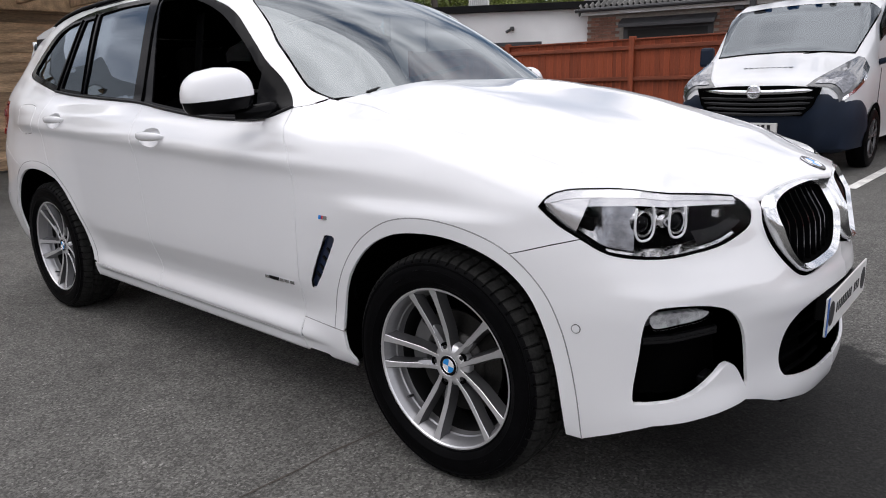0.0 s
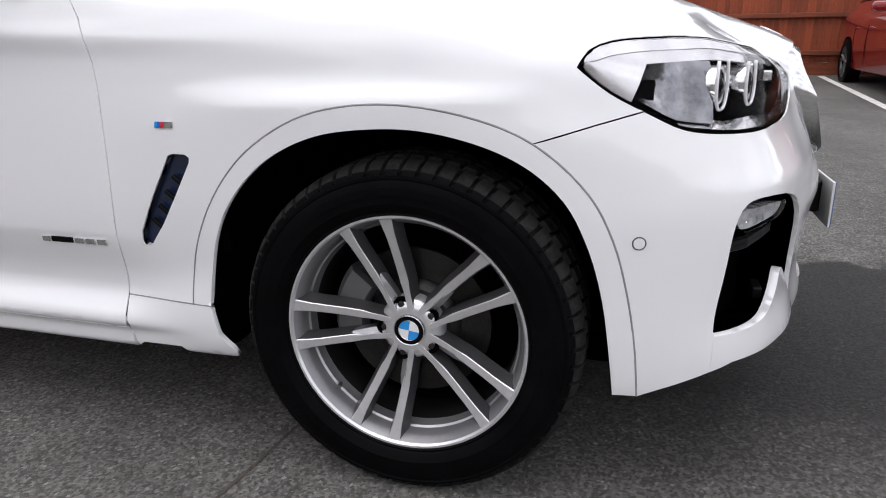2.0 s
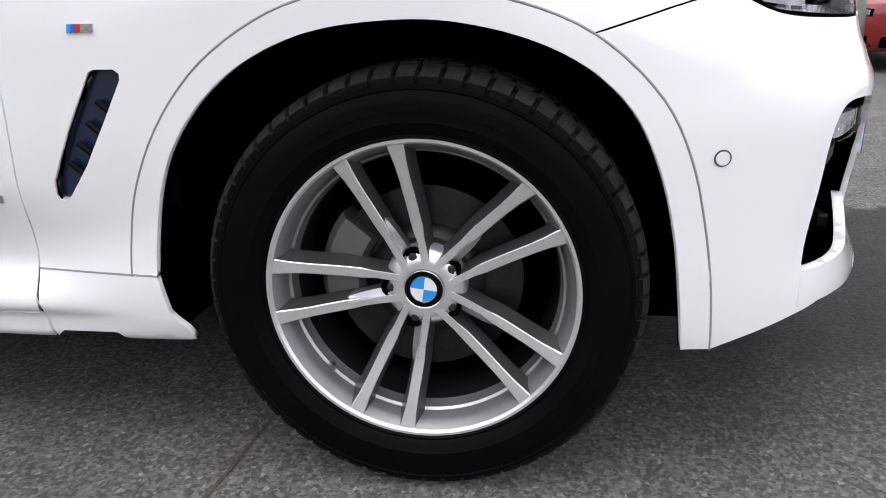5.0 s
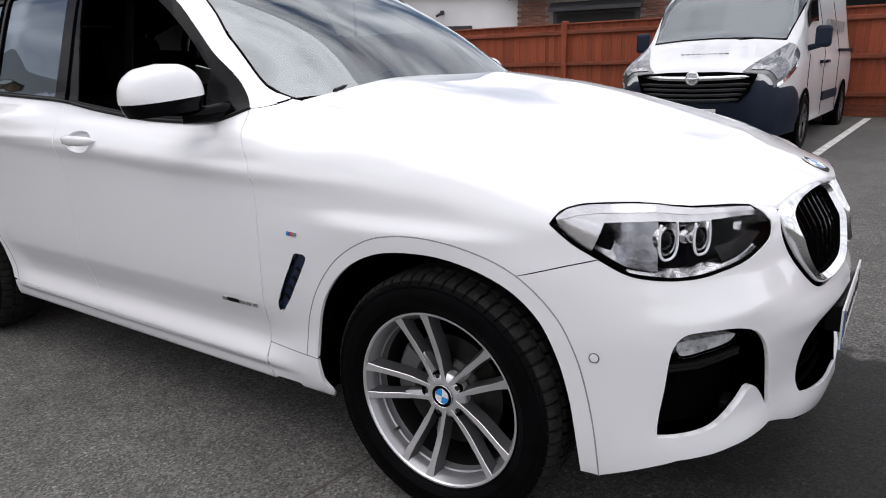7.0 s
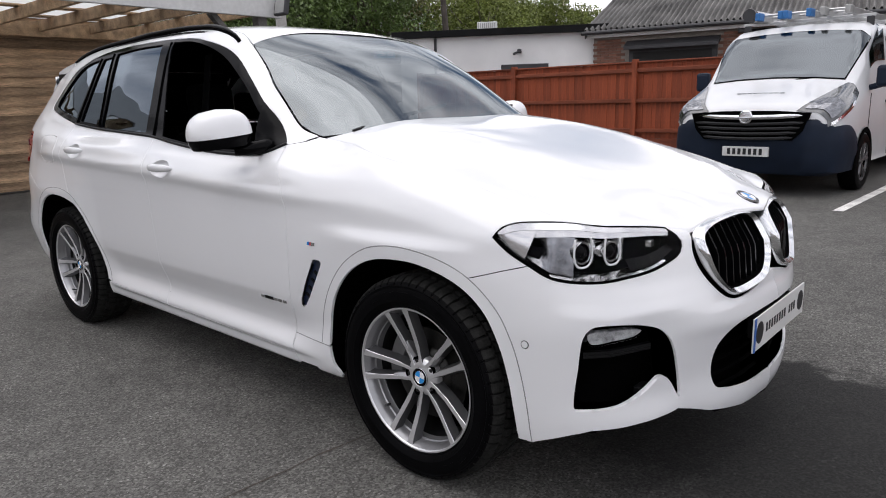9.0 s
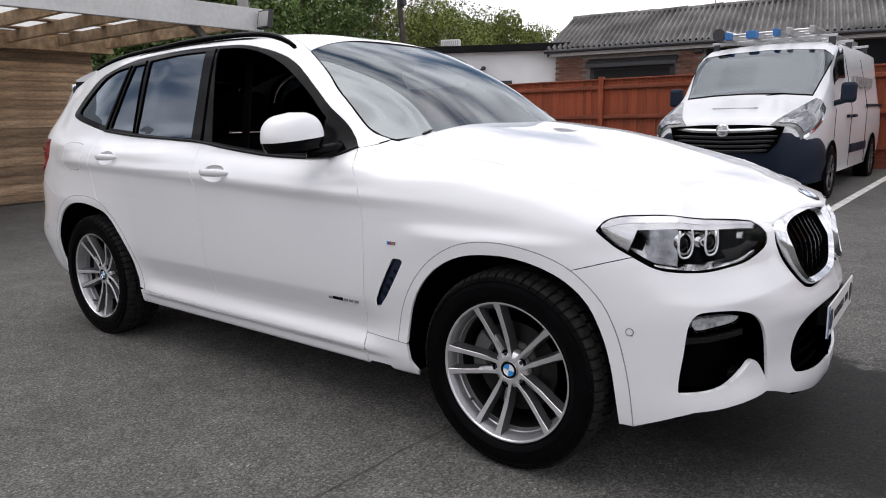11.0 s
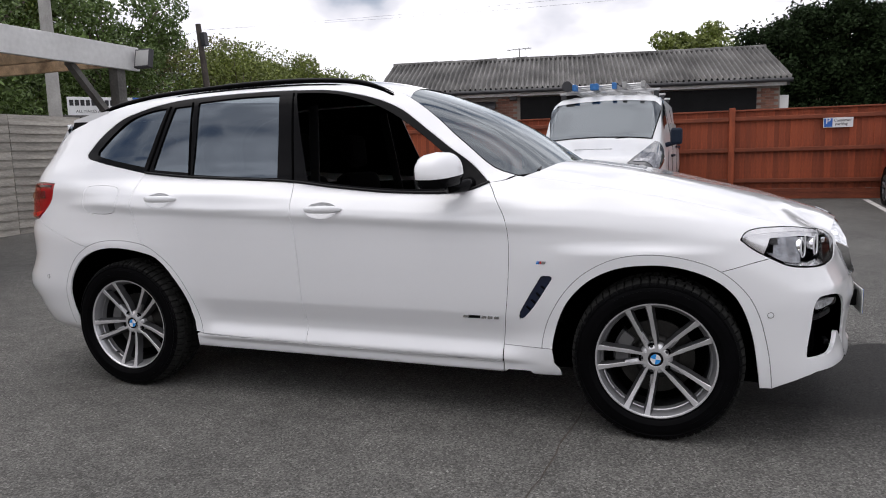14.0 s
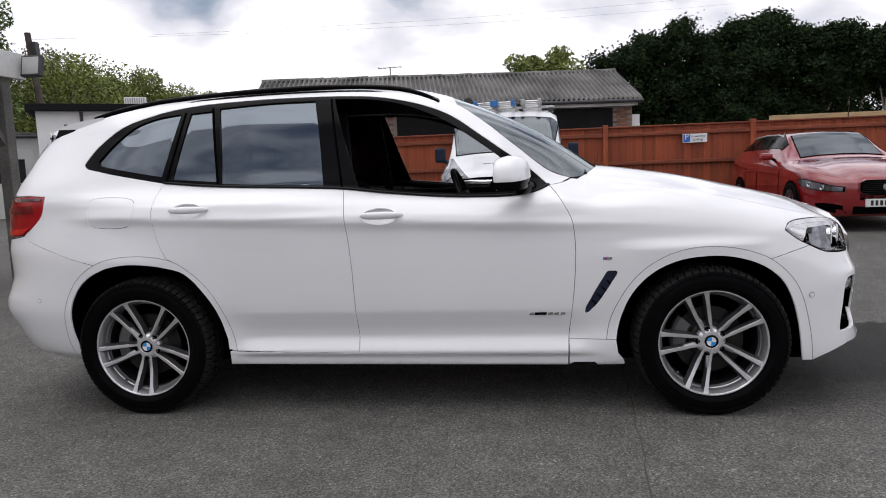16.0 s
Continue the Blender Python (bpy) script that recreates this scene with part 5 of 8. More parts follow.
def suv():
    car = thing("suv", "white five-door sports utility car with an open front window", "car", pose(0, 0, 0))
    belt_f, belt_r = [p for p in BELT if p[0] >= -0.3181], [p for p in BELT if p[0] <= -0.3179]
    arch_door = [p for p in ARCH_R if p[0] >= -1.2135]
    arch_tail = [p for p in ARCH_R if p[0] <= -1.213]
    arch_fend = [p for p in ARCH_F if p[0] <= 1.686]
    arch_bump = [p for p in ARCH_F if p[0] >= 1.684]
    bump_seam = [(-1.66, 0.796), (-1.80, 0.832), (-1.95, 0.880), (-2.08, 0.925), (-2.13, 0.951)]
    for s in (-1, 1):
        # doors
        fd = skin_panel("front_door", wave_u(B_SEAM)[::-1][:-1] + wave_u(belt_f[::-1])[:-1] + wave_u(A_SEAM), car, PAINT, s, holes=[oval(*F_CUP)])
        rd = skin_panel("rear_door", wave_u(B_SEAM) + wave_u(arch_door)[:-1] + [(ux(-1.213), 0.803)] + wave_u(C_SEAM)[::-1][:-1] + wave_u(belt_r[::-1])[:-1], car, PAINT, s, holes=[oval(*R_CUP)])
        fender_loop = (wave_u(A_SEAM[:-1])[::-1][:-1] + [(ux(0.700), 1.113), (ux(0.760), 1.122), (ux(0.812), 1.132)] + wave_u(HOOD_SEAM)[:-1]
                       + spline(HL_TOP_U[:5], 0.02)[::-1][:-1] + spline(HL_LOW_U[8:], 0.02)[::-1][:-1] + [HL_LOW_U[8], (ux(1.79), 0.780), (ux(1.685), 0.749)]
                       + wave_u(arch_fend)[::-1][1:] + [(ux(0.779), 0.388)])
        skin_panel("front_fender", [tuple(p) for p in fender_loop], car, PAINT, s, holes=[VENT_U])
        skin_panel("quarter_panel", [tuple(p) for p in wave_u(ROOF_EDGE)[:-1] + [(ux(-1.88), 1.545), (ur(0.72), 1.50), (ur(0.66), 1.40), (ur(0.64), 1.28), (ur(0.66), 1.165), (ux(-2.12), 1.165)]
                   + wave_u(TAIL_LAMP[:5]) [:-1] + wave_u(bump_seam[::-1])[:-1] + wave_u(arch_tail[:5])[::-1][:-1] + [(ux(-1.252), 0.824)] + wave_u(C_SEAM)[::-1][1:-1] + wave_u(GLASS_TAIL)[::-1][:-1]
                   + wave_u(GLASS_TOP)[::-1][:-1] + [(ux(0.700), 1.113), (ux(0.760), 1.122)]], car, PAINT, s, holes=[FLAP_U] if s < 0 else [])
        skin_panel("front_arch_trim", [tuple(p) for p in wave_u(ARCH_F) + wave_u(ARCH_F_IN[1:])[::-1] + [(ux(1.0), 0.384)]], car, PAINT, s, edge=0.013, bulge=0.005)
        skin_panel("rear_arch_trim", [tuple(p) for p in wave_u(ARCH_R) + wave_u(ARCH_R_IN[1:])[::-1] + [(ux(-0.966), 0.346)]], car, PAINT, s, edge=0.013, bulge=0.005)
        skin_panel("sill", on_side((-0.962, 0.335), (-0.962, 0.300), (-0.966, 0.262), (-0.5, 0.260), (0.0, 0.258), (0.775, 0.256), (0.775, 0.3105), (0.0, 0.321), (-0.264, 0.3225), (-0.5, 0.328)), car, PAINT, s, edge=0.05)
        skin_panel("sill_end", on_side((0.779, 0.256), (0.80, 0.272), (0.90, 0.272), (0.915, 0.254), (1.030, 0.258), (1.042, 0.262), (1.036, 0.285), (1.010, 0.318), (1.000, 0.3868), (0.955, 0.3868), (0.779, 0.3908)), car, PAINT, s, edge=0.012)
        skin_panel("rear_bumper", [tuple(p) for p in [(U_REAR, 0.80), (U_REAR, 0.33), (ur(0.4), 0.33), (ur(0.7), 0.345), (ux(-2.22), 0.345), (ux(-2.05), 0.300), (ux(-1.9), 0.272)] + wave_u(ARCH_R[10:])[::-1] + wave_u(bump_seam[1:]) + [(ux(-2.25), 0.934), (ur(0.6), 0.92), (ur(0.4), 0.82)]], car, PAINT, s)
        # glass
        frame_loop = wave_u(GLASS_TOP)[:-1] + wave_u(GLASS_TAIL)[:-1] + wave_u(BELT[::-1])[:-1]
        p1 = spline(on_side((-0.240, 1.143), (-0.310, 1.35), (-0.385, 1.584)), 0.03)[:-1] + wave_u([(-0.385, 1.584), (-0.20, 1.572), (-0.05, 1.543), (0.105, 1.487), (0.235, 1.420), (0.38, 1.322), (0.495, 1.238)])[:-1] + wave_u([(0.495, 1.238), (0.512, 1.092)])[:-1] + wave_u([(0.512, 1.092), (0.30, 1.093), (0.09, 1.107), (-0.10, 1.127), (-0.240, 1.143)])[:-1]
        p2 = wave_u([(-0.425, 1.160), (-0.458, 1.40), (-0.492, 1.580)])[:-1] + wave_u([(-0.492, 1.580), (-0.75, 1.582), (-1.015, 1.571)])[:-1] + wave_u([(-1.015, 1.571), (-0.985, 1.35), (-0.972, 1.189)])[:-1] + wave_u([(-0.972, 1.189), (-0.70, 1.172), (-0.425, 1.160)])[:-1]
        p3 = wave_u([(-1.000, 1.200), (-1.015, 1.36), (-1.045, 1.560)])[:-1] + wave_u([(-1.045, 1.560), (-1.176, 1.553)])[:-1] + wave_u([(-1.176, 1.553), (-1.212, 1.38), (-1.240, 1.222)])[:-1] + wave_u([(-1.240, 1.222), (-1.000, 1.200)])[:-1]
        p4 = wave_u([(-1.300, 1.238), (-1.272, 1.38), (-1.232, 1.553)])[:-1] + wave_u([(-1.232, 1.553), (-1.36, 1.540), (-1.49, 1.505), (-1.60, 1.430), (-1.688, 1.338)])[:-1] + wave_u([(-1.688, 1.338), (-1.683, 1.320), (-1.58, 1.292), (-1.45, 1.266), (-1.300, 1.238)])[:-1]
        tidy = lambda lp: [tuple(p) for p in lp]
        wf = skin_panel("window_frame", tidy(frame_loop), car, GLOSS_BLACK, s, holes=[tidy(p1), tidy(p2), tidy(p3), tidy(p4)], extra=0.002, edge=0.007, du=0.03, dz=0.02, label="gloss black window surround and pillars")
        for p, nm in ((p2, "rear_window"), (p3, "quarter_light"), (p4, "side_window")):
            skin_panel(nm, tidy(p), car, GLASS_DARK, s, extra=0.012, edge=0.003, gap=-0.006, du=0.03, dz=0.02, label="dark tinted side glass")
        for x0, z0, x1, z1 in ((-0.405, 1.585, -0.325, 1.14), (-1.055, 1.575, -1.075 + 0.085, 1.19), (-1.205, 1.56, -1.270, 1.21)):
            pts = [spot(x0 + (x1 - x0) * k / 6, z0 + (z1 - z0) * k / 6, 0.001) for k in range(7)]
            part("window_seal", bm_tube([(p.x, p.y * -s, p.z) for p in pts], 0.006, segments=6), MATT_BLACK, wf)
        pts = [Vector(p) for p in skin([u for u, z in wave_u(BELT)], [z + 0.004 for u, z in wave_u(BELT)], -0.003)]
        part("belt_trim", bm_tube([(p.x, p.y * -s, p.z) for p in pts], 0.007, segments=8), SATIN_BLACK, car, smooth=True)
        for line, dz, ex, r, nm in ((BELT, -0.012, 0.034, 0.022, "belt_liner"), (GLASS_TOP, 0.014, 0.034, 0.018, "roof_liner")):
            q = np.array(wave_u(line, 0.05))
            part(nm, bm_tube([(x, y * -s, z) for x, y, z in skin(q[:, 0], q[:, 1] + dz, ex)], r, segments=8), TRIM_CLOTH, car)
        # black tubes just under the joints stand in for the shade in the gaps
        for line in (A_SEAM, B_SEAM, C_SEAM, bump_seam, [(1.685, 0.749), (1.79, 0.780), (1.868, 0.801)], [(0.70, 1.113), (0.760, 1.122), (0.812, 1.132)]):
            q = np.array(wave_u(line, 0.03))
            part("joint_seal", bm_tube([(x, y * -s, z) for x, y, z in skin(q[:, 0], q[:, 1], 0.0075)], 0.0042, segments=6), MATT_BLACK, car)
        for line in (ARCH_F, ARCH_R, [(0.779, 0.3895), (0.89, 0.388), (1.0, 0.3855)]):
            q = np.array(wave_u(line, 0.025))
            part("arch_joint", bm_tube([(x, y * -s, z) for x, y, z in skin(q[:, 0], q[:, 1], 0.0006)], 0.0020, segments=5), GAP_GREY, car)
        # headlamp and tail lamp
        headlamp(car, s)
        lamp = skin_panel("tail_lamp", tidy([(ux(-2.12), 1.160), (ur(0.72), 1.155), (ur(0.55), 1.12), (ur(0.52), 1.02), (ur(0.60), 0.95), (ur(0.72), 0.936)] + wave_u(TAIL_LAMP[:5])[::-1]), car, LAMP_RED, s, label="red rear lamp cluster", bulge=0.006, edge=0.03)
        band = skin_panel("lamp_band", [(ux(-2.06), 1.115), (ur(0.72), 1.10), (ur(0.62), 1.085), (ur(0.62), 1.055), (ur(0.72), 1.065), (ux(-2.05), 1.07)], lamp, LAMP_DARK_RED, s, extra=-0.012, edge=0.004, du=0.04, dz=0.02)
        skin_panel("lamp_foot", [tuple(p) for p in [(ux(-2.07), 1.000), (ux(-2.15), 0.990), (ur(0.72), 0.985), (ur(0.62), 0.978), (ur(0.62), 0.955), (ur(0.72), 0.945), (ux(-2.135), 0.962)]], lamp, LAMP_BRIGHT, s, extra=-0.010, edge=0.004, du=0.03, dz=0.02)
        skin_panel("lamp_head", [tuple(p) for p in [(ux(-2.00), 1.150), (ux(-2.12), 1.152), (ur(0.72), 1.147), (ur(0.60), 1.12), (ur(0.60), 1.112), (ur(0.72), 1.135), (ux(-2.01), 1.136)]], lamp, LAMP_BLACK, s, extra=-0.010, edge=0.004, du=0.03, dz=0.02)
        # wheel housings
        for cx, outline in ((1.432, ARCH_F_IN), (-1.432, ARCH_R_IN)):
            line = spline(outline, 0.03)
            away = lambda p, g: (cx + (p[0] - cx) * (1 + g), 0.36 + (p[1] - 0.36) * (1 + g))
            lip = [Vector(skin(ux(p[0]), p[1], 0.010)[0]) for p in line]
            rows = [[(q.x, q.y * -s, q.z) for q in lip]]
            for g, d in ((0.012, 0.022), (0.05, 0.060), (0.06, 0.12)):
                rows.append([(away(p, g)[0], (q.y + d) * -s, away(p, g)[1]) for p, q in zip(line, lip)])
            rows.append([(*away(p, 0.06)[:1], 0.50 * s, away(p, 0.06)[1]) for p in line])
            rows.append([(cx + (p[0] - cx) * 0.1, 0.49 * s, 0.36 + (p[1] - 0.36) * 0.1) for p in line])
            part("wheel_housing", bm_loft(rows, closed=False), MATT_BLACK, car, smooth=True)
        # fuel flap, handles, mirror, small trim
    return car


def headlamp(car, s):
    """Black tub, bright reflectors, two upright light guides, a silver brow and a clear cover."""
    loop = [tuple(p) for p in HEADLAMP]
    hl = skin_panel("headlamp", loop, car, LENS_CLEAR, s, extra=0.002, edge=0.004, gap=0.003, du=0.04, dz=0.02, label="clear headlamp with twin round projectors")
    hl.visible_shadow = False
    inner = [tuple(p) for p in shrink(dense(HEADLAMP), 0.0026)]
    skin_panel("lamp_seal", [tuple(p) for p in shrink(dense(HEADLAMP), -0.0012)], hl, MATT_BLACK, s, holes=[inner], extra=0.003, edge=0.03, gap=0.0, du=0.05, dz=0.03, label="black rim seal")
    wall = shrink(dense(HEADLAMP), 0.004)
    rings = [[(x, y * -s, z) for x, y, z in skin(wall[:, 0], wall[:, 1], d)] for d in (0.006, 0.03, 0.06, 0.085)]
    part("lamp_tub", bm_loft(rings, caps=False), MATT_BLACK, hl, "black lamp housing")
    skin_panel("tub_back", [tuple(p) for p in wall], hl, MATT_BLACK, s, extra=0.08, edge=0.002, gap=0.0, du=0.04, dz=0.03)

    def at(u, z, extra):
        p = skin(u, z, extra)[0]
        return Vector((p[0], p[1] * -s, p[2]))

    top_u, top_z = [u for u, z in HL_TOP_U], [z for u, z in HL_TOP_U]
    top = pchip(top_u, top_z)
    lows = sorted((u, z) for u, z in HL_LOW_U[2:])
    bot = pchip([u for u, z in lows], [z for u, z in lows])
    # silver brow along the top, widest at its rear end
    us = np.linspace(ux(1.768), uf(0.515), 30)
    rows = []
    for v, ex in ((0.0, 0.006), (0.45, 0.010), (0.5, 0.014), (1.0, 0.022), (1.04, 0.050)):
        row = []
        for k, u in enumerate(us):
            t = k / 29
            z1 = float(top(u)) - 0.004
            deep = min(0.044 - 0.026 * t, max(0.004, z1 - float(bot(u)) - 0.008))
            row.append(at(u, z1 - deep * v, ex))
        rows.append(row)
    part("brow", bm_loft(rows, closed=False), LAMP_SILVER, hl, "silver upper band", smooth=True, angle=30)
    # pale cheek at the rear end
    rows = []
    for v in (0, 0.33, 0.66, 1):
        us = np.linspace(ux(1.770), ux(1.885 - 0.035 * v), 10)
        rows.append([at(u, float(top(u)) - 0.010 - max(0.0, float(top(u)) - float(bot(u)) - 0.014) * v, 0.010 + 0.012 * v) for u in us])
    part("cheek", bm_loft(rows, closed=False), LAMP_SILVER, hl, "silver rear cheek", smooth=True)
    # bright dished reflector behind the clear part
    us = np.linspace(ux(1.800), uf(0.868), 15)
    rows = []
    for i in range(9):
        v = i / 8
        row = []
        for k, u in enumerate(us):
            z1, z0 = float(top(u)) - 0.040, float(bot(u)) + 0.012
            z0 = min(z0, z1 - 0.004)
            row.append(at(u, z1 + (z0 - z1) * v, 0.022 + 0.032 * math.sin(math.pi * v) ** 0.8 * math.sin(math.pi * min(1, (k + 0.6) / 9))))
        rows.append(row)
    part("reflector", bm_loft(rows, closed=False), LAMP_BOWL, hl, "chrome reflector bowl", smooth=True)
    # bright strip along the lower edge
    us = np.linspace(ux(1.93), uf(0.56), 18)
    rows = [[at(u, float(bot(u)) + 0.004 + 0.012 * v, 0.010 + 0.030 * v) for u in us] for v in (0, 1)]
    part("lower_strip", bm_loft(rows, closed=False), LAMP_CHROME, hl, smooth=True)
    # dark side plate at the front end
    us = np.linspace(uf(0.70), uf(0.515), 8)
    rows = [[at(u, float(bot(u)) + 0.012 + 0.030 * v * (1 - 0.5 * k / 7), 0.020 + 0.02 * v) for k, u in enumerate(us)] for v in (0, 1)]
    part("front_plate", bm_loft(rows, closed=False), GLOSS_BLACK, hl, smooth=True)
    for yc, r, zc in ((0.858, 0.034, 0.836), (0.752, 0.031, 0.836)):
        c = at(uf(yc), zc, 0.040)
        n = Vector((0.93, (-0.36 if s < 0 else 0.36), 0.02)).normalized()
        m = Matrix.Translation(c) @ n.to_track_quat("Z", "Y").to_matrix().to_4x4()
        prof = [(r * 0.9, -0.05), (r, -0.03), (r, 0.0), (r * 0.96, 0.008), (r * 0.80, 0.008), (r * 0.74, -0.008)]
        rings = [[m @ Vector((q * math.cos(a), q * math.sin(a), h)) for a in [2 * math.pi * k / 28 for k in range(28)]] for q, h in prof]
        proj = part("projector", bm_loft(rings, caps=False), LAMP_CHROME, hl, "chrome projector ring", smooth=True, angle=35)
        rings = [[m @ Vector((r * 0.76 * math.cos(b) * math.cos(a), r * 0.76 * math.cos(b) * math.sin(a), -0.008 + 0.022 * math.sin(b))) for a in [2 * math.pi * k / 24 for k in range(24)]] for b in [0, 0.35, 0.7, 1.1, 1.5]]
        part("lens", bm_loft(rings), GLOSS_BLACK, proj, "dark round lens", smooth=True)
        side = Vector((0, 0, 1)).cross(n).normalized()
        up = n.cross(side)
        # six-sided light guide round the lens, open above
        w, h = r * 0.90, r * 1.12
        outline = [(-w * 0.9, h * 1.1), (-w, h * 0.7), (-w, -h * 0.5), (-w * 0.55, -h), (w * 0.55, -h), (w, -h * 0.5), (w, h * 0.7), (w * 0.9, h * 1.1)]
        pts = [c + side * a + up * b + n * 0.012 for a, b in spline(outline, 0.008)]
        part("light_tube", bm_tube(pts, 0.0032, segments=8), LENS_TUBE, hl, "clear light-guide ring", smooth=True)
        # bright block just behind each guide
        blk = c - n * 0.036 + up * 0.004
        part("divider", bm_box(-0.010, -0.022, -0.020, 0.010, 0.022, 0.024, 0.003, m=Matrix.Translation(blk)), LAMP_SILVER, hl)
        # chrome bracket on the outer side of each lamp
        brk = c - side * (r * 1.25) * (1 if side.y * s > 0 else -1) - n * 0.012
        part("bracket", bm_box(-0.016, -0.009, -0.032, 0.016, 0.009, 0.034, 0.004, m=Matrix.Translation(brk)), LAMP_CHROME, hl, "chrome lamp bracket")
    p = at(uf(0.60), 0.842, 0.030)
    part("sensor_block", bm_box(-0.010, -0.014, -0.010, 0.010, 0.014, 0.010, 0.003, m=Matrix.Translation(p)), LAMP_CHROME, hl)


CAR = suv()


# ---- the car's front, hood, roof and screens ----
def orient(bm, way):
    """Turns an open sheet's faces towards a direction."""
    bm.normal_update()
    if sum((f.normal * f.calc_area()).dot(Vector(way)) for f in bm.faces) < 0:
        bmesh.ops.reverse_faces(bm, faces=bm.faces)
    return bm


def front_end(car):
    for s in (-1, 1):
        loop = (wave_u([p for p in ARCH_F if p[0] >= 1.684])[::-1] + [(ux(1.79), 0.780)] + [tuple(p) for p in spline(HL_LOW_U[:9], 0.02)[::-1]]
                + [(uf(0.500), 0.8745), (uf(0.455), 0.866)]
                + [tuple(p) for p in spline([(uf(0.447), 0.858), (uf(0.452), 0.80), (uf(0.426), 0.735), (uf(0.376), 0.679), (uf(0.316), 0.648), (uf(0.20), 0.650), (uf(0.09), 0.672), (U_FRONT, 0.688)], 0.015)]
                + [tuple(p) for p in spline([(U_FRONT, 0.585), (uf(0.20), 0.580), (uf(0.32), 0.556), (uf(0.385), 0.51), (uf(0.40), 0.465), (uf(0.396), 0.41), (uf(0.375), 0.374), (uf(0.32), 0.356), (uf(0.20), 0.340), (U_FRONT, 0.333)], 0.015)]
                + [(U_FRONT, 0.255), (uf(0.22), 0.264), (uf(0.40), 0.298), (uf(0.48), 0.325), (uf(0.56), 0.349), (uf(0.62), 0.352), (uf(0.72), 0.348), (uf(0.83), 0.339), (ux(2.01), 0.322), (ux(1.93), 0.290)])
        skin_panel("front_bumper", [tuple(p) for p in loop], car, PAINT, s, holes=[[tuple(p) for p in FOG_U]], edge=0.010, du=0.024)
        def grow(u, z):
            out = np.interp(z, [0.32, 0.355, 0.385, 0.40, 0.43, 0.457], [-0.009, -0.009, -0.003, -0.0012, 0.006, 0.013])
            w = np.interp(u, [uf(0.865), uf(0.80), uf(0.68)], [0.0, 0.15, 1.0])
            return -0.0008 * (1 - w) + out * w
        fin = spline([(uf(0.862), 0.396), (uf(0.80), 0.400), (uf(0.74), 0.409), (uf(0.69), 0.424), (uf(0.65), 0.441), (uf(0.622), 0.455)], 0.015)[:-1] + spline([(uf(0.622), 0.455), (uf(0.600), 0.457), (uf(0.578), 0.438), (uf(0.558), 0.395), (uf(0.546), 0.362), (uf(0.575), 0.354), (uf(0.66), 0.350), (uf(0.76), 0.344), (uf(0.862), 0.337)], 0.015)
        skin_panel("bumper_fin", [tuple(p) for p in fin], car, PAINT, s, extra=grow, edge=0.018, gap=0.0, label="white angular lower bumper blade")
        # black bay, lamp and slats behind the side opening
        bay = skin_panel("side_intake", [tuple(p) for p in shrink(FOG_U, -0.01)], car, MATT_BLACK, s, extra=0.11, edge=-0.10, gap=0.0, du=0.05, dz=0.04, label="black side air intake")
        lamp_u = spline([(uf(0.842), 0.618), (uf(0.79), 0.626), (uf(0.72), 0.622), (uf(0.692), 0.615), (uf(0.71), 0.604), (uf(0.78), 0.598), (uf(0.838), 0.594)], 0.012, True)
        fog = skin_panel("fog_lamp", [tuple(p) for p in lamp_u], car, FOG_LENS, s, extra=0.018, edge=0.03, gap=0.0, du=0.02, dz=0.012, label="slim clear fog lamp")
        skin_panel("lamp_cover", [tuple(p) for p in shrink(lamp_u, -0.004)], fog, LENS_CLEAR, s, extra=0.010, edge=0.004, gap=0.0, du=0.03, dz=0.02).visible_shadow = False
        for i, y in enumerate((0.825, 0.800, 0.775, 0.750, 0.725)):
            q = Vector(skin(uf(y), 0.610 + 0.002 * (i % 2), 0.014)[0])
            part("cell", bm_prism([(-0.012, -0.009), (0.010, -0.009), (0.002 if i % 2 else -0.006, 0.010)], 0.008, "x", 0.0), LAMP_CHROME if i % 2 else LAMP_GREY, fog).matrix_local = Matrix.Translation((q.x, q.y * -s, q.z))
        for z in (0.555, 0.545):
            pts = [Vector(skin(uf(y), z - 0.012 * abs(y - 0.7), 0.05)[0]) for y in (0.85, 0.78, 0.70, 0.63)]
            part("slat", bm_tube([(p.x, p.y * -s, p.z) for p in pts], 0.008, segments=6), SATIN_BLACK, bay)
        p = Vector(skin(uf(0.655), 0.42, 0.05)[0])
        part("air_flap", bm_box(-0.01, -0.03, -0.012, 0.01, 0.03, 0.012, 0.004, m=Matrix.Translation((p.x, p.y * -s, p.z))), SATIN_BLACK, bay)
        # kidney: bright frame, black slats
        k = kidney(car, s)
        for x, z in ((1.869, 0.578),):
            sensor(car, x, z, s)
        sensor(car, -2.015, 0.612, s)
    mid = [(U_FRONT, 0.60), (uf(0.36), 0.575), (uf(0.5), 0.50), (uf(0.5), 0.36), (uf(0.36), 0.30), (U_FRONT, 0.27)]
    for s in (-1, 1):
        it = skin_panel("centre_intake", mid, car, MATT_BLACK, s, extra=0.10, edge=-0.095, gap=0.0, du=0.06, dz=0.05, label="black lower centre intake")
        for z in (0.34, 0.385, 0.43, 0.475, 0.52):
            pts = [Vector(skin(uf(y), z, 0.05)[0]) for y in (0.46, 0.3, 0.15, 0.0)]
            part("slat", bm_tube([(q.x, q.y * -s, q.z) for q in pts], 0.007, segments=6), MATT_BLACK, it)
    plate = part("number_plate", bm_box(2.318, -0.285, 0.470, 2.324, 0.285, 0.582, 0.002), PLATE_WHITE, car, "white front show plate with dark bars, discs and a blue end band")
    part("plate_holder", bm_box(2.27, -0.19, 0.486, 2.3175, 0.19, 0.566, 0.006), SATIN_BLACK, plate)
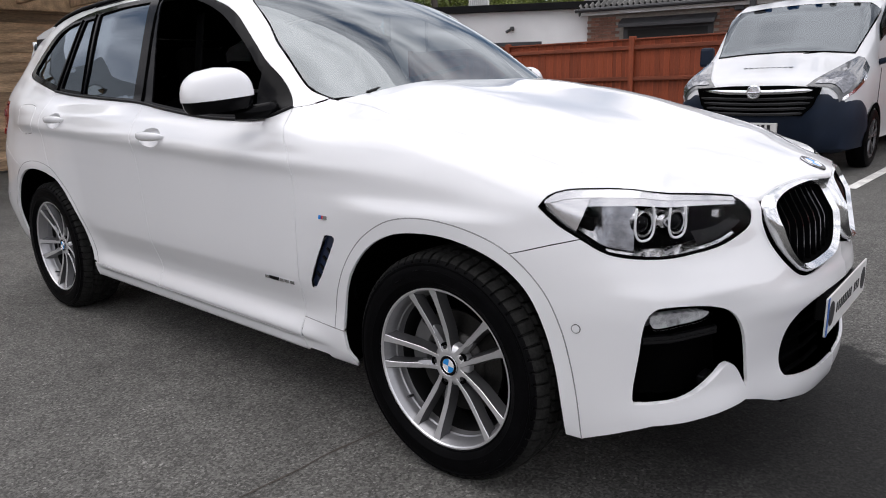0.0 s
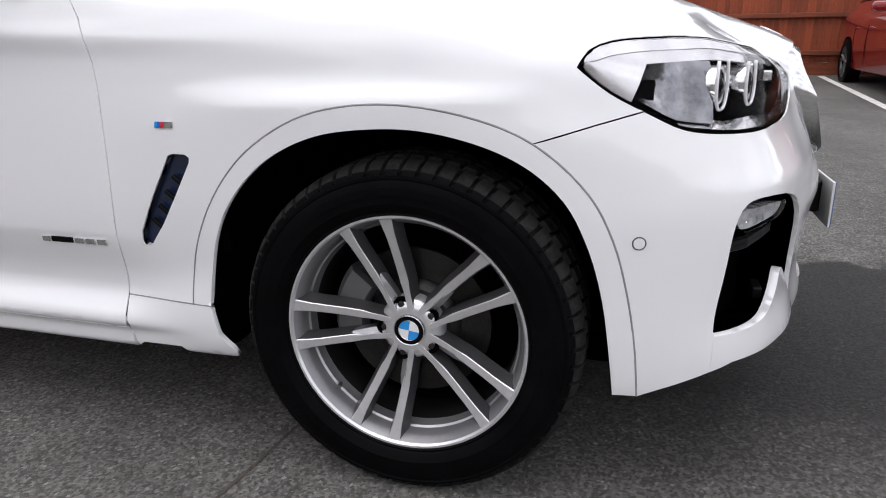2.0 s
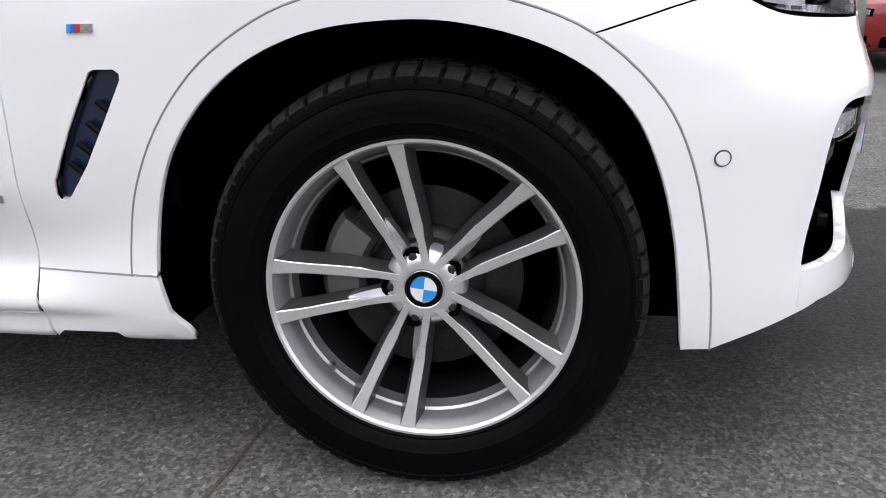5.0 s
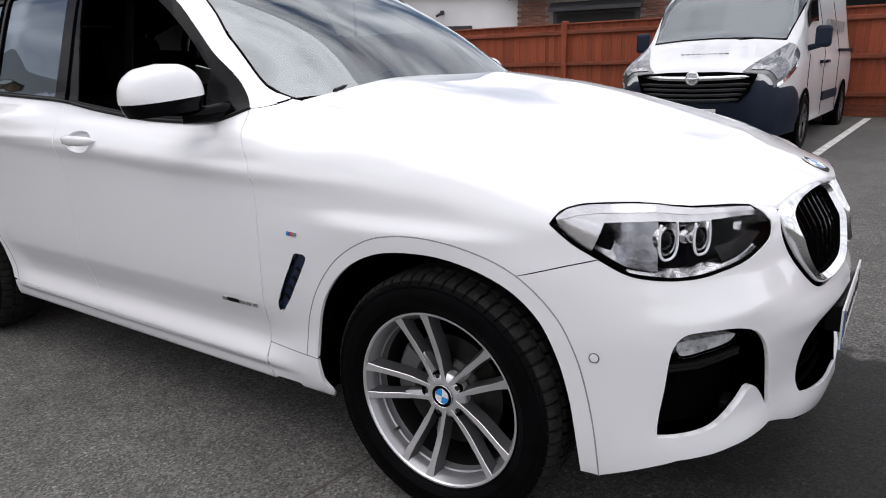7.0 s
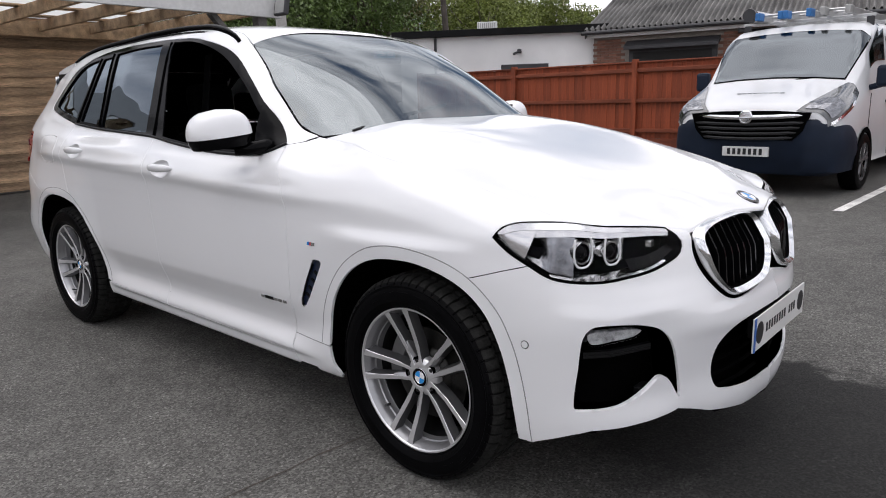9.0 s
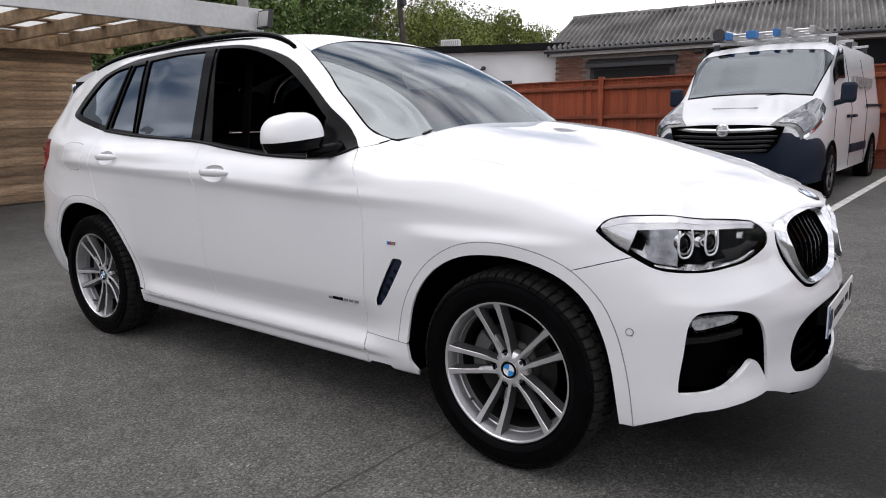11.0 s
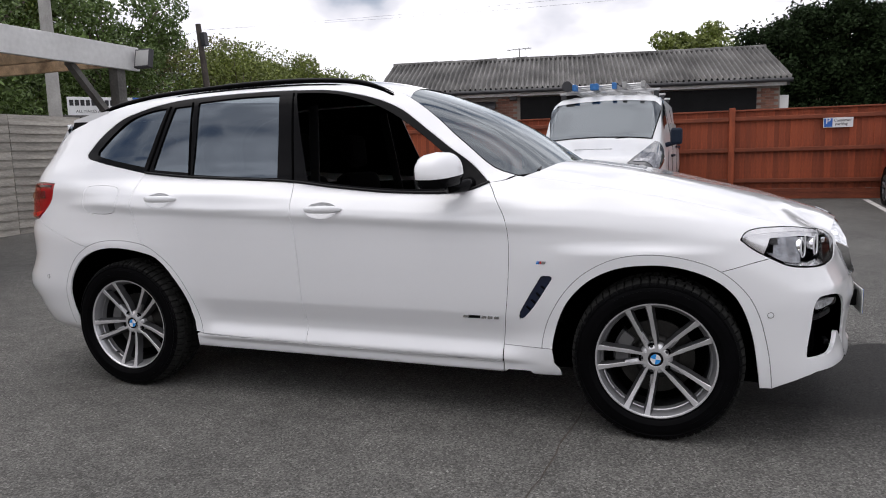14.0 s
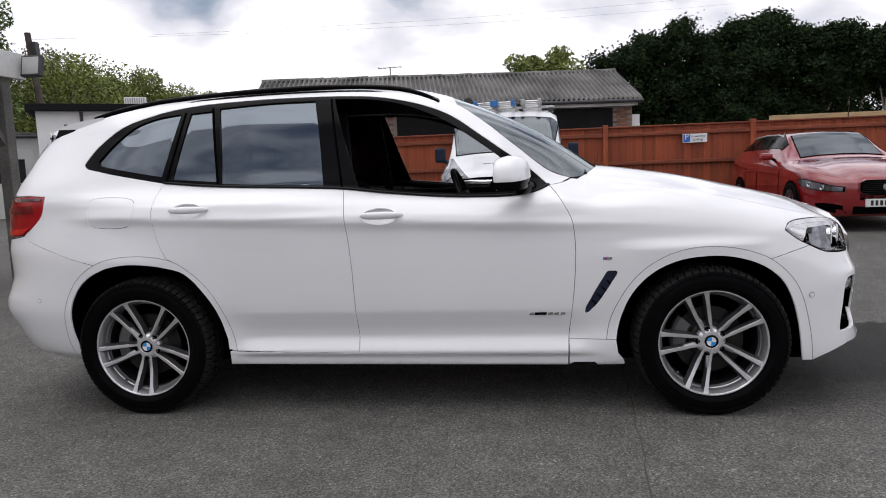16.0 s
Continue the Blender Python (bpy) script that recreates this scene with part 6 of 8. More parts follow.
    part("end_band", bm_box(2.3242, -0.285, 0.470, 2.3252, -0.266, 0.582), SIGN_BLUE, plate, "blue end band")
    for y in (-0.228, 0.236):
        ring = lambda r, h: [(2.324 + h, y + r * math.cos(a), 0.526 + r * math.sin(a)) for a in [2 * math.pi * k / 24 for k in range(24)]]
        part("plate_disc", bm_loft([ring(0.036, -0.001), ring(0.036, 0.0012), ring(0.002, 0.0014)]), SIGN_BLACK, plate)
    for i in range(12):
        if i != 8:
            part("bar", bm_box(2.3242, -0.163 + 0.0285 * i, 0.512, 2.3256, -0.149 + 0.0285 * i, 0.542), SIGN_BLACK, plate)


def sensor(car, x, z, s):
    p, n = spot(x, z), Vector(skin_normal(ux(x), z)[0])
    p.y *= -s
    n.y *= -s
    m = Matrix.Translation(p + n * 0.0006) @ n.to_track_quat("Z", "Y").to_matrix().to_4x4()
    ring = lambda r, h: [m @ Vector((r * math.cos(a), r * math.sin(a), h)) for a in [2 * math.pi * k / 20 for k in range(20)]]
    ps = part("parking_sensor", bm_loft([ring(0.0125, 0.0), ring(0.012, 0.0012), ring(0.0105, 0.0012)], caps=False), RIM_GREY, car, smooth=False)
    part("sensor_face", bm_loft([ring(0.0104, -0.001), ring(0.0098, 0.0014), ring(0.001, 0.0018)]), PAINT, ps, smooth=True, angle=40)


def nose_point(u, z, extra=0.0):
    """A point on the plain sloping face of the nose."""
    u, z = np.asarray(u, float), np.asarray(z, float)
    d = 0.17 * (z - 0.64) + 0.42 * np.clip(z - 0.79, 0, 1) + extra
    x, y = np.interp(u, plan_u, plan_pts[:, 0]), np.interp(u, plan_u, plan_pts[:, 1])
    tx, ty = np.interp(u, plan_u, tang[:, 0]), np.interp(u, plan_u, tang[:, 1])
    return np.stack([x + ty * d, -(y - tx * d), z], -1)


def kidney(car, s):
    g = shrink(GRILLE_U, 0.0)
    q, q2, q3 = shrink(g, 0.011), shrink(g, 0.022), shrink(g, 0.025)
    back, frame_outer, frame_mid = nose_point(g[:, 0], g[:, 1], 0.03), nose_point(g[:, 0], g[:, 1], -0.008), nose_point(q[:, 0], q[:, 1], -0.020)
    frame_in, frame_deep = nose_point(q2[:, 0], q2[:, 1], -0.004), nose_point(q3[:, 0], q3[:, 1], 0.045)
    fl = lambda r: [(x, y * -s, z) for x, y, z in r]
    bm = bm_loft([fl(back), fl(frame_outer), fl(frame_mid), fl(frame_in)], caps=False)
    k = part("kidney_grille", bm, CHROME, car, "chrome-framed kidney grille with black slats", smooth=True, angle=50)
    part("grille_throat", bm_loft([fl(frame_in), fl(frame_deep)], caps=False), MATT_BLACK, k)
    skin_panel("grille_back", [tuple(p) for p in shrink(g, 0.01)], k, MATT_BLACK, s, extra=0.07, edge=0.002, gap=0.0, du=0.06, dz=0.05)
    ys = np.linspace(0.085, 0.395, 9)
    for y in ys:
        col = q2[np.argsort(np.abs(q2[:, 0] - uf(y)))[:6], 1]
        z0, z1 = col.min() + 0.004, col.max() - 0.004
        if z1 - z0 < 0.05:
            z0, z1 = 0.67, 0.87
        pts = [Vector(nose_point(uf(y), z0 + (z1 - z0) * t / 8, 0.004 + 0.004 * math.cos(math.pi * t / 8) ** 2)) for t in range(9)]
        deep = [Vector(nose_point(uf(y), z0 + (z1 - z0) * t / 8, 0.045)) for t in range(9)]
        side = Vector((0, 0.0055, 0))
        rows = [[(p + side * w)[:] for p in src] for src, w in ((deep, -1), (pts, -0.8), (pts, 0.8), (deep, 1))]
        rows = [[(x, yy * -s, z) for x, yy, z in r] for r in rows]
        part("slat", bm_loft(rows, closed=False), GLOSS_BLACK, k)
    return k


def hood(car):
    """A smooth domed sheet between the wing seams, the lamps and the grille."""
    from mathutils.geometry import delaunay_2d_cdt
    seam, lip = np.array(wave_u(HOOD_SEAM, 0.02)), np.array(spline(HOOD_LIP_U, 0.015)[1:])
    A, B = skin(seam[:, 0], seam[:, 1], 0.001), skin(lip[:, 0], lip[:, 1], 0.001)
    ax, ay, az = A[:, 0], -A[:, 1], A[:, 2]
    x_end, nose = ax[-1], B[-1]
    ky, kz = -0.10, (az[-1] - az[-8]) / (ax[-1] - ax[-8])
    spine = pchip([0.80, 1.0, 1.2, 1.47, 1.8, 2.0, 2.10, 2.16, nose[0]], [1.140, 1.126, 1.099, 1.057, 0.996, 0.958, 0.937, 0.922, nose[2]])

    def dome(x, y):
        x, y = np.asarray(x, float), np.abs(np.asarray(y, float))
        past = np.clip(x - x_end, 0, None)
        ye = np.interp(x, ax, ay) + ky * past
        ze = np.interp(x, ax, az) + kz * past * 1.0
        r = np.clip(1 - y / ye, 0, 1)
        c = spine(x)
        rise = np.where(r < 0.5, np.sin(np.pi / 2 * np.clip(r / 0.5, 0, 1)), 1 - 0.09 * (1 - np.cos(np.pi * (r - 0.5) / 0.5)))
        fade = np.clip(np.minimum((2.30 - x) / 0.40, 1.0), 0, 1)
        fade = fade * fade * (3 - 2 * fade)
        crease = 0.0012 * np.exp(-((r - 0.40) / 0.10) ** 2)
        return ze + (c - ze) * np.sin(r * np.pi / 2) + fade * (0.034 * rise + crease)

    miss = B[:, 2] - dome(B[:, 0], B[:, 1])

    def height(x, y):
        x, y = np.atleast_1d(x), -np.abs(np.atleast_1d(y))
        d = np.hypot(x[:, None] - B[None, :, 0], y[:, None] - B[None, :, 1])
        w = 1 / (d * d + 0.004 ** 2) ** 2
        near = np.exp(-(d.min(1) / 0.15) ** 2)
        return dome(x, y) + near * (w * miss).sum(1) / w.sum(1)

    rear = [(1.0 - (1.0 - ax[0]) * (k / 14) ** 2.8, -ay[0] * k / 14) for k in range(14)]
    half = rear + [(p[0], p[1]) for p in A] + [(p[0], p[1]) for p in B]
    outline = half + [(x, -y) for x, y in half[1:-1][::-1]]
    rim = np.array(outline)
    gx, gy = np.meshgrid(np.arange(0.86, 2.27, 0.022), np.arange(-0.84, 0.841, 0.024))
    g = np.stack([gx.ravel(), gy.ravel()], 1)
    g = g[inside(g, outline)]
    g = g[np.min(np.hypot(g[:, None, 0] - rim[None, :, 0], g[:, None, 1] - rim[None, :, 1]), axis=1) > 0.010]
    vs, es, fs, *_ = delaunay_2d_cdt([Vector(p) for p in outline] + [Vector(p) for p in g], [(i, (i + 1) % len(outline)) for i in range(len(outline))], [], 0, 1e-6)
    q = np.array([tuple(v) for v in vs])
    keep = inside(np.array([q[list(f)].mean(0) for f in fs]), outline)
    faces = [tuple(f) for f, k in zip(fs, keep) if k]
    z, e = height(q[:, 0], q[:, 1]), 0.012
    zx = (height(q[:, 0] + e, q[:, 1]) - height(q[:, 0] - e, q[:, 1])) / (2 * e)
    zy = (height(q[:, 0], q[:, 1] + e) - height(q[:, 0], q[:, 1] - e)) / (2 * e)
    nor = np.stack([-zx, -zy, np.ones(len(q))], 1)
    verts, normals = [(x, y, h) for (x, y), h in zip(q, z)], [tuple(n) for n in nor]
    count = {(f[i], f[(i + 1) % 3]) for f in faces for i in range(3)}
    drop = {}
    for a, b in [k for k in count if (k[1], k[0]) not in count]:
        out = Vector((q[b][1] - q[a][1], q[a][0] - q[b][0], 0)).normalized()
        for k in (a, b):
            if k not in drop:
                drop[k] = len(verts)
                p = Vector(verts[k])
                verts.append(tuple(p + out * 0.001 - Vector((0, 0, 0.014))))
                normals.append(tuple(out))
        faces.append((b, a, drop[a], drop[b]))
    me = bpy.data.meshes.new("hood")
    me.from_pydata(verts, [], faces)
    me.materials.append(PAINT)
    me.polygons.foreach_set("use_smooth", [True] * len(me.polygons))
    me.normals_split_custom_set_from_vertices([Vector(n).normalized() for n in normals])
    ob = new("hood", me)
    ob.parent, ob["label"] = car, "smooth white bonnet"
    return height


def hood_and_roof(car):
    bonnet_height = hood(car)
    # windscreen
    side = wave_u(ROOF_EDGE[:5], 0.05)
    su, sz = np.array([p[0] for p in side]), np.array([p[1] for p in side])
    S = skin(su, sz, 0.008)
    rows, m = [], 24
    for i in range(len(S)):  # from the cowl up
        t = i / (len(S) - 1)
        c = Vector((1.035 - 0.855 * t, 0, 1.120 + 0.468 * t + 0.040 * math.sin(math.pi * t)))
        e = Vector(S[i])
        row = []
        for k in range(-m, m + 1):
            w = abs(k / m) ** 3.3
            row.append((c.x + (e.x - c.x) * w, e.y * (-k / m), c.z + (e.z - c.z) * w))
        rows.append(row)
    ws = part("windscreen", orient(bm_loft(rows, closed=False), (1, 0, 1)), GLASS_SCREEN, car, "clear windscreen reflecting clouds", smooth=True)
    ws.visible_shadow = False
    # black printed border just inside the glass
    rim = [[(x - 0.004, y * 0.995, z - 0.006) for x, y, z in r] for r in rows]
    bm = bm_loft([[r[k] for r in rim] for k in (0, 1, 2)], closed=False)
    bm_loft([[r[-1 - k] for r in rim] for k in (0, 1, 2)], closed=False, bm=bm)
    bm_loft(rim[:2], closed=False, bm=bm)
    part("screen_border", bm, SATIN_BLACK, ws, "black printed edge band")
    # roof
    top = wave_u(ROOF_EDGE[4:], 0.06)
    R = skin(np.array([p[0] for p in top]), np.array([p[1] for p in top]), 0.006)
    crown = pchip([-2.04, -1.85, -1.6, -1.2, -0.8, -0.4, -0.1, 0.05, 0.19], [1.548, 1.582, 1.618, 1.652, 1.666, 1.664, 1.648, 1.626, 1.590])
    rows = []
    for i in range(len(R)):
        t = i / (len(R) - 1)
        cx = 0.182 - 2.187 * t
        c, e = Vector((cx, 0, float(crown(cx)))), Vector(R[i])
        row = [(e.x, e.y + 0.004, e.z - 0.02)]
        for k in range(-m, m + 1):
            w = abs(k / m) ** 2.6
            row.append((c.x + (e.x - c.x) * abs(k / m) ** 2.2, e.y * (-k / m), c.z + (e.z - c.z) * w))
        row.append((e.x, -e.y - 0.004, e.z - 0.02))
        rows.append(row)
    part("roof", orient(bm_loft(rows, closed=False), (0, 0, 1)), PAINT, car, "white roof panel", smooth=True, angle=60)
    part("headliner", bm_loft([[(x, y * 0.97, z - 0.05) for x, y, z in r[1:-1]] for r in rows[1:]], closed=False), TRIM_CLOTH, car, smooth=True)
    # tailgate, rear screen and spoiler
    for s in (-1, 1):
        skin_panel("tailgate", [(U_REAR, 0.80), (ur(0.4), 0.82), (ur(0.58), 0.92), (ur(0.53), 1.0), (ur(0.55), 1.12), (ur(0.66), 1.165), (ur(0.65), 1.20), (U_REAR, 1.20)], car, PAINT, s, du=0.05, dz=0.05)
        skin_panel("rear_screen", [(U_REAR, 1.205), (ur(0.64), 1.205), (ur(0.63), 1.28), (ur(0.65), 1.40), (ur(0.70), 1.50), (U_REAR, 1.51)], car, GLASS_DARK, s, du=0.06, dz=0.05)
    sec = lambda y, k: [(-1.80 - 0.06 * k, y, 1.575 - 0.02 * k), (-1.95 - 0.08 * k, y, 1.560 - 0.02 * k), (-2.10 - 0.03 * k, y, 1.532 - 0.012 * k), (-2.105 - 0.03 * k, y, 1.518 - 0.012 * k), (-1.92 - 0.05 * k, y, 1.515 - 0.02 * k), (-1.80 - 0.05 * k, y, 1.52 - 0.02 * k)]
    rings = [[(x + 0.10 * (abs(y) / 0.6) ** 3, yy, z + 0.024 - 0.012 * (abs(y) / 0.6) ** 2) for x, yy, z in sec(y, 0.6)] for y in [-0.615 + 1.23 * k / 20 for k in range(21)]]
    part("roof_spoiler", bm_loft(rings), PAINT, car, "white roof spoiler", smooth=True, angle=40)
    for s in (-1, 1):
        part("spoiler_fin", bm_prism([(-1.90, 1.52), (-2.005, 1.522), (-2.075, 1.405), (-1.955, 1.48)], 0.014, "y", s * 0.612 - 0.007), SATIN_BLACK, car, "gloss black side fin")
    # rails
    for s in (-1, 1):
        pts = []
        for x, z in spline([(0.16, 1.548), (0.10, 1.575), (0.0, 1.608), (-0.10, 1.628), (-0.40, 1.652), (-0.80, 1.656), (-1.15, 1.646), (-1.45, 1.624), (-1.70, 1.594), (-1.80, 1.572)], 0.06):
            p = skin(ux(x), min(z - 0.014, 1.636), 0.012)[0]
            pts.append((x, p[1] * -s, z + 0.004))
        part("roof_rail", bm_tube(pts, [0.002, 0.004, 0.006] + [0.0088] * (len(pts) - 6) + [0.006, 0.004, 0.002], segments=10), SATIN_BLACK, car, "black roof rail", smooth=True)
        strip = [(x, y + 0.003 * s, z - 0.013) for x, y, z in pts]
        part("rail_base", bm_tube(strip, 0.009, segments=6), MATT_BLACK, car)
    return bonnet_height


def wipers(car):
    for y0, y1 in ((-0.62, 0.0), (0.02, 0.60)):
        pts = [(0.955 - 0.02 * k - 0.16 * ((y0 + (y1 - y0) * k / 6)) ** 2, y0 + (y1 - y0) * k / 6, 1.135 + 0.012 * k) for k in range(7)]
        part("wiper", bm_tube(pts, 0.008, segments=6), SATIN_BLACK, car)
    bm = bm_loft([[(0.86 + 0.14 * (1 - (y / 0.74) ** 2) + dx, y, z) for y in [-0.74 + 1.48 * k / 20 for k in range(21)]] for dx, z in ((0.03, 1.085), (0.0, 1.10), (-0.06, 1.105))], closed=False)
    part("cowl", bm, SATIN_BLACK, car)


# ---- fittings along the sides ----
def fittings(car):
    for s in (-1, 1):
        fl = lambda p: Vector((p[0], p[1] * -s, p[2]))
        for (cx, cz, a, b) in (F_CUP, R_CUP):
            rings = []
            for q, ex in ((1.04, 0.001), (0.95, 0.010), (0.75, 0.024), (0.3, 0.030)):
                rings.append([fl(spot(cx + a * q * math.cos(t), cz + b * q * math.sin(t), ex)) for t in [2 * math.pi * k / 28 for k in range(28)]])
            cup = part("handle_cup", bm_loft(rings, caps=False), PAINT, car, smooth=True)
            f = cup.data
            rings = []
            for k in range(15):
                t = -1 + 2 * k / 14
                x = cx + 0.012 + 0.108 * t
                z = cz + 0.006
                w = math.sqrt(max(0.0, 1 - abs(t) ** 3.2))
                out = 0.022 * (1 - abs(t) ** 4) + 0.002
                p = fl(spot(x, z, -out))
                rings.append([p + Vector((0, (0.011 * w + 0.001) * math.cos(g) , (0.0175 * w + 0.001) * math.sin(g))) for g in [2 * math.pi * j / 14 for j in range(14)]])
            part("door_handle", bm_loft(rings), PAINT, car, "white pull handle", smooth=True, angle=60)
        # vent behind the front wheel
        vent = skin_panel("side_vent", VENT_U, car, VENT_BLUE, s, extra=0.014, edge=-0.012, gap=0.0, du=0.03, dz=0.02, label="dark blue-black side vent with fins")
        for t in (0.2, 0.4, 0.6, 0.8):
            a, b = fl(spot(0.868 + 0.112 * t, 0.545 + 0.155 * t, 0.006)), fl(spot(0.892 + 0.112 * t, 0.520 + 0.160 * t, 0.006))
            part("fin", bm_tube([a, b], 0.005, segments=6), GLOSS_BLACK, vent)
        # small badge of coloured bars, and the model badge as bars
        for x0, x1, m in ((0.938, 0.944, ROUNDEL_BLUE), (0.945, 0.951, SIGN_BLUE), (0.952, 0.959, BADGE_RED), (0.960, 0.978, CHROME)):
            skin_panel("badge_bar", on_side((x0, 0.766), (x1, 0.766), (x1 + 0.003, 0.778), (x0 + 0.003, 0.778)), car, m, s, extra=-0.003, edge=0.003, gap=0.0)
        marks = [(0.590, 0.612, CHROME), (0.615, 0.672, GLOSS_BLACK), (0.678, 0.702, CHROME), (0.707, 0.731, CHROME), (0.738, 0.760, CHROME)]
        for x0, x1, m in marks:
            skin_panel("badge_bar", on_side((x0, 0.509), (x1, 0.509), (x1 + 0.003, 0.522), (x0 + 0.003, 0.522)), car, m, s, extra=-0.003, edge=0.003, gap=0.0, du=0.01, dz=0.006)
        door_mirror(car, s)
    skin_panel("fuel_flap", FLAP_U, car, PAINT, -1)


def door_mirror(car, s):
    """White cap over a black lower shell, on a black stalk."""
    c, h = Vector((0.520, -0.972, 1.168)), Vector((0.082, 0.108, 0.092))
    def shell(z0, z1, grow, name, material, parent, label=""):
        rings = []
        n, m = 14, 32
        for i in range(n + 1):
            zz = z0 + (z1 - z0) * i / n
            up = (1 - abs(zz) ** 2.6) ** (1 / 2.6) if abs(zz) < 1 else 0.0
            up = max(up, 0.02)
            ring = []
            for k in range(m):
                a = 2 * math.pi * k / m
                ca, sa = math.cos(a), math.sin(a)
                e = 2 / 2.7
                x = math.copysign(abs(ca) ** e, ca) * up
                y = math.copysign(abs(sa) ** e, sa) * up
                x = max(x, -0.62)
                lean = 0.05 * y - 0.012 * zz
                p = Vector((c.x + h.x * x * grow + lean * 0.6, c.y + h.y * y * grow * (1.0 - 0.10 * max(0, zz)), c.z + h.z * zz + 0.012 * y))
                ring.append((p.x, p.y * -s, p.z))
            rings.append(ring)
        return part(name, bm_loft(rings), material, parent, label, smooth=True, angle=50)
    cap = shell(-0.16, 1.0, 1.0, "mirror_cap", PAINT, car, "white door mirror cap")
    shell(-0.62, -0.18, 0.97, "mirror_shell", GLOSS_BLACK, cap, "black lower mirror shell")
    fl = lambda x, y, z: (x, y * -s, z)
    part("mirror_glass", bm_box(c.x - h.x * 0.64 - 0.004, 0.90, 1.130, c.x - h.x * 0.60, 1.03, 1.215, 0.004) if s > 0 else bm_box(c.x - h.x * 0.64 - 0.004, -1.03, 1.130, c.x - h.x * 0.60, -0.90, 1.215, 0.004), CHROME, cap, "mirror glass")
    pts = [fl(0.545, -0.93, 1.098), fl(0.575, -0.885, 1.100), fl(0.600, -0.835, 1.106), fl(0.612, -0.80, 1.112)]
    part("mirror_stalk", bm_tube(pts, [0.024, 0.027, 0.030, 0.032], segments=12), GLOSS_BLACK, cap, "black mirror stalk", smooth=True)


def emblem(car, m, r, parent, name="roundel"):
    """A dark ring round a disc of two blue and two white quarters."""
    ring = lambda q, h: [m @ Vector((q * math.cos(a), q * math.sin(a), h)) for a in [2 * math.pi * k / 32 for k in range(32)]]
    e = part(name, bm_loft([ring(r, -0.004), ring(r, 0.0), ring(r * 0.96, 0.002), ring(r * 0.66, 0.002)], caps=False), GLOSS_BLACK, parent, "dark-ringed round emblem with quarters", smooth=True, angle=40)
    part("edge_ring", bm_loft([ring(r * 1.0, 0.0), ring(r * 0.985, 0.003), ring(r * 0.945, 0.0022)], caps=False), CHROME, e)
    part("edge_ring", bm_loft([ring(r * 0.69, 0.002), ring(r * 0.67, 0.0032), ring(r * 0.645, 0.002)], caps=False), CHROME, e)
    for q in range(4):
        bm = bmesh.new()
        a0 = math.pi / 2 * q
        vs = [bm.verts.new(m @ Vector((0, 0, 0.0022)))] + [bm.verts.new(m @ Vector((r * 0.66 * math.cos(a0 + math.pi / 2 * k / 8), r * 0.66 * math.sin(a0 + math.pi / 2 * k / 8), 0.0018))) for k in range(9)]
        bm.faces.new(vs)
        part("quarter", bm, ROUNDEL_BLUE if q % 2 else ROUNDEL_WHITE, e)
    return e


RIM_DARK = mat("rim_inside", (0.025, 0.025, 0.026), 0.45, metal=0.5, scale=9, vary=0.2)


# ---- wheels ----
def lathe(prof, n=72, phase=0.0):
    """Turned about the y axis; prof: (out, radius), out towards -y."""
    return [[(r * math.cos(a), -o, r * math.sin(a)) for a in [phase + 2 * math.pi * k / n for k in range(n)]] for o, r in prof]


def tyre_bm():
    prof = [(-0.100, 0.246), (-0.116, 0.275), (-0.121, 0.305), (-0.113, 0.335), (-0.099, 0.352)]
    tread = [(-0.085, 0.3585), (-0.062, 0.3610), (-0.056, 0.354), (-0.046, 0.354), (-0.040, 0.3622), (-0.008, 0.3632), (-0.005, 0.355), (0.005, 0.355), (0.008, 0.3632), (0.040, 0.3622), (0.046, 0.354), (0.056, 0.354), (0.062, 0.3610), (0.085, 0.3585)]
    outer = [(0.099, 0.352), (0.106, 0.345), (0.1125, 0.336), (0.1165, 0.3335), (0.1170, 0.3285), (0.1155, 0.326), (0.1195, 0.315), (0.1215, 0.300), (0.1195, 0.284), (0.1200, 0.281), (0.1165, 0.276), (0.112, 0.266), (0.107, 0.262), (0.108, 0.258), (0.101, 0.252), (0.094, 0.246)]
    blocks, cuts = 62, (0.0, 0.18, 0.21, 0.40, 0.60, 0.80, 0.97)
    rings = []
    for j, (o, r) in enumerate(prof + tread + outer):
        ring = []
        on_tread = len(prof) - 1 <= j <= len(prof) + len(tread) + 1
        skew = abs(o) * 2.2 if abs(o) >= 0.062 else 0.14 + o * 6
        for k in range(blocks):
            for i, f in enumerate(cuts):
                deep = 0.0105 if on_tread and i < 2 and r > 0.342 else 0.0
                a = 2 * math.pi * (k + f + skew * 0.9) / blocks
                x, z = (r - deep) * math.cos(a), (r - deep) * math.sin(a)
                ring.append((x, -o, max(z, -0.3545)))
        rings.append(ring)
    bm = bm_loft(rings, caps=False)
    for f in bm.faces:
        c = f.calc_center_median()
        f.material_index = 1 if math.hypot(c.x, c.z) > 0.341 else 0
    return bm


TYRE_ME = {}


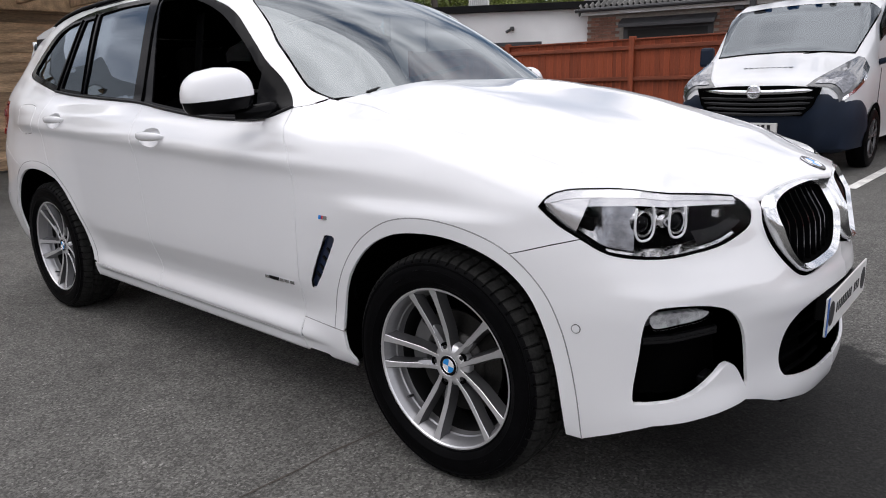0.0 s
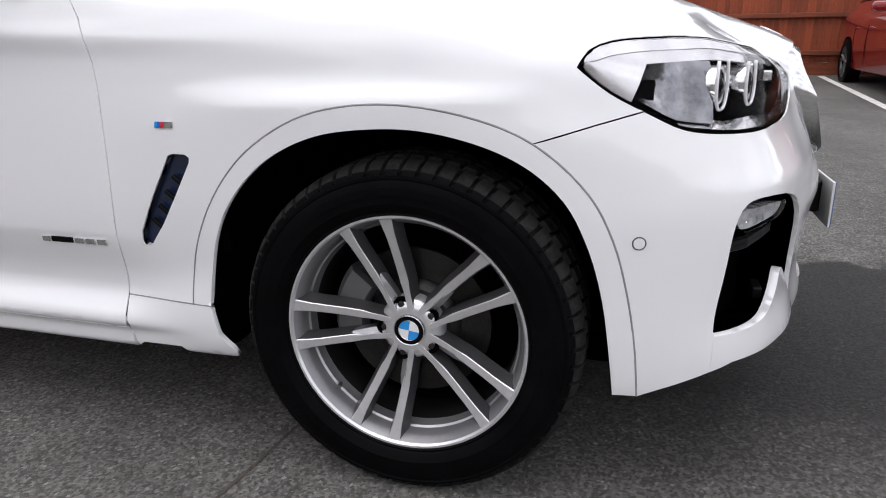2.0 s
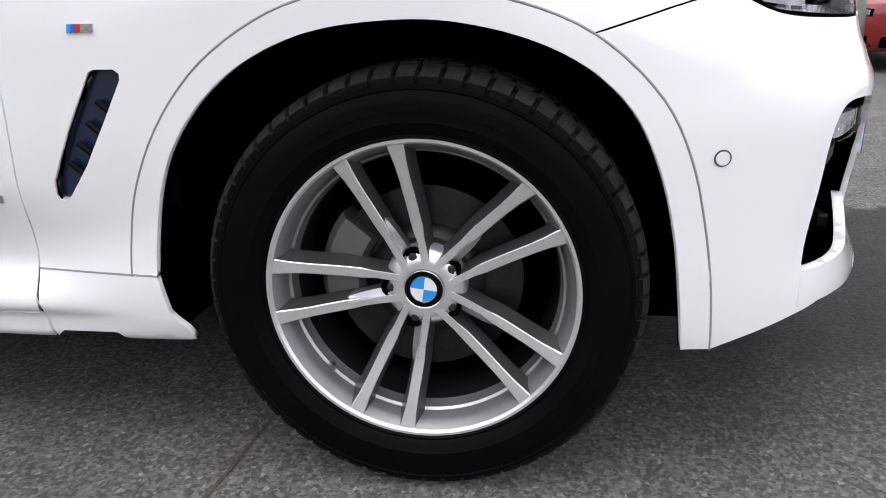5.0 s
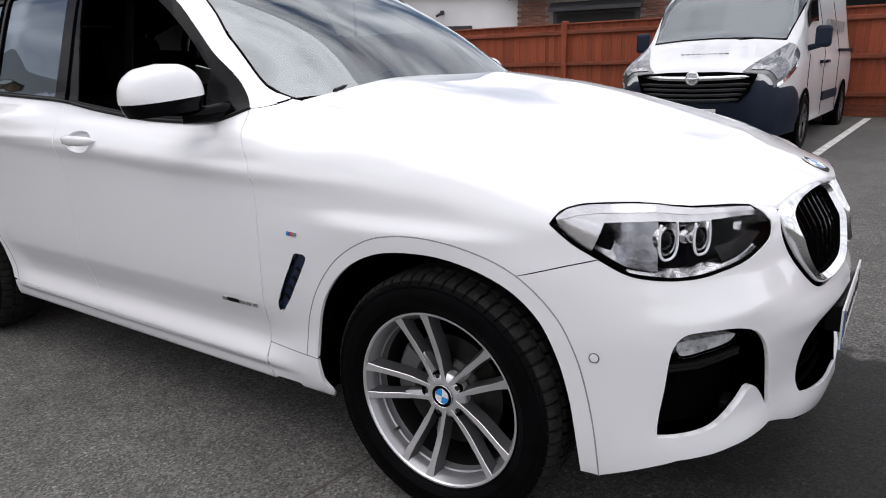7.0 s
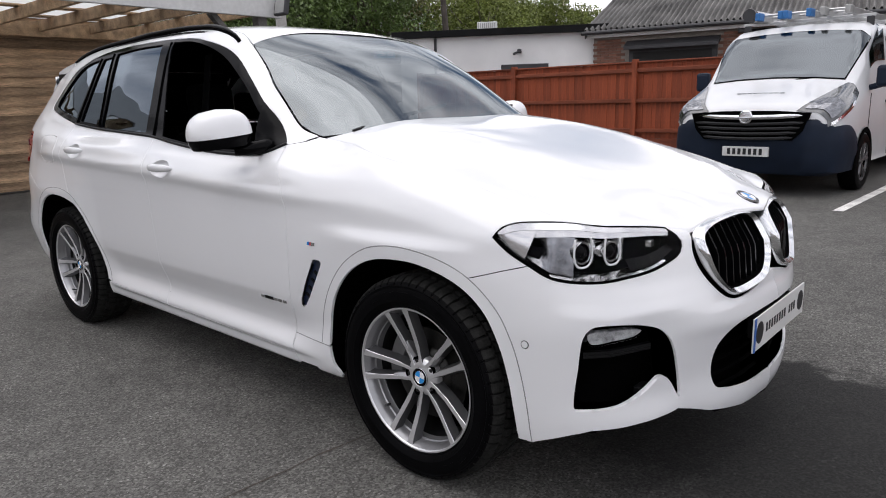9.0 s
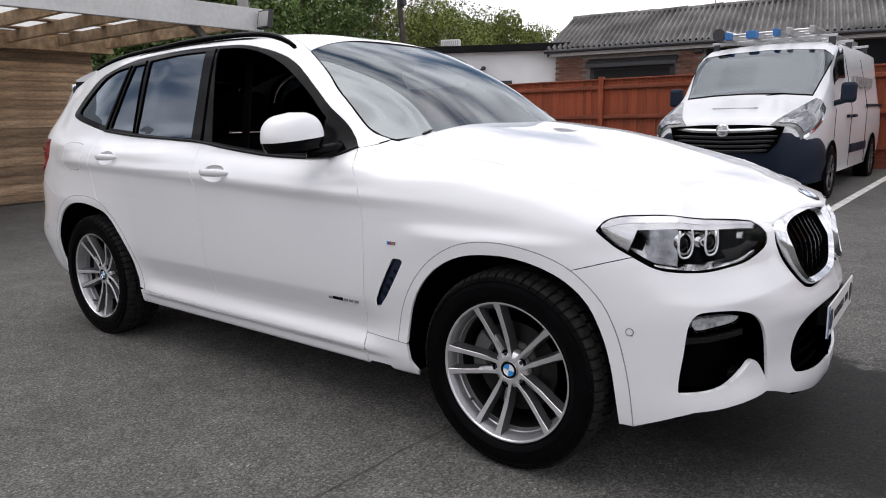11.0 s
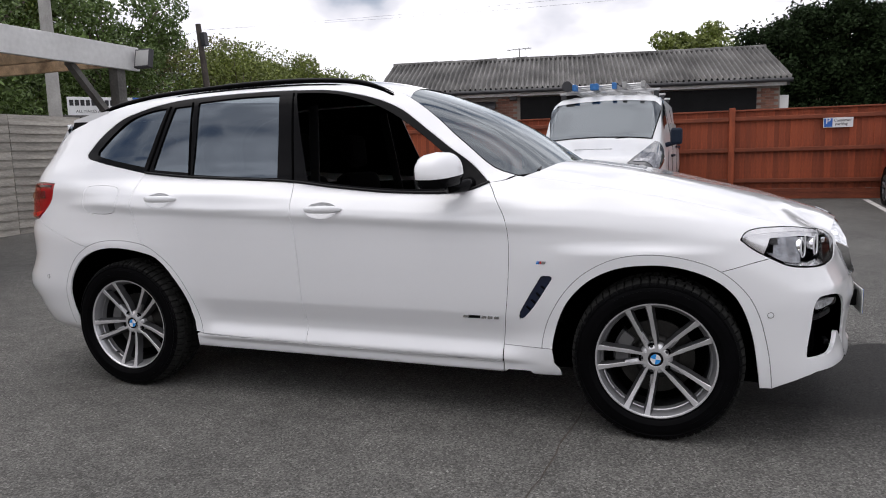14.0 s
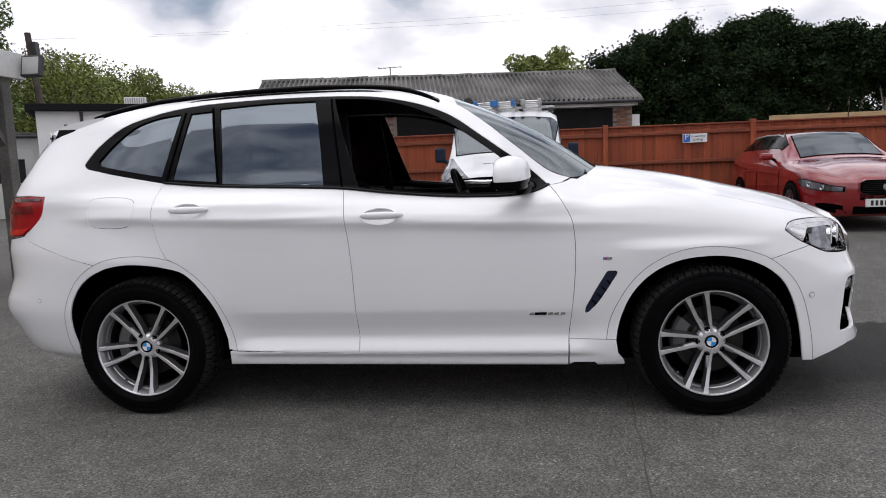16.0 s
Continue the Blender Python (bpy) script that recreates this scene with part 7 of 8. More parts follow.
def wheel(car, x, side, spin):
    """Tyre, rim with five double spokes, bolts, centre emblem, disc and caliper."""
    w = new("wheel")
    w.parent, w["label"] = car, "alloy wheel with five double spokes and black tyre"
    w.matrix_local = pose(x, 0.805 * side, 0.355, 0, 0, 0 if side < 0 else 180)
    if "t" not in TYRE_ME:
        t = part("tyre", tyre_bm(), [RUBBER, LIT_TREAD], w, "black treaded tyre", smooth=True, angle=28)
        TYRE_ME["t"] = t.data
    else:
        t = new("tyre", TYRE_ME["t"])
        t.parent = w
    for a0 in (62, 75, 88, 101, 114, 300, 313, 326, 339):
        a = math.radians(a0)
        rows = [[(q * math.cos(b), -(o), q * math.sin(b)) for b in [a + math.radians(9) * k / 4 for k in range(5)]] for q, o in ((0.297, 0.1205), (0.297, 0.1228), (0.313, 0.1215), (0.313, 0.119))]
        part("sidewall_bar", orient(bm_loft(rows, closed=False), (0, -1, 0)), RUBBER, t)
    rim = part("rim", bm_loft(lathe([(0.100, 0.2465), (0.1050, 0.2500), (0.1052, 0.2545), (0.1015, 0.2572), (0.092, 0.2560), (0.088, 0.250)], 96), caps=False), [RIM_FACE], w, "silver alloy rim", smooth=True, angle=35)
    # barrel greys: lit step and shaded well are put into the colours
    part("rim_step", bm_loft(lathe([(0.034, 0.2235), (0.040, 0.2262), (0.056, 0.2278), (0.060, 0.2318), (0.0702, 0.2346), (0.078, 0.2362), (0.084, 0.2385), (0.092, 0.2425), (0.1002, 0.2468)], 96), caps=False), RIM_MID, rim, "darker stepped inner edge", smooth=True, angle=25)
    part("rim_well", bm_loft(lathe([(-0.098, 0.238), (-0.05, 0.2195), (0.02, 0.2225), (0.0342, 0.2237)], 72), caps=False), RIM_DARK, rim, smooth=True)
    for i in range(5):
        base = math.radians(36 + 72 * i + spin)
        turn = lambda r, q, o: Vector((r * math.cos(base) - q * math.sin(base), -o, r * math.sin(base) + q * math.cos(base)))
        for h in (-1, 1):
            rows = []
            for t in (0, 0.10, 0.20, 0.30, 0.38, 0.46, 0.58, 0.70, 0.82, 0.92, 1.0):
                r = 0.040 + 0.2085 * t
                off = h * (0.0175 + 0.0295 * t)            # half the gap of the pair
                late = min(1, max(0, (t - (0.30 if h > 0 else 0.20)) / 0.10))
                wid = 0.0068 + 0.0022 * late + 0.0050 * max(0, t - 0.78) / 0.22
                face = 0.0655 - 0.004 * math.sin(math.pi * min(1, t * 1.3)) * (1 - t) + 0.036 * t ** 1.7
                flare = 0.0075 + 0.004 * t
                depth = 0.036 - 0.004 * t
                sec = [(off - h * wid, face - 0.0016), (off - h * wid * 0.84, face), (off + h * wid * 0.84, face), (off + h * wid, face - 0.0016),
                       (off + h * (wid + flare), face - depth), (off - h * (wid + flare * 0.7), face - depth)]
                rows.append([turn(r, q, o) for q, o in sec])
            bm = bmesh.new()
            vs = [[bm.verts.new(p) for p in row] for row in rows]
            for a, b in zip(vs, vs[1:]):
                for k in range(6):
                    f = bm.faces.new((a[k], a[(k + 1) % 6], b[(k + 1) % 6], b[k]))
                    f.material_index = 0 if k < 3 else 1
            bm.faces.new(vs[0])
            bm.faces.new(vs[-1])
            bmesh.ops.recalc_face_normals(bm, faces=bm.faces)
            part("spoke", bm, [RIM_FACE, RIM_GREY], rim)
        # a lower facet fills the pair's gap on one side near the hub
        rows = []
        for t, wide, drop in ((0.02, 0.016, 0.020), (0.18, 0.0145, 0.012), (0.33, 0.0125, 0.009), (0.42, 0.0095, 0.010), (0.50, 0.001, 0.018)):
            r = 0.040 + 0.2085 * t
            edge = 0.0175 + 0.0295 * t - 0.004
            face = 0.0655 + 0.036 * t ** 1.7
            rows.append([turn(r, edge, face - 0.002), turn(r, edge - wide * 0.5, face - drop * 0.6), turn(r, edge - wide, face - drop), turn(r, edge - wide, face - 0.034), turn(r, edge, face - 0.034)])
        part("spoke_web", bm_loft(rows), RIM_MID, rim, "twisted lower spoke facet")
    hub = part("hub", bm_loft(lathe([(0.020, 0.072), (0.046, 0.070), (0.055, 0.065), (0.062, 0.054), (0.066, 0.042), (0.064, 0.036)], 40), caps=True), RIM_FACE, rim, smooth=True, angle=40)
    for i in range(5):
        a = math.radians(36 + 72 * i + spin)
        c = Vector((0.056 * math.cos(a), -0.063, 0.056 * math.sin(a)))
        ring = lambda q, o: [c + Vector((q * math.cos(b), -o, q * math.sin(b))) for b in [2 * math.pi * k / 14 for k in range(14)]]
        part("bolt_hole", bm_loft([ring(0.0165, -0.010), ring(0.0165, 0.0005), ring(0.0150, 0.0008), ring(0.0125, -0.004), ring(0.004, -0.006)]), MATT_BLACK, hub)
        ring6 = lambda q, o: [c + Vector((q * math.cos(b), -o, q * math.sin(b))) for b in [2 * math.pi * k / 6 for k in range(6)]]
        part("bolt", bm_loft([ring6(0.0078, -0.006), ring6(0.0078, -0.001), ring6(0.005, 0.0)]), LAMP_GREY, hub)
    emblem(car, pose(0, -0.0665, 0, 90, 0, 0) @ pose(0, 0, 0, 0, 0, spin * 0.5 - 8), 0.0335, w)
    a = math.radians(222 + spin)
    part("valve", bm_tube([(0.226 * math.cos(a), -0.055, 0.226 * math.sin(a)), (0.214 * math.cos(a), -0.085, 0.214 * math.sin(a))], 0.005), RIM_GREY, w)
    part("brake_disc", bm_loft(lathe([(-0.01, 0.09), (0.0, 0.163), (0.012, 0.163), (0.014, 0.10), (0.018, 0.098), (0.030, 0.080), (0.030, 0.03)], 56), caps=False), DISC_STEEL, w, "worn steel brake disc", smooth=True, angle=30)
    rings = []
    sgn = 1 if x > 0 else -1
    for k in range(9):
        b = math.radians((150 if side < 0 else 10) + 60 * (k / 8) - 10)
        rings.append([(q * math.cos(b), -o, q * math.sin(b)) for q, o in ((0.112, -0.03), (0.180, -0.03), (0.184, 0.02), (0.172, 0.036), (0.118, 0.036), (0.108, 0.02))])
    part("caliper", bm_loft(rings), CALIPER, w, "grey brake caliper", smooth=True, angle=40)
    part("backing_plate", bm_loft(lathe([(-0.06, 0.225), (-0.07, 0.05)], 40), caps=False), MATT_BLACK, w)
    return w


# ---- inside the car ----
def cabin(car):
    # dark inner shell behind the joints, floor and underside
    for s in (-1, 1):
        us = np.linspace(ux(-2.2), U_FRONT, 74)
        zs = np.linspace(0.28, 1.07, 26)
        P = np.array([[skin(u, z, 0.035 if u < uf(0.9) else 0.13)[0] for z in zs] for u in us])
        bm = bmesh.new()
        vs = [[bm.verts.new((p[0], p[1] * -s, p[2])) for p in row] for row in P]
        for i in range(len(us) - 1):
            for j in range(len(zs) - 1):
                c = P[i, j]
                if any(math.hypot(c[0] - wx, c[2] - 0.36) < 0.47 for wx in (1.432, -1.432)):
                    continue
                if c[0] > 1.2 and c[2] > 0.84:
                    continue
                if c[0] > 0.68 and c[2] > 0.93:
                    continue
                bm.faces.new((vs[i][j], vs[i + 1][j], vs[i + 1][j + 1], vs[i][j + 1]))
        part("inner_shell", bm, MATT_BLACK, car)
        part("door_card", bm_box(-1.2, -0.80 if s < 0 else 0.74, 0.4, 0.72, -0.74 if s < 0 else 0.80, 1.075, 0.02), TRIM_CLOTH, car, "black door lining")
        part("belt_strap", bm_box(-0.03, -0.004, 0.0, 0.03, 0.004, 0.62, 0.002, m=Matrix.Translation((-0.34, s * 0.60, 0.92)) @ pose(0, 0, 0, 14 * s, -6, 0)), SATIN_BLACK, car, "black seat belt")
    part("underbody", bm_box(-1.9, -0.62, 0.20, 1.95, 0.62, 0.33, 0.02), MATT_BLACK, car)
    # wide black tray added to keep light from under the car
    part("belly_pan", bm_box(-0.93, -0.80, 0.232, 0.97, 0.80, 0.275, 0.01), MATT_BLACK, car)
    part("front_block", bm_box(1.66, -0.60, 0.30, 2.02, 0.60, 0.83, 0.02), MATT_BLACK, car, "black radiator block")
    part("bulkhead", bm_box(0.70, -0.74, 0.3, 0.76, 0.74, 1.05), MATT_BLACK, car)
    for s in (-1, 1):
        for z0, z1, nm in ((1.12, 1.235, "tailgate_liner"), (1.485, 1.555, "screen_header")):
            skin_panel(nm, [(U_REAR, z0), (ur(0.66), z0), (ur(0.66), z1), (U_REAR, z1)], car, MATT_BLACK, s, extra=0.022, edge=0.004, gap=0.0, du=0.06, dz=0.05)
    part("boot_wall", bm_box(-1.95, -0.66, 0.3, -1.90, 0.66, 1.12), MATT_BLACK, car)
    part("boot_cover", bm_box(-1.9, -0.70, 1.04, -1.15, 0.70, 1.06), TRIM_CLOTH, car)
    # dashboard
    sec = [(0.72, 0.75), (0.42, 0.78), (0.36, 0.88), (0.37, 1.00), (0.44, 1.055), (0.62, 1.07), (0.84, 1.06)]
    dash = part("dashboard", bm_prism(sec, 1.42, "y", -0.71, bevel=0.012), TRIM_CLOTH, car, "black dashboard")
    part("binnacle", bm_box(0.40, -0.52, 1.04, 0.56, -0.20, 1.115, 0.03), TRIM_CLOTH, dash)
    part("screen", bm_box(0.44, -0.12, 1.05, 0.46, 0.14, 1.16, 0.004), GLOSS_BLACK, dash)
    # steering wheel on the right
    m = Matrix.Translation((0.27, -0.36, 1.00)) @ pose(0, 0, 0, 0, 66, 0)
    pts = [m @ Vector((0.185 * math.cos(a), 0.185 * math.sin(a), 0)) for a in [2 * math.pi * k / 40 for k in range(41)]]
    sw = part("steering_wheel", bm_tube(pts, 0.016, segments=10, cap=False), SATIN_BLACK, car, "black leather steering wheel", smooth=True)
    part("boss", bm_box(-0.06, -0.075, -0.02, 0.06, 0.075, 0.025, 0.02, m=m), SATIN_BLACK, sw)
    for a in (0, math.pi, -math.pi / 2):
        part("spoke", bm_tube([m @ Vector((0.05 * math.sin(a), 0.05 * math.cos(a), 0)), m @ Vector((0.18 * math.sin(a), 0.18 * math.cos(a), 0))], 0.014, segments=6), SATIN_BLACK, sw)
    part("column", bm_tube([m @ Vector((0, 0, -0.02)), m @ Vector((0, 0, -0.2))], 0.04), TRIM_CLOTH, sw)
    for y in (-0.37, 0.37):
        seat = new("front_seat")
        seat.parent = car
        seat["label"] = "black front seat with headrest"
        seat.location = (-0.22, y, 0.32)
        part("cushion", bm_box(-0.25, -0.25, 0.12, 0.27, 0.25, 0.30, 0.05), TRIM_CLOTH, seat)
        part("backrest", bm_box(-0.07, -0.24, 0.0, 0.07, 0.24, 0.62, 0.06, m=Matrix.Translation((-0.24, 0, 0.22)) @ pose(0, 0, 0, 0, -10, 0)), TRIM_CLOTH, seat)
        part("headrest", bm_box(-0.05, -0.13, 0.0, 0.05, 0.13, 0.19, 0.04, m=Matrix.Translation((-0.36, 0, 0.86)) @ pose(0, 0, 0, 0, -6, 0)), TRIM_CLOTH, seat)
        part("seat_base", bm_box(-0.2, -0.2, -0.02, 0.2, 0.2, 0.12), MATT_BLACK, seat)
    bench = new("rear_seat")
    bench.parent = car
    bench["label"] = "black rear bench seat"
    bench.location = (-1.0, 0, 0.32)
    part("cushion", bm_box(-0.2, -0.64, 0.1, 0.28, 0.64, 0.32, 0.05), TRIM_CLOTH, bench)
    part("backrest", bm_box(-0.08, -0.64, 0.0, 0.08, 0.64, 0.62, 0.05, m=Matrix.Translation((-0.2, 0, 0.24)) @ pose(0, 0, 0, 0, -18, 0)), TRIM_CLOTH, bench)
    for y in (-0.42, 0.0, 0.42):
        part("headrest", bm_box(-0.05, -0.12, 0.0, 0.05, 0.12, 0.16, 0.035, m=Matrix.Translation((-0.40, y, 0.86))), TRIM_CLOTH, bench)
    part("rear_view_mirror", bm_box(0.22, -0.12, 1.44, 0.25, 0.12, 1.51, 0.015), SATIN_BLACK, car, "black interior mirror")


def body_shift(x, y, z):
    """The shell's last proportions: a shorter tail, a wider glasshouse and a slightly higher nose."""
    dx = np.interp(x, [-2.45, -2.1, -1.7, -1.2, -0.7, -0.3, 0.1, 0.5, 0.9, 1.3, 1.7, 1.95, 2.4], [0.066, 0.047, 0.026, 0.006, -0.009, -0.017, -0.022, -0.022, -0.019, -0.011, 0.002, 0.012, 0.010])
    wide = np.interp(z, [0.3, 0.6, 0.9, 1.1, 1.35, 1.6], [0.0, 0.006, 0.013, 0.018, 0.026, 0.034]) * np.interp(x, [0.5, 1.0], [1.0, 0.15]) - np.interp(x, [1.3, 2.0], [0.0, 0.012])
    rear = np.interp(z, [0.3, 0.6, 0.9, 1.1, 1.35, 1.6], [0.009, 0.007, 0.003, 0.0, -0.005, -0.009])
    nose = np.interp(z, [0.3, 0.6, 0.9, 1.1, 1.5], [-0.004, 0.002, 0.012, 0.018, 0.020])
    t = np.interp(x, [-1.7, 1.3], [0.0, 1.0])
    crown = max(0.0, 1 - (y / 0.76) ** 4) * np.interp(x, [-1.9, -1.4, 0.2, 0.7, 1.3, 2.0], [0.0, 0.028, 0.030, 0.044, 0.034, 0.0]) * np.interp(z, [0.88, 0.98], [0.0, 1.0])
    tuck = np.interp(z, [0.22, 0.36, 0.60, 0.85, 1.0], [0.030, 0.030, 0.021, 0.012, 0.0]) * np.interp(x, [-1.15, -0.95, 1.1, 1.4, 1.85, 2.0], [0.0, 1.0, 1.0, 0.7, 0.5, 0.0]) * np.interp(abs(y), [0.6, 0.8], [0.0, 1.0])
    y, z = y - math.copysign(tuck, y), z - 0.28 * tuck
    return Vector((x + dx, y * (1 + wide / 0.85), z + rear * (1 - t) + nose * t + crown))


def shape_body(car):
    for ob in car.children_recursive:
        if ob.type != "MESH" or any(p.name.startswith("wheel") and p.type == "EMPTY" for p in (ob.parent, ob.parent.parent, ob.parent.parent and ob.parent.parent.parent) if p):
            continue
        m = ob.matrix_local if ob.parent.type == "MESH" or ob.parent == car else ob.parent.matrix_local @ ob.matrix_local
        back = m.inverted()
        for v in ob.data.vertices:
            v.co = back @ body_shift(*(m @ v.co))


front_end(CAR)
BONNET_TOP = hood_and_roof(CAR)
BONNET = lambda x: float(BONNET_TOP(np.array([x]), np.array([0.0]))[0])
wipers(CAR)
fittings(CAR)
wheel(CAR, 1.432, -1, 0)
wheel(CAR, -1.432, -1, 12)
wheel(CAR, 1.432, 1, 25)
wheel(CAR, -1.432, 1, 40)
cabin(CAR)
emblem(CAR, Matrix.Translation((2.188, 0, BONNET(2.188) + 0.002)) @ pose(0, 0, 0, 0, math.degrees(math.atan((BONNET(2.158) - BONNET(2.218)) / 0.06)), 0), 0.041, CAR, "bonnet_roundel")
shape_body(CAR)


# ---- other vehicles ----
VAN_WHITE = mat("van_white", (0.68, 0.69, 0.70), 0.32, coat=0.6, scale=2, vary=0.05)
VAN_DARK = mat("van_dark", (0.008, 0.014, 0.028), 0.55, spec=0.2, scale=4, vary=0.2)
VAN_MARK = mat("van_mark", (0.30, 0.31, 0.33), 0.5, scale=6, vary=0.1)
VAN_SLAT = mat("van_slat", (0.022, 0.022, 0.024), 0.5, spec=0.3, scale=6, vary=0.15)
VAN_LAMP = mat("van_lamp", (0.10, 0.105, 0.11), 0.15, coat=1.0, scale=9, vary=0.4)
CAR_RED = mat("car_red", (0.20, 0.006, 0.008), 0.22, coat=1.0, spec=0.5, scale=2, vary=0.08)
CAR_SLATE = mat("car_slate", (0.035, 0.055, 0.065), 0.3, coat=1.0, scale=2, vary=0.1)
DARK_GLASS = glass_material("dark_glass", (0.8, 0.88, 0.9), 0.10, ior=2.0, shine=(0.85, 0.93, 1.0))
LADDER_BLUE = mat("ladder_blue", (0.03, 0.16, 0.42), 0.5, scale=6, vary=0.2)
ALUMINIUM = mat("aluminium", (0.55, 0.55, 0.55), 0.4, metal=0.9, scale=6, vary=0.12)


def section(w, zb, belt, top, wt):
    """Half a body's cross-section, from the underside to the middle of the top, as (x, z)."""
    k = top - belt
    return spline([(w * 0.82, zb), (w * 0.965, zb + 0.05), (w * 0.995, zb + 0.25), (w, belt * 0.72), (w * 0.985, belt - 0.05), (w * 0.955, belt), (wt + (w * 0.93 - wt) * 0.45, belt + k * 0.55), (wt, top - 0.10 * min(1, k * 3)), (wt * 0.88, top - 0.028), (wt * 0.5, top), (0, top + 0.012)], 10)


def full_ring(w, zb, belt, top, wt, y):
    half = section(w, zb, belt, top, wt)
    return [(x, y, z) for x, z in half] + [(-x, y, z) for x, z in half[:-1][::-1]]


def body_curves(stations):
    ys = [s[0] for s in stations]
    return [pchip(ys, [s[i] for s in stations]) for i in range(1, 6)], ys[0], ys[-1]


def body_bm(stations, n=70):
    f, y0, y1 = body_curves(stations)
    rings = [full_ring(*[float(g(y)) for g in f], y) for y in [y0 + (y1 - y0) * k / n for k in range(n + 1)]]
    return bm_loft(rings)


def body_patch(stations, ya, yb, va, vb, lift, n=10, m=6, side=1):
    """A strip of the body between two lengths and two heights round its section, set off by lift; va, vb: 0 sill to 1 roof middle, for each end."""
    f, y0, y1 = body_curves(stations)
    rows = []
    for i in range(n + 1):
        t = i / n
        y = ya + (yb - ya) * t
        pts = np.array(section(*[float(g(y)) for g in f]))
        q = np.concatenate([[0], np.cumsum(np.linalg.norm(np.diff(pts, axis=0), axis=1))])
        q /= q[-1]
        lo, hi = va[0] + (va[1] - va[0]) * t, vb[0] + (vb[1] - vb[0]) * t
        row = []
        for j in range(m + 1):
            v = lo + (hi - lo) * j / m
            x, z = np.interp(v, q, pts[:, 0]), np.interp(v, q, pts[:, 1])
            dx, dz = np.interp(v + 0.01, q, pts[:, 0]) - np.interp(v - 0.01, q, pts[:, 0]), np.interp(v + 0.01, q, pts[:, 1]) - np.interp(v - 0.01, q, pts[:, 1])
            k = max(1e-6, math.hypot(dx, dz))
            row.append((side * (x + lift * dz / k), y, z - lift * dx / k))
        rows.append(row)
    return orient(bm_loft(rows, closed=False), (side, 0, 1))


def body_band(stations, ya, yb, va, lift, n=12, m=12):
    """A sheet right across the body's top between two lengths, down to va on both sides."""
    half = body_patch(stations, ya, yb, va, (1.0, 1.0), lift, n, m, 1)
    co = [tuple(v.co) for v in half.verts]
    rows = []
    for i in range(n + 1):
        r = co[i * (m + 1):(i + 1) * (m + 1)]
        rows.append(r[:-1] + [(0.0, r[-1][1], r[-1][2])] + [(-x, y, z) for x, y, z in r[:-1][::-1]])
    return orient(bm_loft(rows, closed=False), (0, -0.5, 1))


def simple_wheel(parent, x, y, r, side, rim_material=RIM_GREY):
    w = new("wheel")
    w.parent = parent
    w.matrix_local = pose(x, y, r, 0, 0, 90 if side > 0 else -90)
    prof = [(-0.10, r * 0.66), (-0.11, r * 0.85), (-0.09, r * 0.97), (-0.05, r), (0.05, r), (0.09, r * 0.97), (0.11, r * 0.85), (0.10, r * 0.68), (0.08, r * 0.66)]
    part("tyre", bm_loft(lathe(prof, 40), caps=False), RUBBER, w, smooth=True, angle=40)
    rim = part("rim", bm_loft(lathe([(0.08, r * 0.67), (0.095, r * 0.64), (0.07, r * 0.60), (0.0, r * 0.58), (0.0, 0.02)], 40), caps=False), MATT_BLACK, w)
    part("rim_edge", bm_loft(lathe([(0.085, r * 0.68), (0.097, r * 0.66), (0.090, r * 0.61), (0.06, r * 0.60)], 40), caps=False), rim_material, rim, smooth=True)
    for i in range(5):
        a = math.radians(90 + 72 * i)
        for h in (-1, 1):
            b = a + h * 0.16
            part("spoke", bm_tube([(0.03 * math.cos(a), -0.07, 0.03 * math.sin(a)), (r * 0.62 * math.cos(b), -0.085, r * 0.62 * math.sin(b))], 0.017, segments=5), rim_material, rim)
    part("hub", bm_loft(lathe([(0.03, 0.06), (0.075, 0.055), (0.085, 0.03)], 20)), rim_material, rim)
    return w


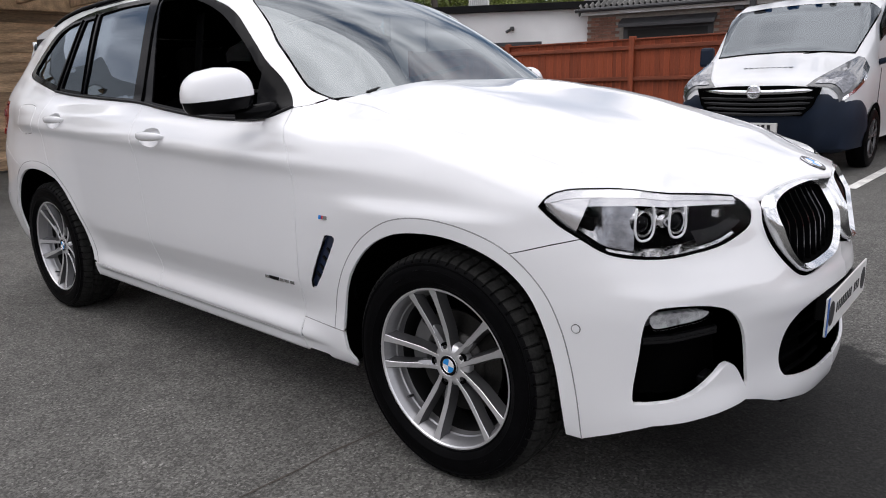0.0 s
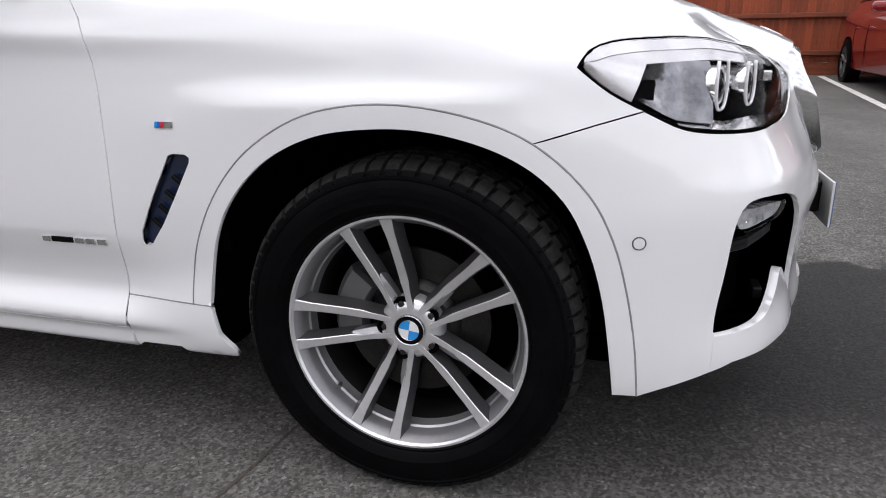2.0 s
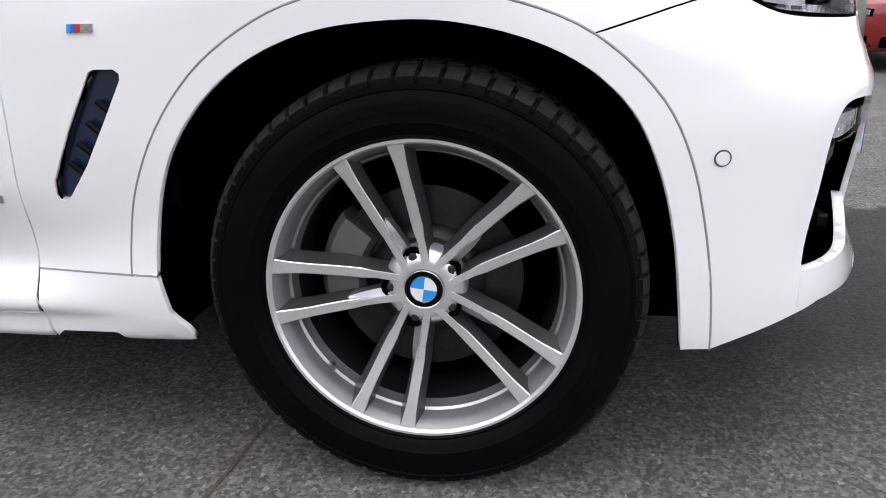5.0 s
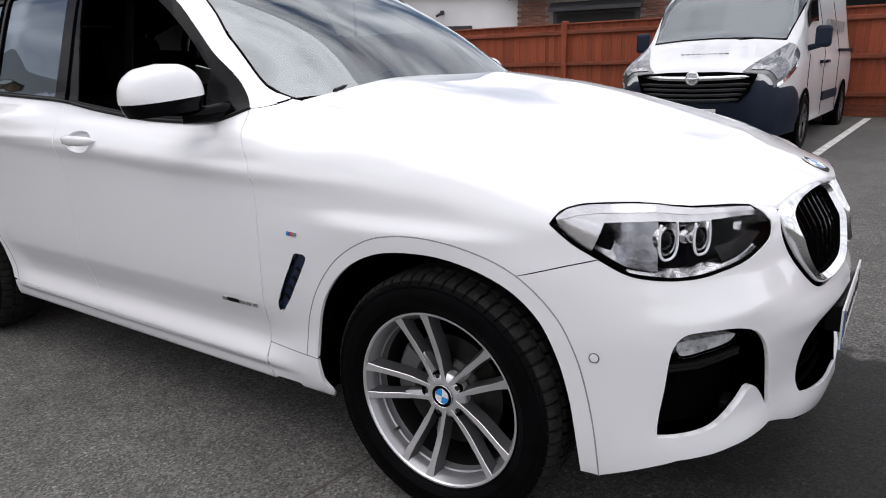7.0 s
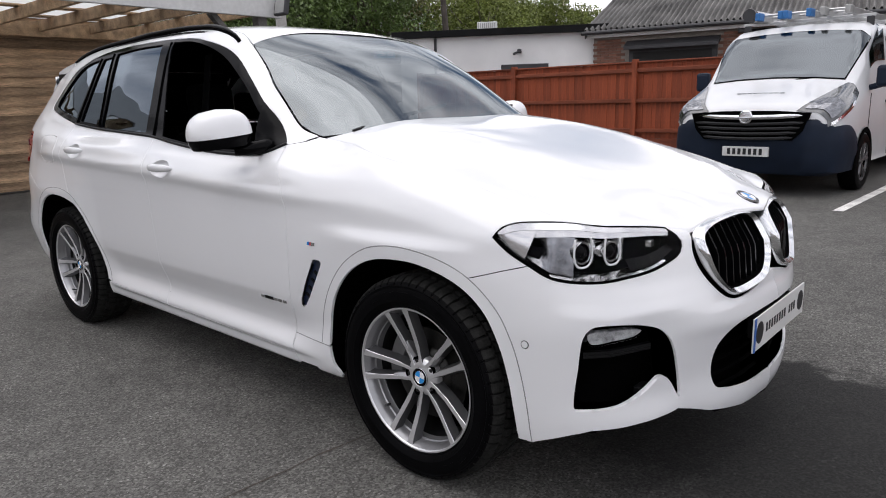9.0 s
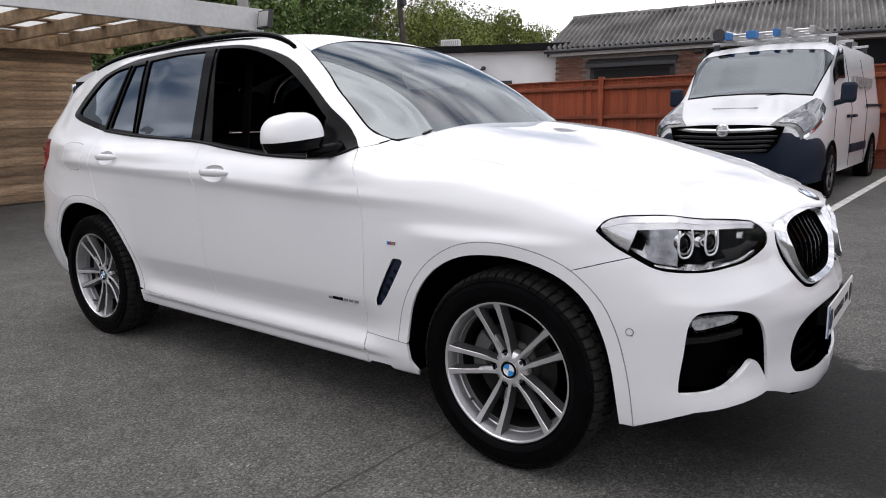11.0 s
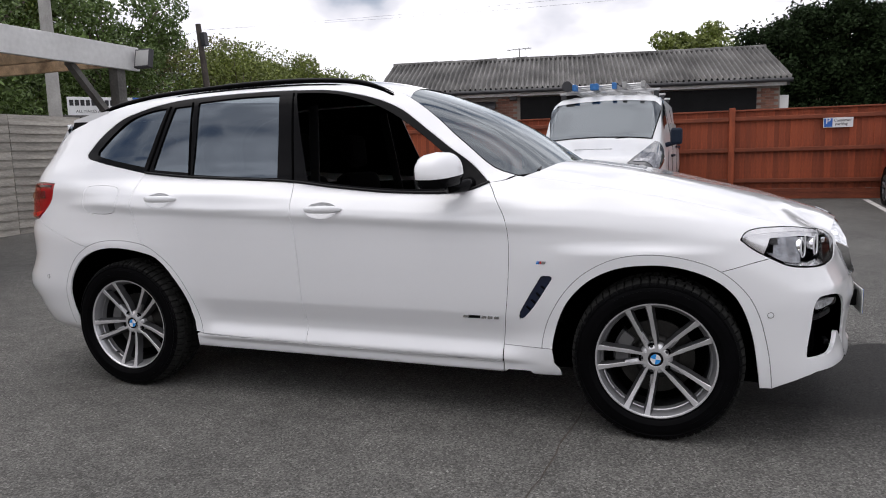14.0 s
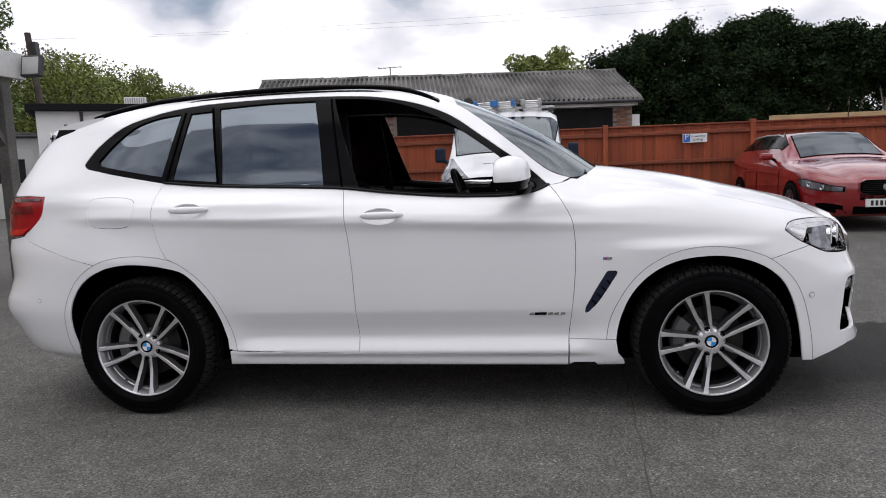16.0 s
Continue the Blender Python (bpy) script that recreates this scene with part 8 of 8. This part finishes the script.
def van():
    v = thing("panel_van", "white panel van with a dark front bumper, parked by the fence", "van", pose(0.27, 6.0, ground_z(6.9), 0, 0, -2.1))
    st = [(0.0, 0.80, 0.30, 0.84, 0.93, 0.66), (0.06, 0.88, 0.27, 0.93, 1.01, 0.76), (0.18, 0.93, 0.26, 0.99, 1.07, 0.82), (0.45, 0.965, 0.25, 1.05, 1.17, 0.85), (0.74, 0.978, 0.25, 1.10, 1.29, 0.86), (0.82, 0.978, 0.25, 1.11, 1.345, 0.86), (1.00, 0.978, 0.25, 1.12, 1.52, 0.855), (1.35, 0.978, 0.25, 1.14, 1.855, 0.84),
          (1.55, 0.978, 0.25, 1.15, 1.975, 0.83), (1.9, 0.978, 0.25, 1.15, 2.01, 0.825), (3.0, 0.978, 0.25, 1.15, 2.025, 0.82), (4.6, 0.972, 0.27, 1.15, 2.02, 0.81), (4.95, 0.955, 0.30, 1.15, 1.99, 0.78), (5.0, 0.93, 0.34, 1.12, 1.95, 0.74)]
    part("body", body_bm(st), VAN_WHITE, v, "white van body", smooth=True, angle=50)
    for s in (-1, 1):
        hl = part("headlamp", body_patch(st, 0.015, 0.72, (0.385, 0.50), (0.665, 0.59), 0.014, 12, 6, s), VAN_LAMP, v, "large swept clear headlamp", smooth=True)
        part("lower_edge", body_patch(st, 0.03, 0.50, (0.385, 0.462), (0.410, 0.476), 0.020, 10, 2, s), LAMP_CHROME, hl, "bright lower lamp edge")
        part("lamp_bowl", body_patch(st, 0.035, 0.25, (0.43, 0.475), (0.630, 0.61), 0.022, 6, 5, s), LAMP_BOWL, hl, "bright reflector")
        part("side_window", body_patch(st, 1.28, 2.0, (0.525, 0.525), (0.60, 0.72), 0.01, 8, 4, s), DARK_GLASS, v, "dark cab side window")
        for y in (1.05, 2.12, 3.35):
            pts = [(s * 0.984, y, z) for z in (0.35, 0.6, 0.9, 1.12)] + ([(s * 0.91, y, 1.5), (s * 0.84, y, 1.82)] if y > 2 else [])
            part("door_joint", bm_tube(pts, 0.0035, segments=5), MATT_BLACK, v)
        for y in (1.95, 2.35):
            part("door_handle", bm_box(s * 0.99 - 0.02, y - 0.1, 1.0, s * 0.99 + 0.02, y + 0.1, 1.04, 0.01), VAN_DARK, v)
        part("side_strip", bm_box(s * 0.985 - 0.012, 2.2, 0.52, s * 0.985 + 0.012, 3.4, 0.64, 0.008), VAN_DARK, v)
        part("slide_rail", bm_box(s * 0.965 - 0.01, 3.4, 1.14, s * 0.965 + 0.012, 4.8, 1.18, 0.004), VAN_DARK, v)
        mir = part("door_mirror", bm_box(s * 1.08 - 0.085, 1.12, 1.19, s * 1.08 + 0.085, 1.26, 1.44, 0.04), VAN_DARK, v, "tall dark door mirror")
        part("mirror_arm", bm_tube([(s * 0.90, 1.22, 1.18), (s * 1.05, 1.19, 1.22)], 0.035), VAN_DARK, mir)
        for y, h in ((0.95, 0), (4.05, 0)):
            ring = lambda xx, rr: [(s * xx, y + rr * math.cos(a), 0.34 + rr * math.sin(a)) for a in [math.pi * k / 16 - 0.1 * (1 - 2 * k / 16) for k in range(17)]]
            part("wheel_arch", bm_loft([ring(0.988, 0.40), ring(0.992, 0.34), ring(0.97, 0.33), ring(0.90, 0.05)], closed=False), MATT_BLACK, v)
            simple_wheel(v, s * 0.895, y, 0.335, s)
        for k in range(9):
            part("side_mark", bm_box(s * 0.905 - 0.004, 2.55 + 0.17 * k, 1.42, s * 0.905 + 0.02, 2.68 + 0.17 * k, 1.56, 0.0, m=None), METAL_GREY, v)
    part("windscreen", body_band(st, 0.78, 1.38, (0.622, 0.655), 0.012), DARK_GLASS, v, "large raked windscreen", smooth=True)
    part("screen_liner", body_band(st, 0.765, 1.395, (0.614, 0.647), 0.006), MATT_BLACK, v)
    st2 = [(-0.06, 0.66, 0.27, 0.78, 0.86, 0.56), (-0.02, 0.80, 0.24, 0.79, 0.88, 0.68), (0.06, 0.90, 0.23, 0.80, 0.90, 0.80), (0.18, 0.955, 0.22, 0.81, 0.90, 0.86), (0.35, 0.988, 0.22, 0.80, 0.87, 0.89), (0.50, 1.0, 0.22, 0.75, 0.80, 0.92), (0.60, 1.0, 0.22, 0.68, 0.72, 0.92)]
    part("front_bumper", body_bm(st2, 24), VAN_DARK, v, "dark blue-black front bumper", smooth=True, angle=50)
    for x0, x1, y in ((-0.05, 0.62, 0.75), (-0.72, -0.10, 0.77)):
        part("wiper", bm_tube([(x0, y, 1.262), ((x0 + x1) / 2, y + 0.01, 1.30), (x1, y + 0.06, 1.315)], 0.014, segments=6), MATT_BLACK, v)
    grille = part("grille", bm_prism([(-0.50, 0.63), (-0.60, 0.74), (-0.66, 0.93), (-0.3, 0.955), (0.3, 0.955), (0.66, 0.93), (0.60, 0.74), (0.50, 0.63)], 0.08, "y", -0.085), MATT_BLACK, v, "black slatted grille")
    for i, z in enumerate((0.66, 0.715, 0.77, 0.825)):
        w = 0.50 + 0.035 * i
        part("grille_slat", bm_tube([(-w, -0.07, z), (-0.3, -0.10, z - 0.012), (0, -0.11, z - 0.018), (0.3, -0.10, z - 0.012), (w, -0.07, z)], 0.018, segments=6), VAN_SLAT, grille)
    bar = part("grille_bar", bm_tube([(-0.62, -0.05, 0.905), (-0.3, -0.10, 0.888), (0, -0.115, 0.882), (0.3, -0.10, 0.888), (0.62, -0.05, 0.905)], 0.030, segments=8), CHROME, v, "chrome grille bar", smooth=True)
    rings = [[(q * math.cos(a), -0.11 - h, 0.89 + q * math.sin(a)) for a in [2 * math.pi * k / 24 for k in range(24)]] for q, h in ((0.078, 0.0), (0.078, 0.03), (0.064, 0.038), (0.060, 0.028), (0.01, 0.03))]
    part("round_emblem", bm_loft(rings), CHROME, bar, "round chrome emblem", smooth=True, angle=40)
    part("number_plate", bm_box(-0.26, -0.10, 0.44, 0.26, -0.03, 0.55, 0.004), PLATE_WHITE, v, "white number plate with dark bars")
    for k in range(7):
        part("plate_bar", bm_box(-0.20 + 0.06 * k, -0.103, 0.46, -0.165 + 0.06 * k, -0.1005, 0.53), SIGN_BLACK, v)
    for k in range(9):
        x = -0.30 + 0.062 * k
        part("bonnet_mark", bm_box(x, 0.36, 1.150, x + 0.045, 0.42, 1.156), VAN_MARK, v)
    rack = thing("roof_rack", "metal roof rack with folded ladders on the van", "roof rack", pose(0.27, 6.0, ground_z(6.9), 0, 0, -2.1))
    for y in (1.75, 2.9, 4.2):
        part("cross_bar", bm_box(-0.80, y, 2.05, 0.80, y + 0.05, 2.085, 0.006), ALUMINIUM, rack)
        for x in (-0.74, 0.74):
            part("foot", bm_box(x - 0.04, y, 1.93, x + 0.04, y + 0.05, 2.055, 0.006), DARK_FRAME, rack)
    for i, (x, m) in enumerate(((-0.36, LADDER_BLUE), (-0.02, LADDER_BLUE), (0.42, METAL_GREY))):
        lad = thing("ladder", "folded ladder with blue end caps tied on the roof rack" if m is LADDER_BLUE else "folded aluminium ladder tied on the roof rack", "ladder", pose(0.27, 6.0, ground_z(6.9) + 2.085, 0, 0, -2.1), "ladders on the van")
        for dx in (-0.14, 0.14):
            part("stile", bm_box(x + dx - 0.025, 1.5, 0.0, x + dx + 0.025, 4.6, 0.085, 0.008), ALUMINIUM, lad)
            part("end_cap", bm_box(x + dx - 0.032, 1.42, 0.0, x + dx + 0.032, 1.60, 0.10, 0.012), m, lad)
        for k in range(9):
            part("rung", bm_tube([(x - 0.14, 1.6 + 0.34 * k, 0.07), (x + 0.14, 1.6 + 0.34 * k, 0.07)], 0.018, segments=6), ALUMINIUM, lad)
    tb = thing("pipe_carrier", "black capped pipe carrier tube on the van roof", "tube", pose(0.27, 6.0, ground_z(6.9) + 2.085, 0, 0, -2.1))
    part("tube", bm_tube([(-0.62, 1.55, 0.08), (-0.62, 4.5, 0.08)], 0.075, segments=16), ALUMINIUM, tb, smooth=True, angle=40)
    part("cap", bm_tube([(-0.62, 1.45, 0.08), (-0.62, 1.56, 0.08)], 0.085, segments=16), DARK_FRAME, tb, smooth=True, angle=40)


van()

XF = [(0.0, 0.32, 0.30, 0.58, 0.655, 0.26), (0.03, 0.46, 0.25, 0.62, 0.69, 0.36), (0.08, 0.58, 0.20, 0.655, 0.72, 0.45), (0.18, 0.71, 0.18, 0.70, 0.77, 0.54), (0.35, 0.82, 0.18, 0.755, 0.83, 0.61), (0.60, 0.905, 0.18, 0.82, 0.90, 0.66), (1.0, 0.938, 0.19, 0.88, 0.97, 0.69), (1.40, 0.938, 0.20, 0.92, 1.02, 0.71), (1.75, 0.938, 0.20, 0.94, 1.18, 0.70),
      (2.25, 0.938, 0.20, 0.95, 1.43, 0.635), (2.6, 0.938, 0.20, 0.96, 1.47, 0.625), (3.3, 0.938, 0.20, 0.97, 1.48, 0.62), (4.0, 0.93, 0.20, 0.99, 1.465, 0.60), (4.5, 0.90, 0.22, 1.0, 1.41, 0.56), (4.8, 0.84, 0.26, 0.98, 1.20, 0.56), (4.95, 0.72, 0.34, 0.90, 1.0, 0.50)]


def flank(y, z, lift, side):
    """A point on the parked car's flank at a length and a height."""
    f, y0, y1 = body_curves(XF)
    pts = np.array(section(*[float(g(y)) for g in f]))
    k = int(np.argmax(pts[:, 1] > z))
    a, b = pts[max(0, k - 1)], pts[k]
    t = (z - a[1]) / max(1e-6, b[1] - a[1])
    return (side * (a[0] + (b[0] - a[0]) * t + lift), y - lift, z)


def parked_car(name, label, paint, m, with_front=True):
    c = thing(name, label, "car", m)
    part("body", body_bm(XF, 80), paint, c, smooth=True, angle=50)
    for s in (-1, 1):
        for ya, yb, va, vb in ((2.02, 2.72, (0.585, 0.56), (0.66, 0.77)), (2.78, 3.45, (0.56, 0.56), (0.77, 0.775)), (3.52, 4.35, (0.56, 0.575), (0.775, 0.735))):
            part("side_window", body_patch(XF, ya, yb, va, vb, 0.008, 8, 4, s), GLOSS_BLACK, c, "tinted side glass")
        part("window_liner", body_patch(XF, 2.0, 4.38, (0.58, 0.57), (0.665, 0.74), 0.003, 12, 4, s), MATT_BLACK, c)
        def lens(y0, y1, grow, lift, n=12):
            rows = []
            for j in range(6):
                v = j / 5
                row = []
                for i in range(n + 1):
                    y = y0 + (y1 - y0) * i / n
                    lo = float(np.interp(y, [0.05, 0.22, 0.45, 0.62, 0.70], [0.545, 0.560, 0.592, 0.642, 0.682])) - grow
                    hi = float(np.interp(y, [0.05, 0.22, 0.45, 0.62, 0.70], [0.606, 0.660, 0.712, 0.728, 0.700])) + grow
                    row.append(flank(y, lo + (hi - lo) * v, lift, s))
                rows.append(row)
            return orient(bm_loft(rows, closed=False), (s, -1, 0))
        hl = part("headlamp", lens(0.045, 0.705, 0.006, 0.006), MATT_BLACK, c, "swept-back clear headlamp with a dark rim", smooth=True)
        part("reflector", lens(0.055, 0.69, -0.004, 0.009), LAMP_BOWL, hl, "bright lamp reflector", smooth=True)
        for y, z in ((0.22, 0.607), (0.42, 0.65)):
            q = Vector(flank(y, z, 0.014, s))
            ring = lambda rr, h: [q + Vector((s * 0.6 * rr * math.cos(a) + s * h, 0.8 * rr * math.cos(a) - h, rr * math.sin(a))) for a in [2 * math.pi * k / 16 for k in range(16)]]
            part("bulb_ring", bm_loft([ring(0.034, 0.0), ring(0.030, 0.006), ring(0.022, 0.0)], caps=False), LAMP_SILVER, hl)
        mir = part("door_mirror", bm_box(s * 1.00 - 0.11, 1.90, 1.01, s * 1.00 + 0.10, 2.04, 1.13, 0.045), paint, c)
        part("mirror_arm", bm_tube([(s * 0.82, 2.03, 1.00), (s * 0.93, 1.99, 1.04)], 0.025), MATT_BLACK, mir)
        part("roof_rail", bm_tube([(s * 0.585, 2.40, 1.385), (s * 0.585, 2.65, 1.435), (s * 0.58, 3.4, 1.445), (s * 0.56, 4.2, 1.41)], 0.016, segments=8), METAL_GREY, c, smooth=True)
        for y in (1.52, 2.75, 3.50):
            part("door_joint", bm_tube([(s * 0.935, y, 0.34), (s * 0.943, y, 0.6), (s * 0.93, y, 0.86)], 0.004, segments=5), MATT_BLACK, c)
        for y in (2.62, 3.38):
            part("door_handle", bm_box(s * 0.94 - 0.018, y - 0.1, 0.80, s * 0.94 + 0.018, y + 0.1, 0.83, 0.008), paint, c)
        for y in (0.93, 3.84):
            ring = lambda xx, rr: [(s * xx, y + rr * math.cos(a), 0.33 + rr * math.sin(a)) for a in [math.pi * k / 16 for k in range(17)]]
            part("wheel_arch", bm_loft([ring(0.945, 0.37), ring(0.947, 0.33), ring(0.93, 0.32), ring(0.88, 0.05)], closed=False), MATT_BLACK, c)
            simple_wheel(c, s * 0.86, y, 0.335, s)
        rows = [[flank(y, lo + (hi - lo) * v, 0.004, s) for y, lo, hi in ((0.055, 0.235, 0.345), (0.12, 0.245, 0.375), (0.22, 0.275, 0.385), (0.32, 0.335, 0.375))] for v in (0, 0.5, 1)]
        part("side_intake", orient(bm_loft(rows, closed=False), (s, -1, 0)), MATT_BLACK, c, "black side intake")
    part("windscreen", body_band(XF, 1.52, 2.22, (0.655, 0.735), 0.010), DARK_GLASS, c, "raked windscreen", smooth=True)
    part("screen_liner", body_band(XF, 1.50, 2.24, (0.645, 0.725), 0.005), MATT_BLACK, c)
    outline = [(-0.335, 0.56), (-0.325, 0.665), (-0.25, 0.70), (0.25, 0.70), (0.325, 0.665), (0.335, 0.56), (0.29, 0.505), (0.18, 0.488), (-0.18, 0.488), (-0.29, 0.505)]
    bez = part("grille_surround", bm_prism([(x * 1.045, 0.594 + (z - 0.594) * 1.07) for x, z in outline], 0.10, "y", -0.020, bevel=0.008), paint, c)
    gr = part("grille", bm_prism(outline, 0.10, "y", -0.026, bevel=0.004), MATT_BLACK, c, "black mesh grille")
    for k in range(7):
        part("mesh_wire", bm_tube([(-0.30, -0.029, 0.515 + 0.026 * k), (0.30, -0.029, 0.515 + 0.026 * k)], 0.0035, segments=5), SATIN_BLACK, gr)
    rings = [[(q * math.cos(a), -0.028 - h, 0.60 + q * math.sin(a)) for a in [2 * math.pi * k / 20 for k in range(20)]] for q, h in ((0.045, 0.0), (0.04, 0.012), (0.005, 0.014))]
    part("round_emblem", bm_loft(rings), METAL_GREY, gr)
    part("number_plate", bm_box(-0.26, -0.045, 0.325, 0.26, -0.015, 0.436, 0.004), PLATE_WHITE, c, "white number plate with dark bars")
    for k in range(7):
        part("plate_bar", bm_box(-0.20 + 0.06 * k, -0.048, 0.345, -0.165 + 0.06 * k, -0.0455, 0.416), SIGN_BLACK, c)
    part("lower_intake", bm_box(-0.40, -0.010, 0.225, 0.40, 0.10, 0.335, 0.02), MATT_BLACK, c)
    return c


parked_car("red_estate_car", "glossy red estate car parked against the fence", CAR_RED, pose(5.57, 6.0, ground_z(7.8), 0, 0, -2.5))
parked_car("slate_car", "dark slate-grey car parked by the workshop", CAR_SLATE, pose(-12.7, 10.9, ground_z(10), 0, 0, 90))
parked_car("white_hatchback", "small white car parked by the workshop", VAN_WHITE, pose(-15.2, 8.3, ground_z(8), 0, 0, 78))
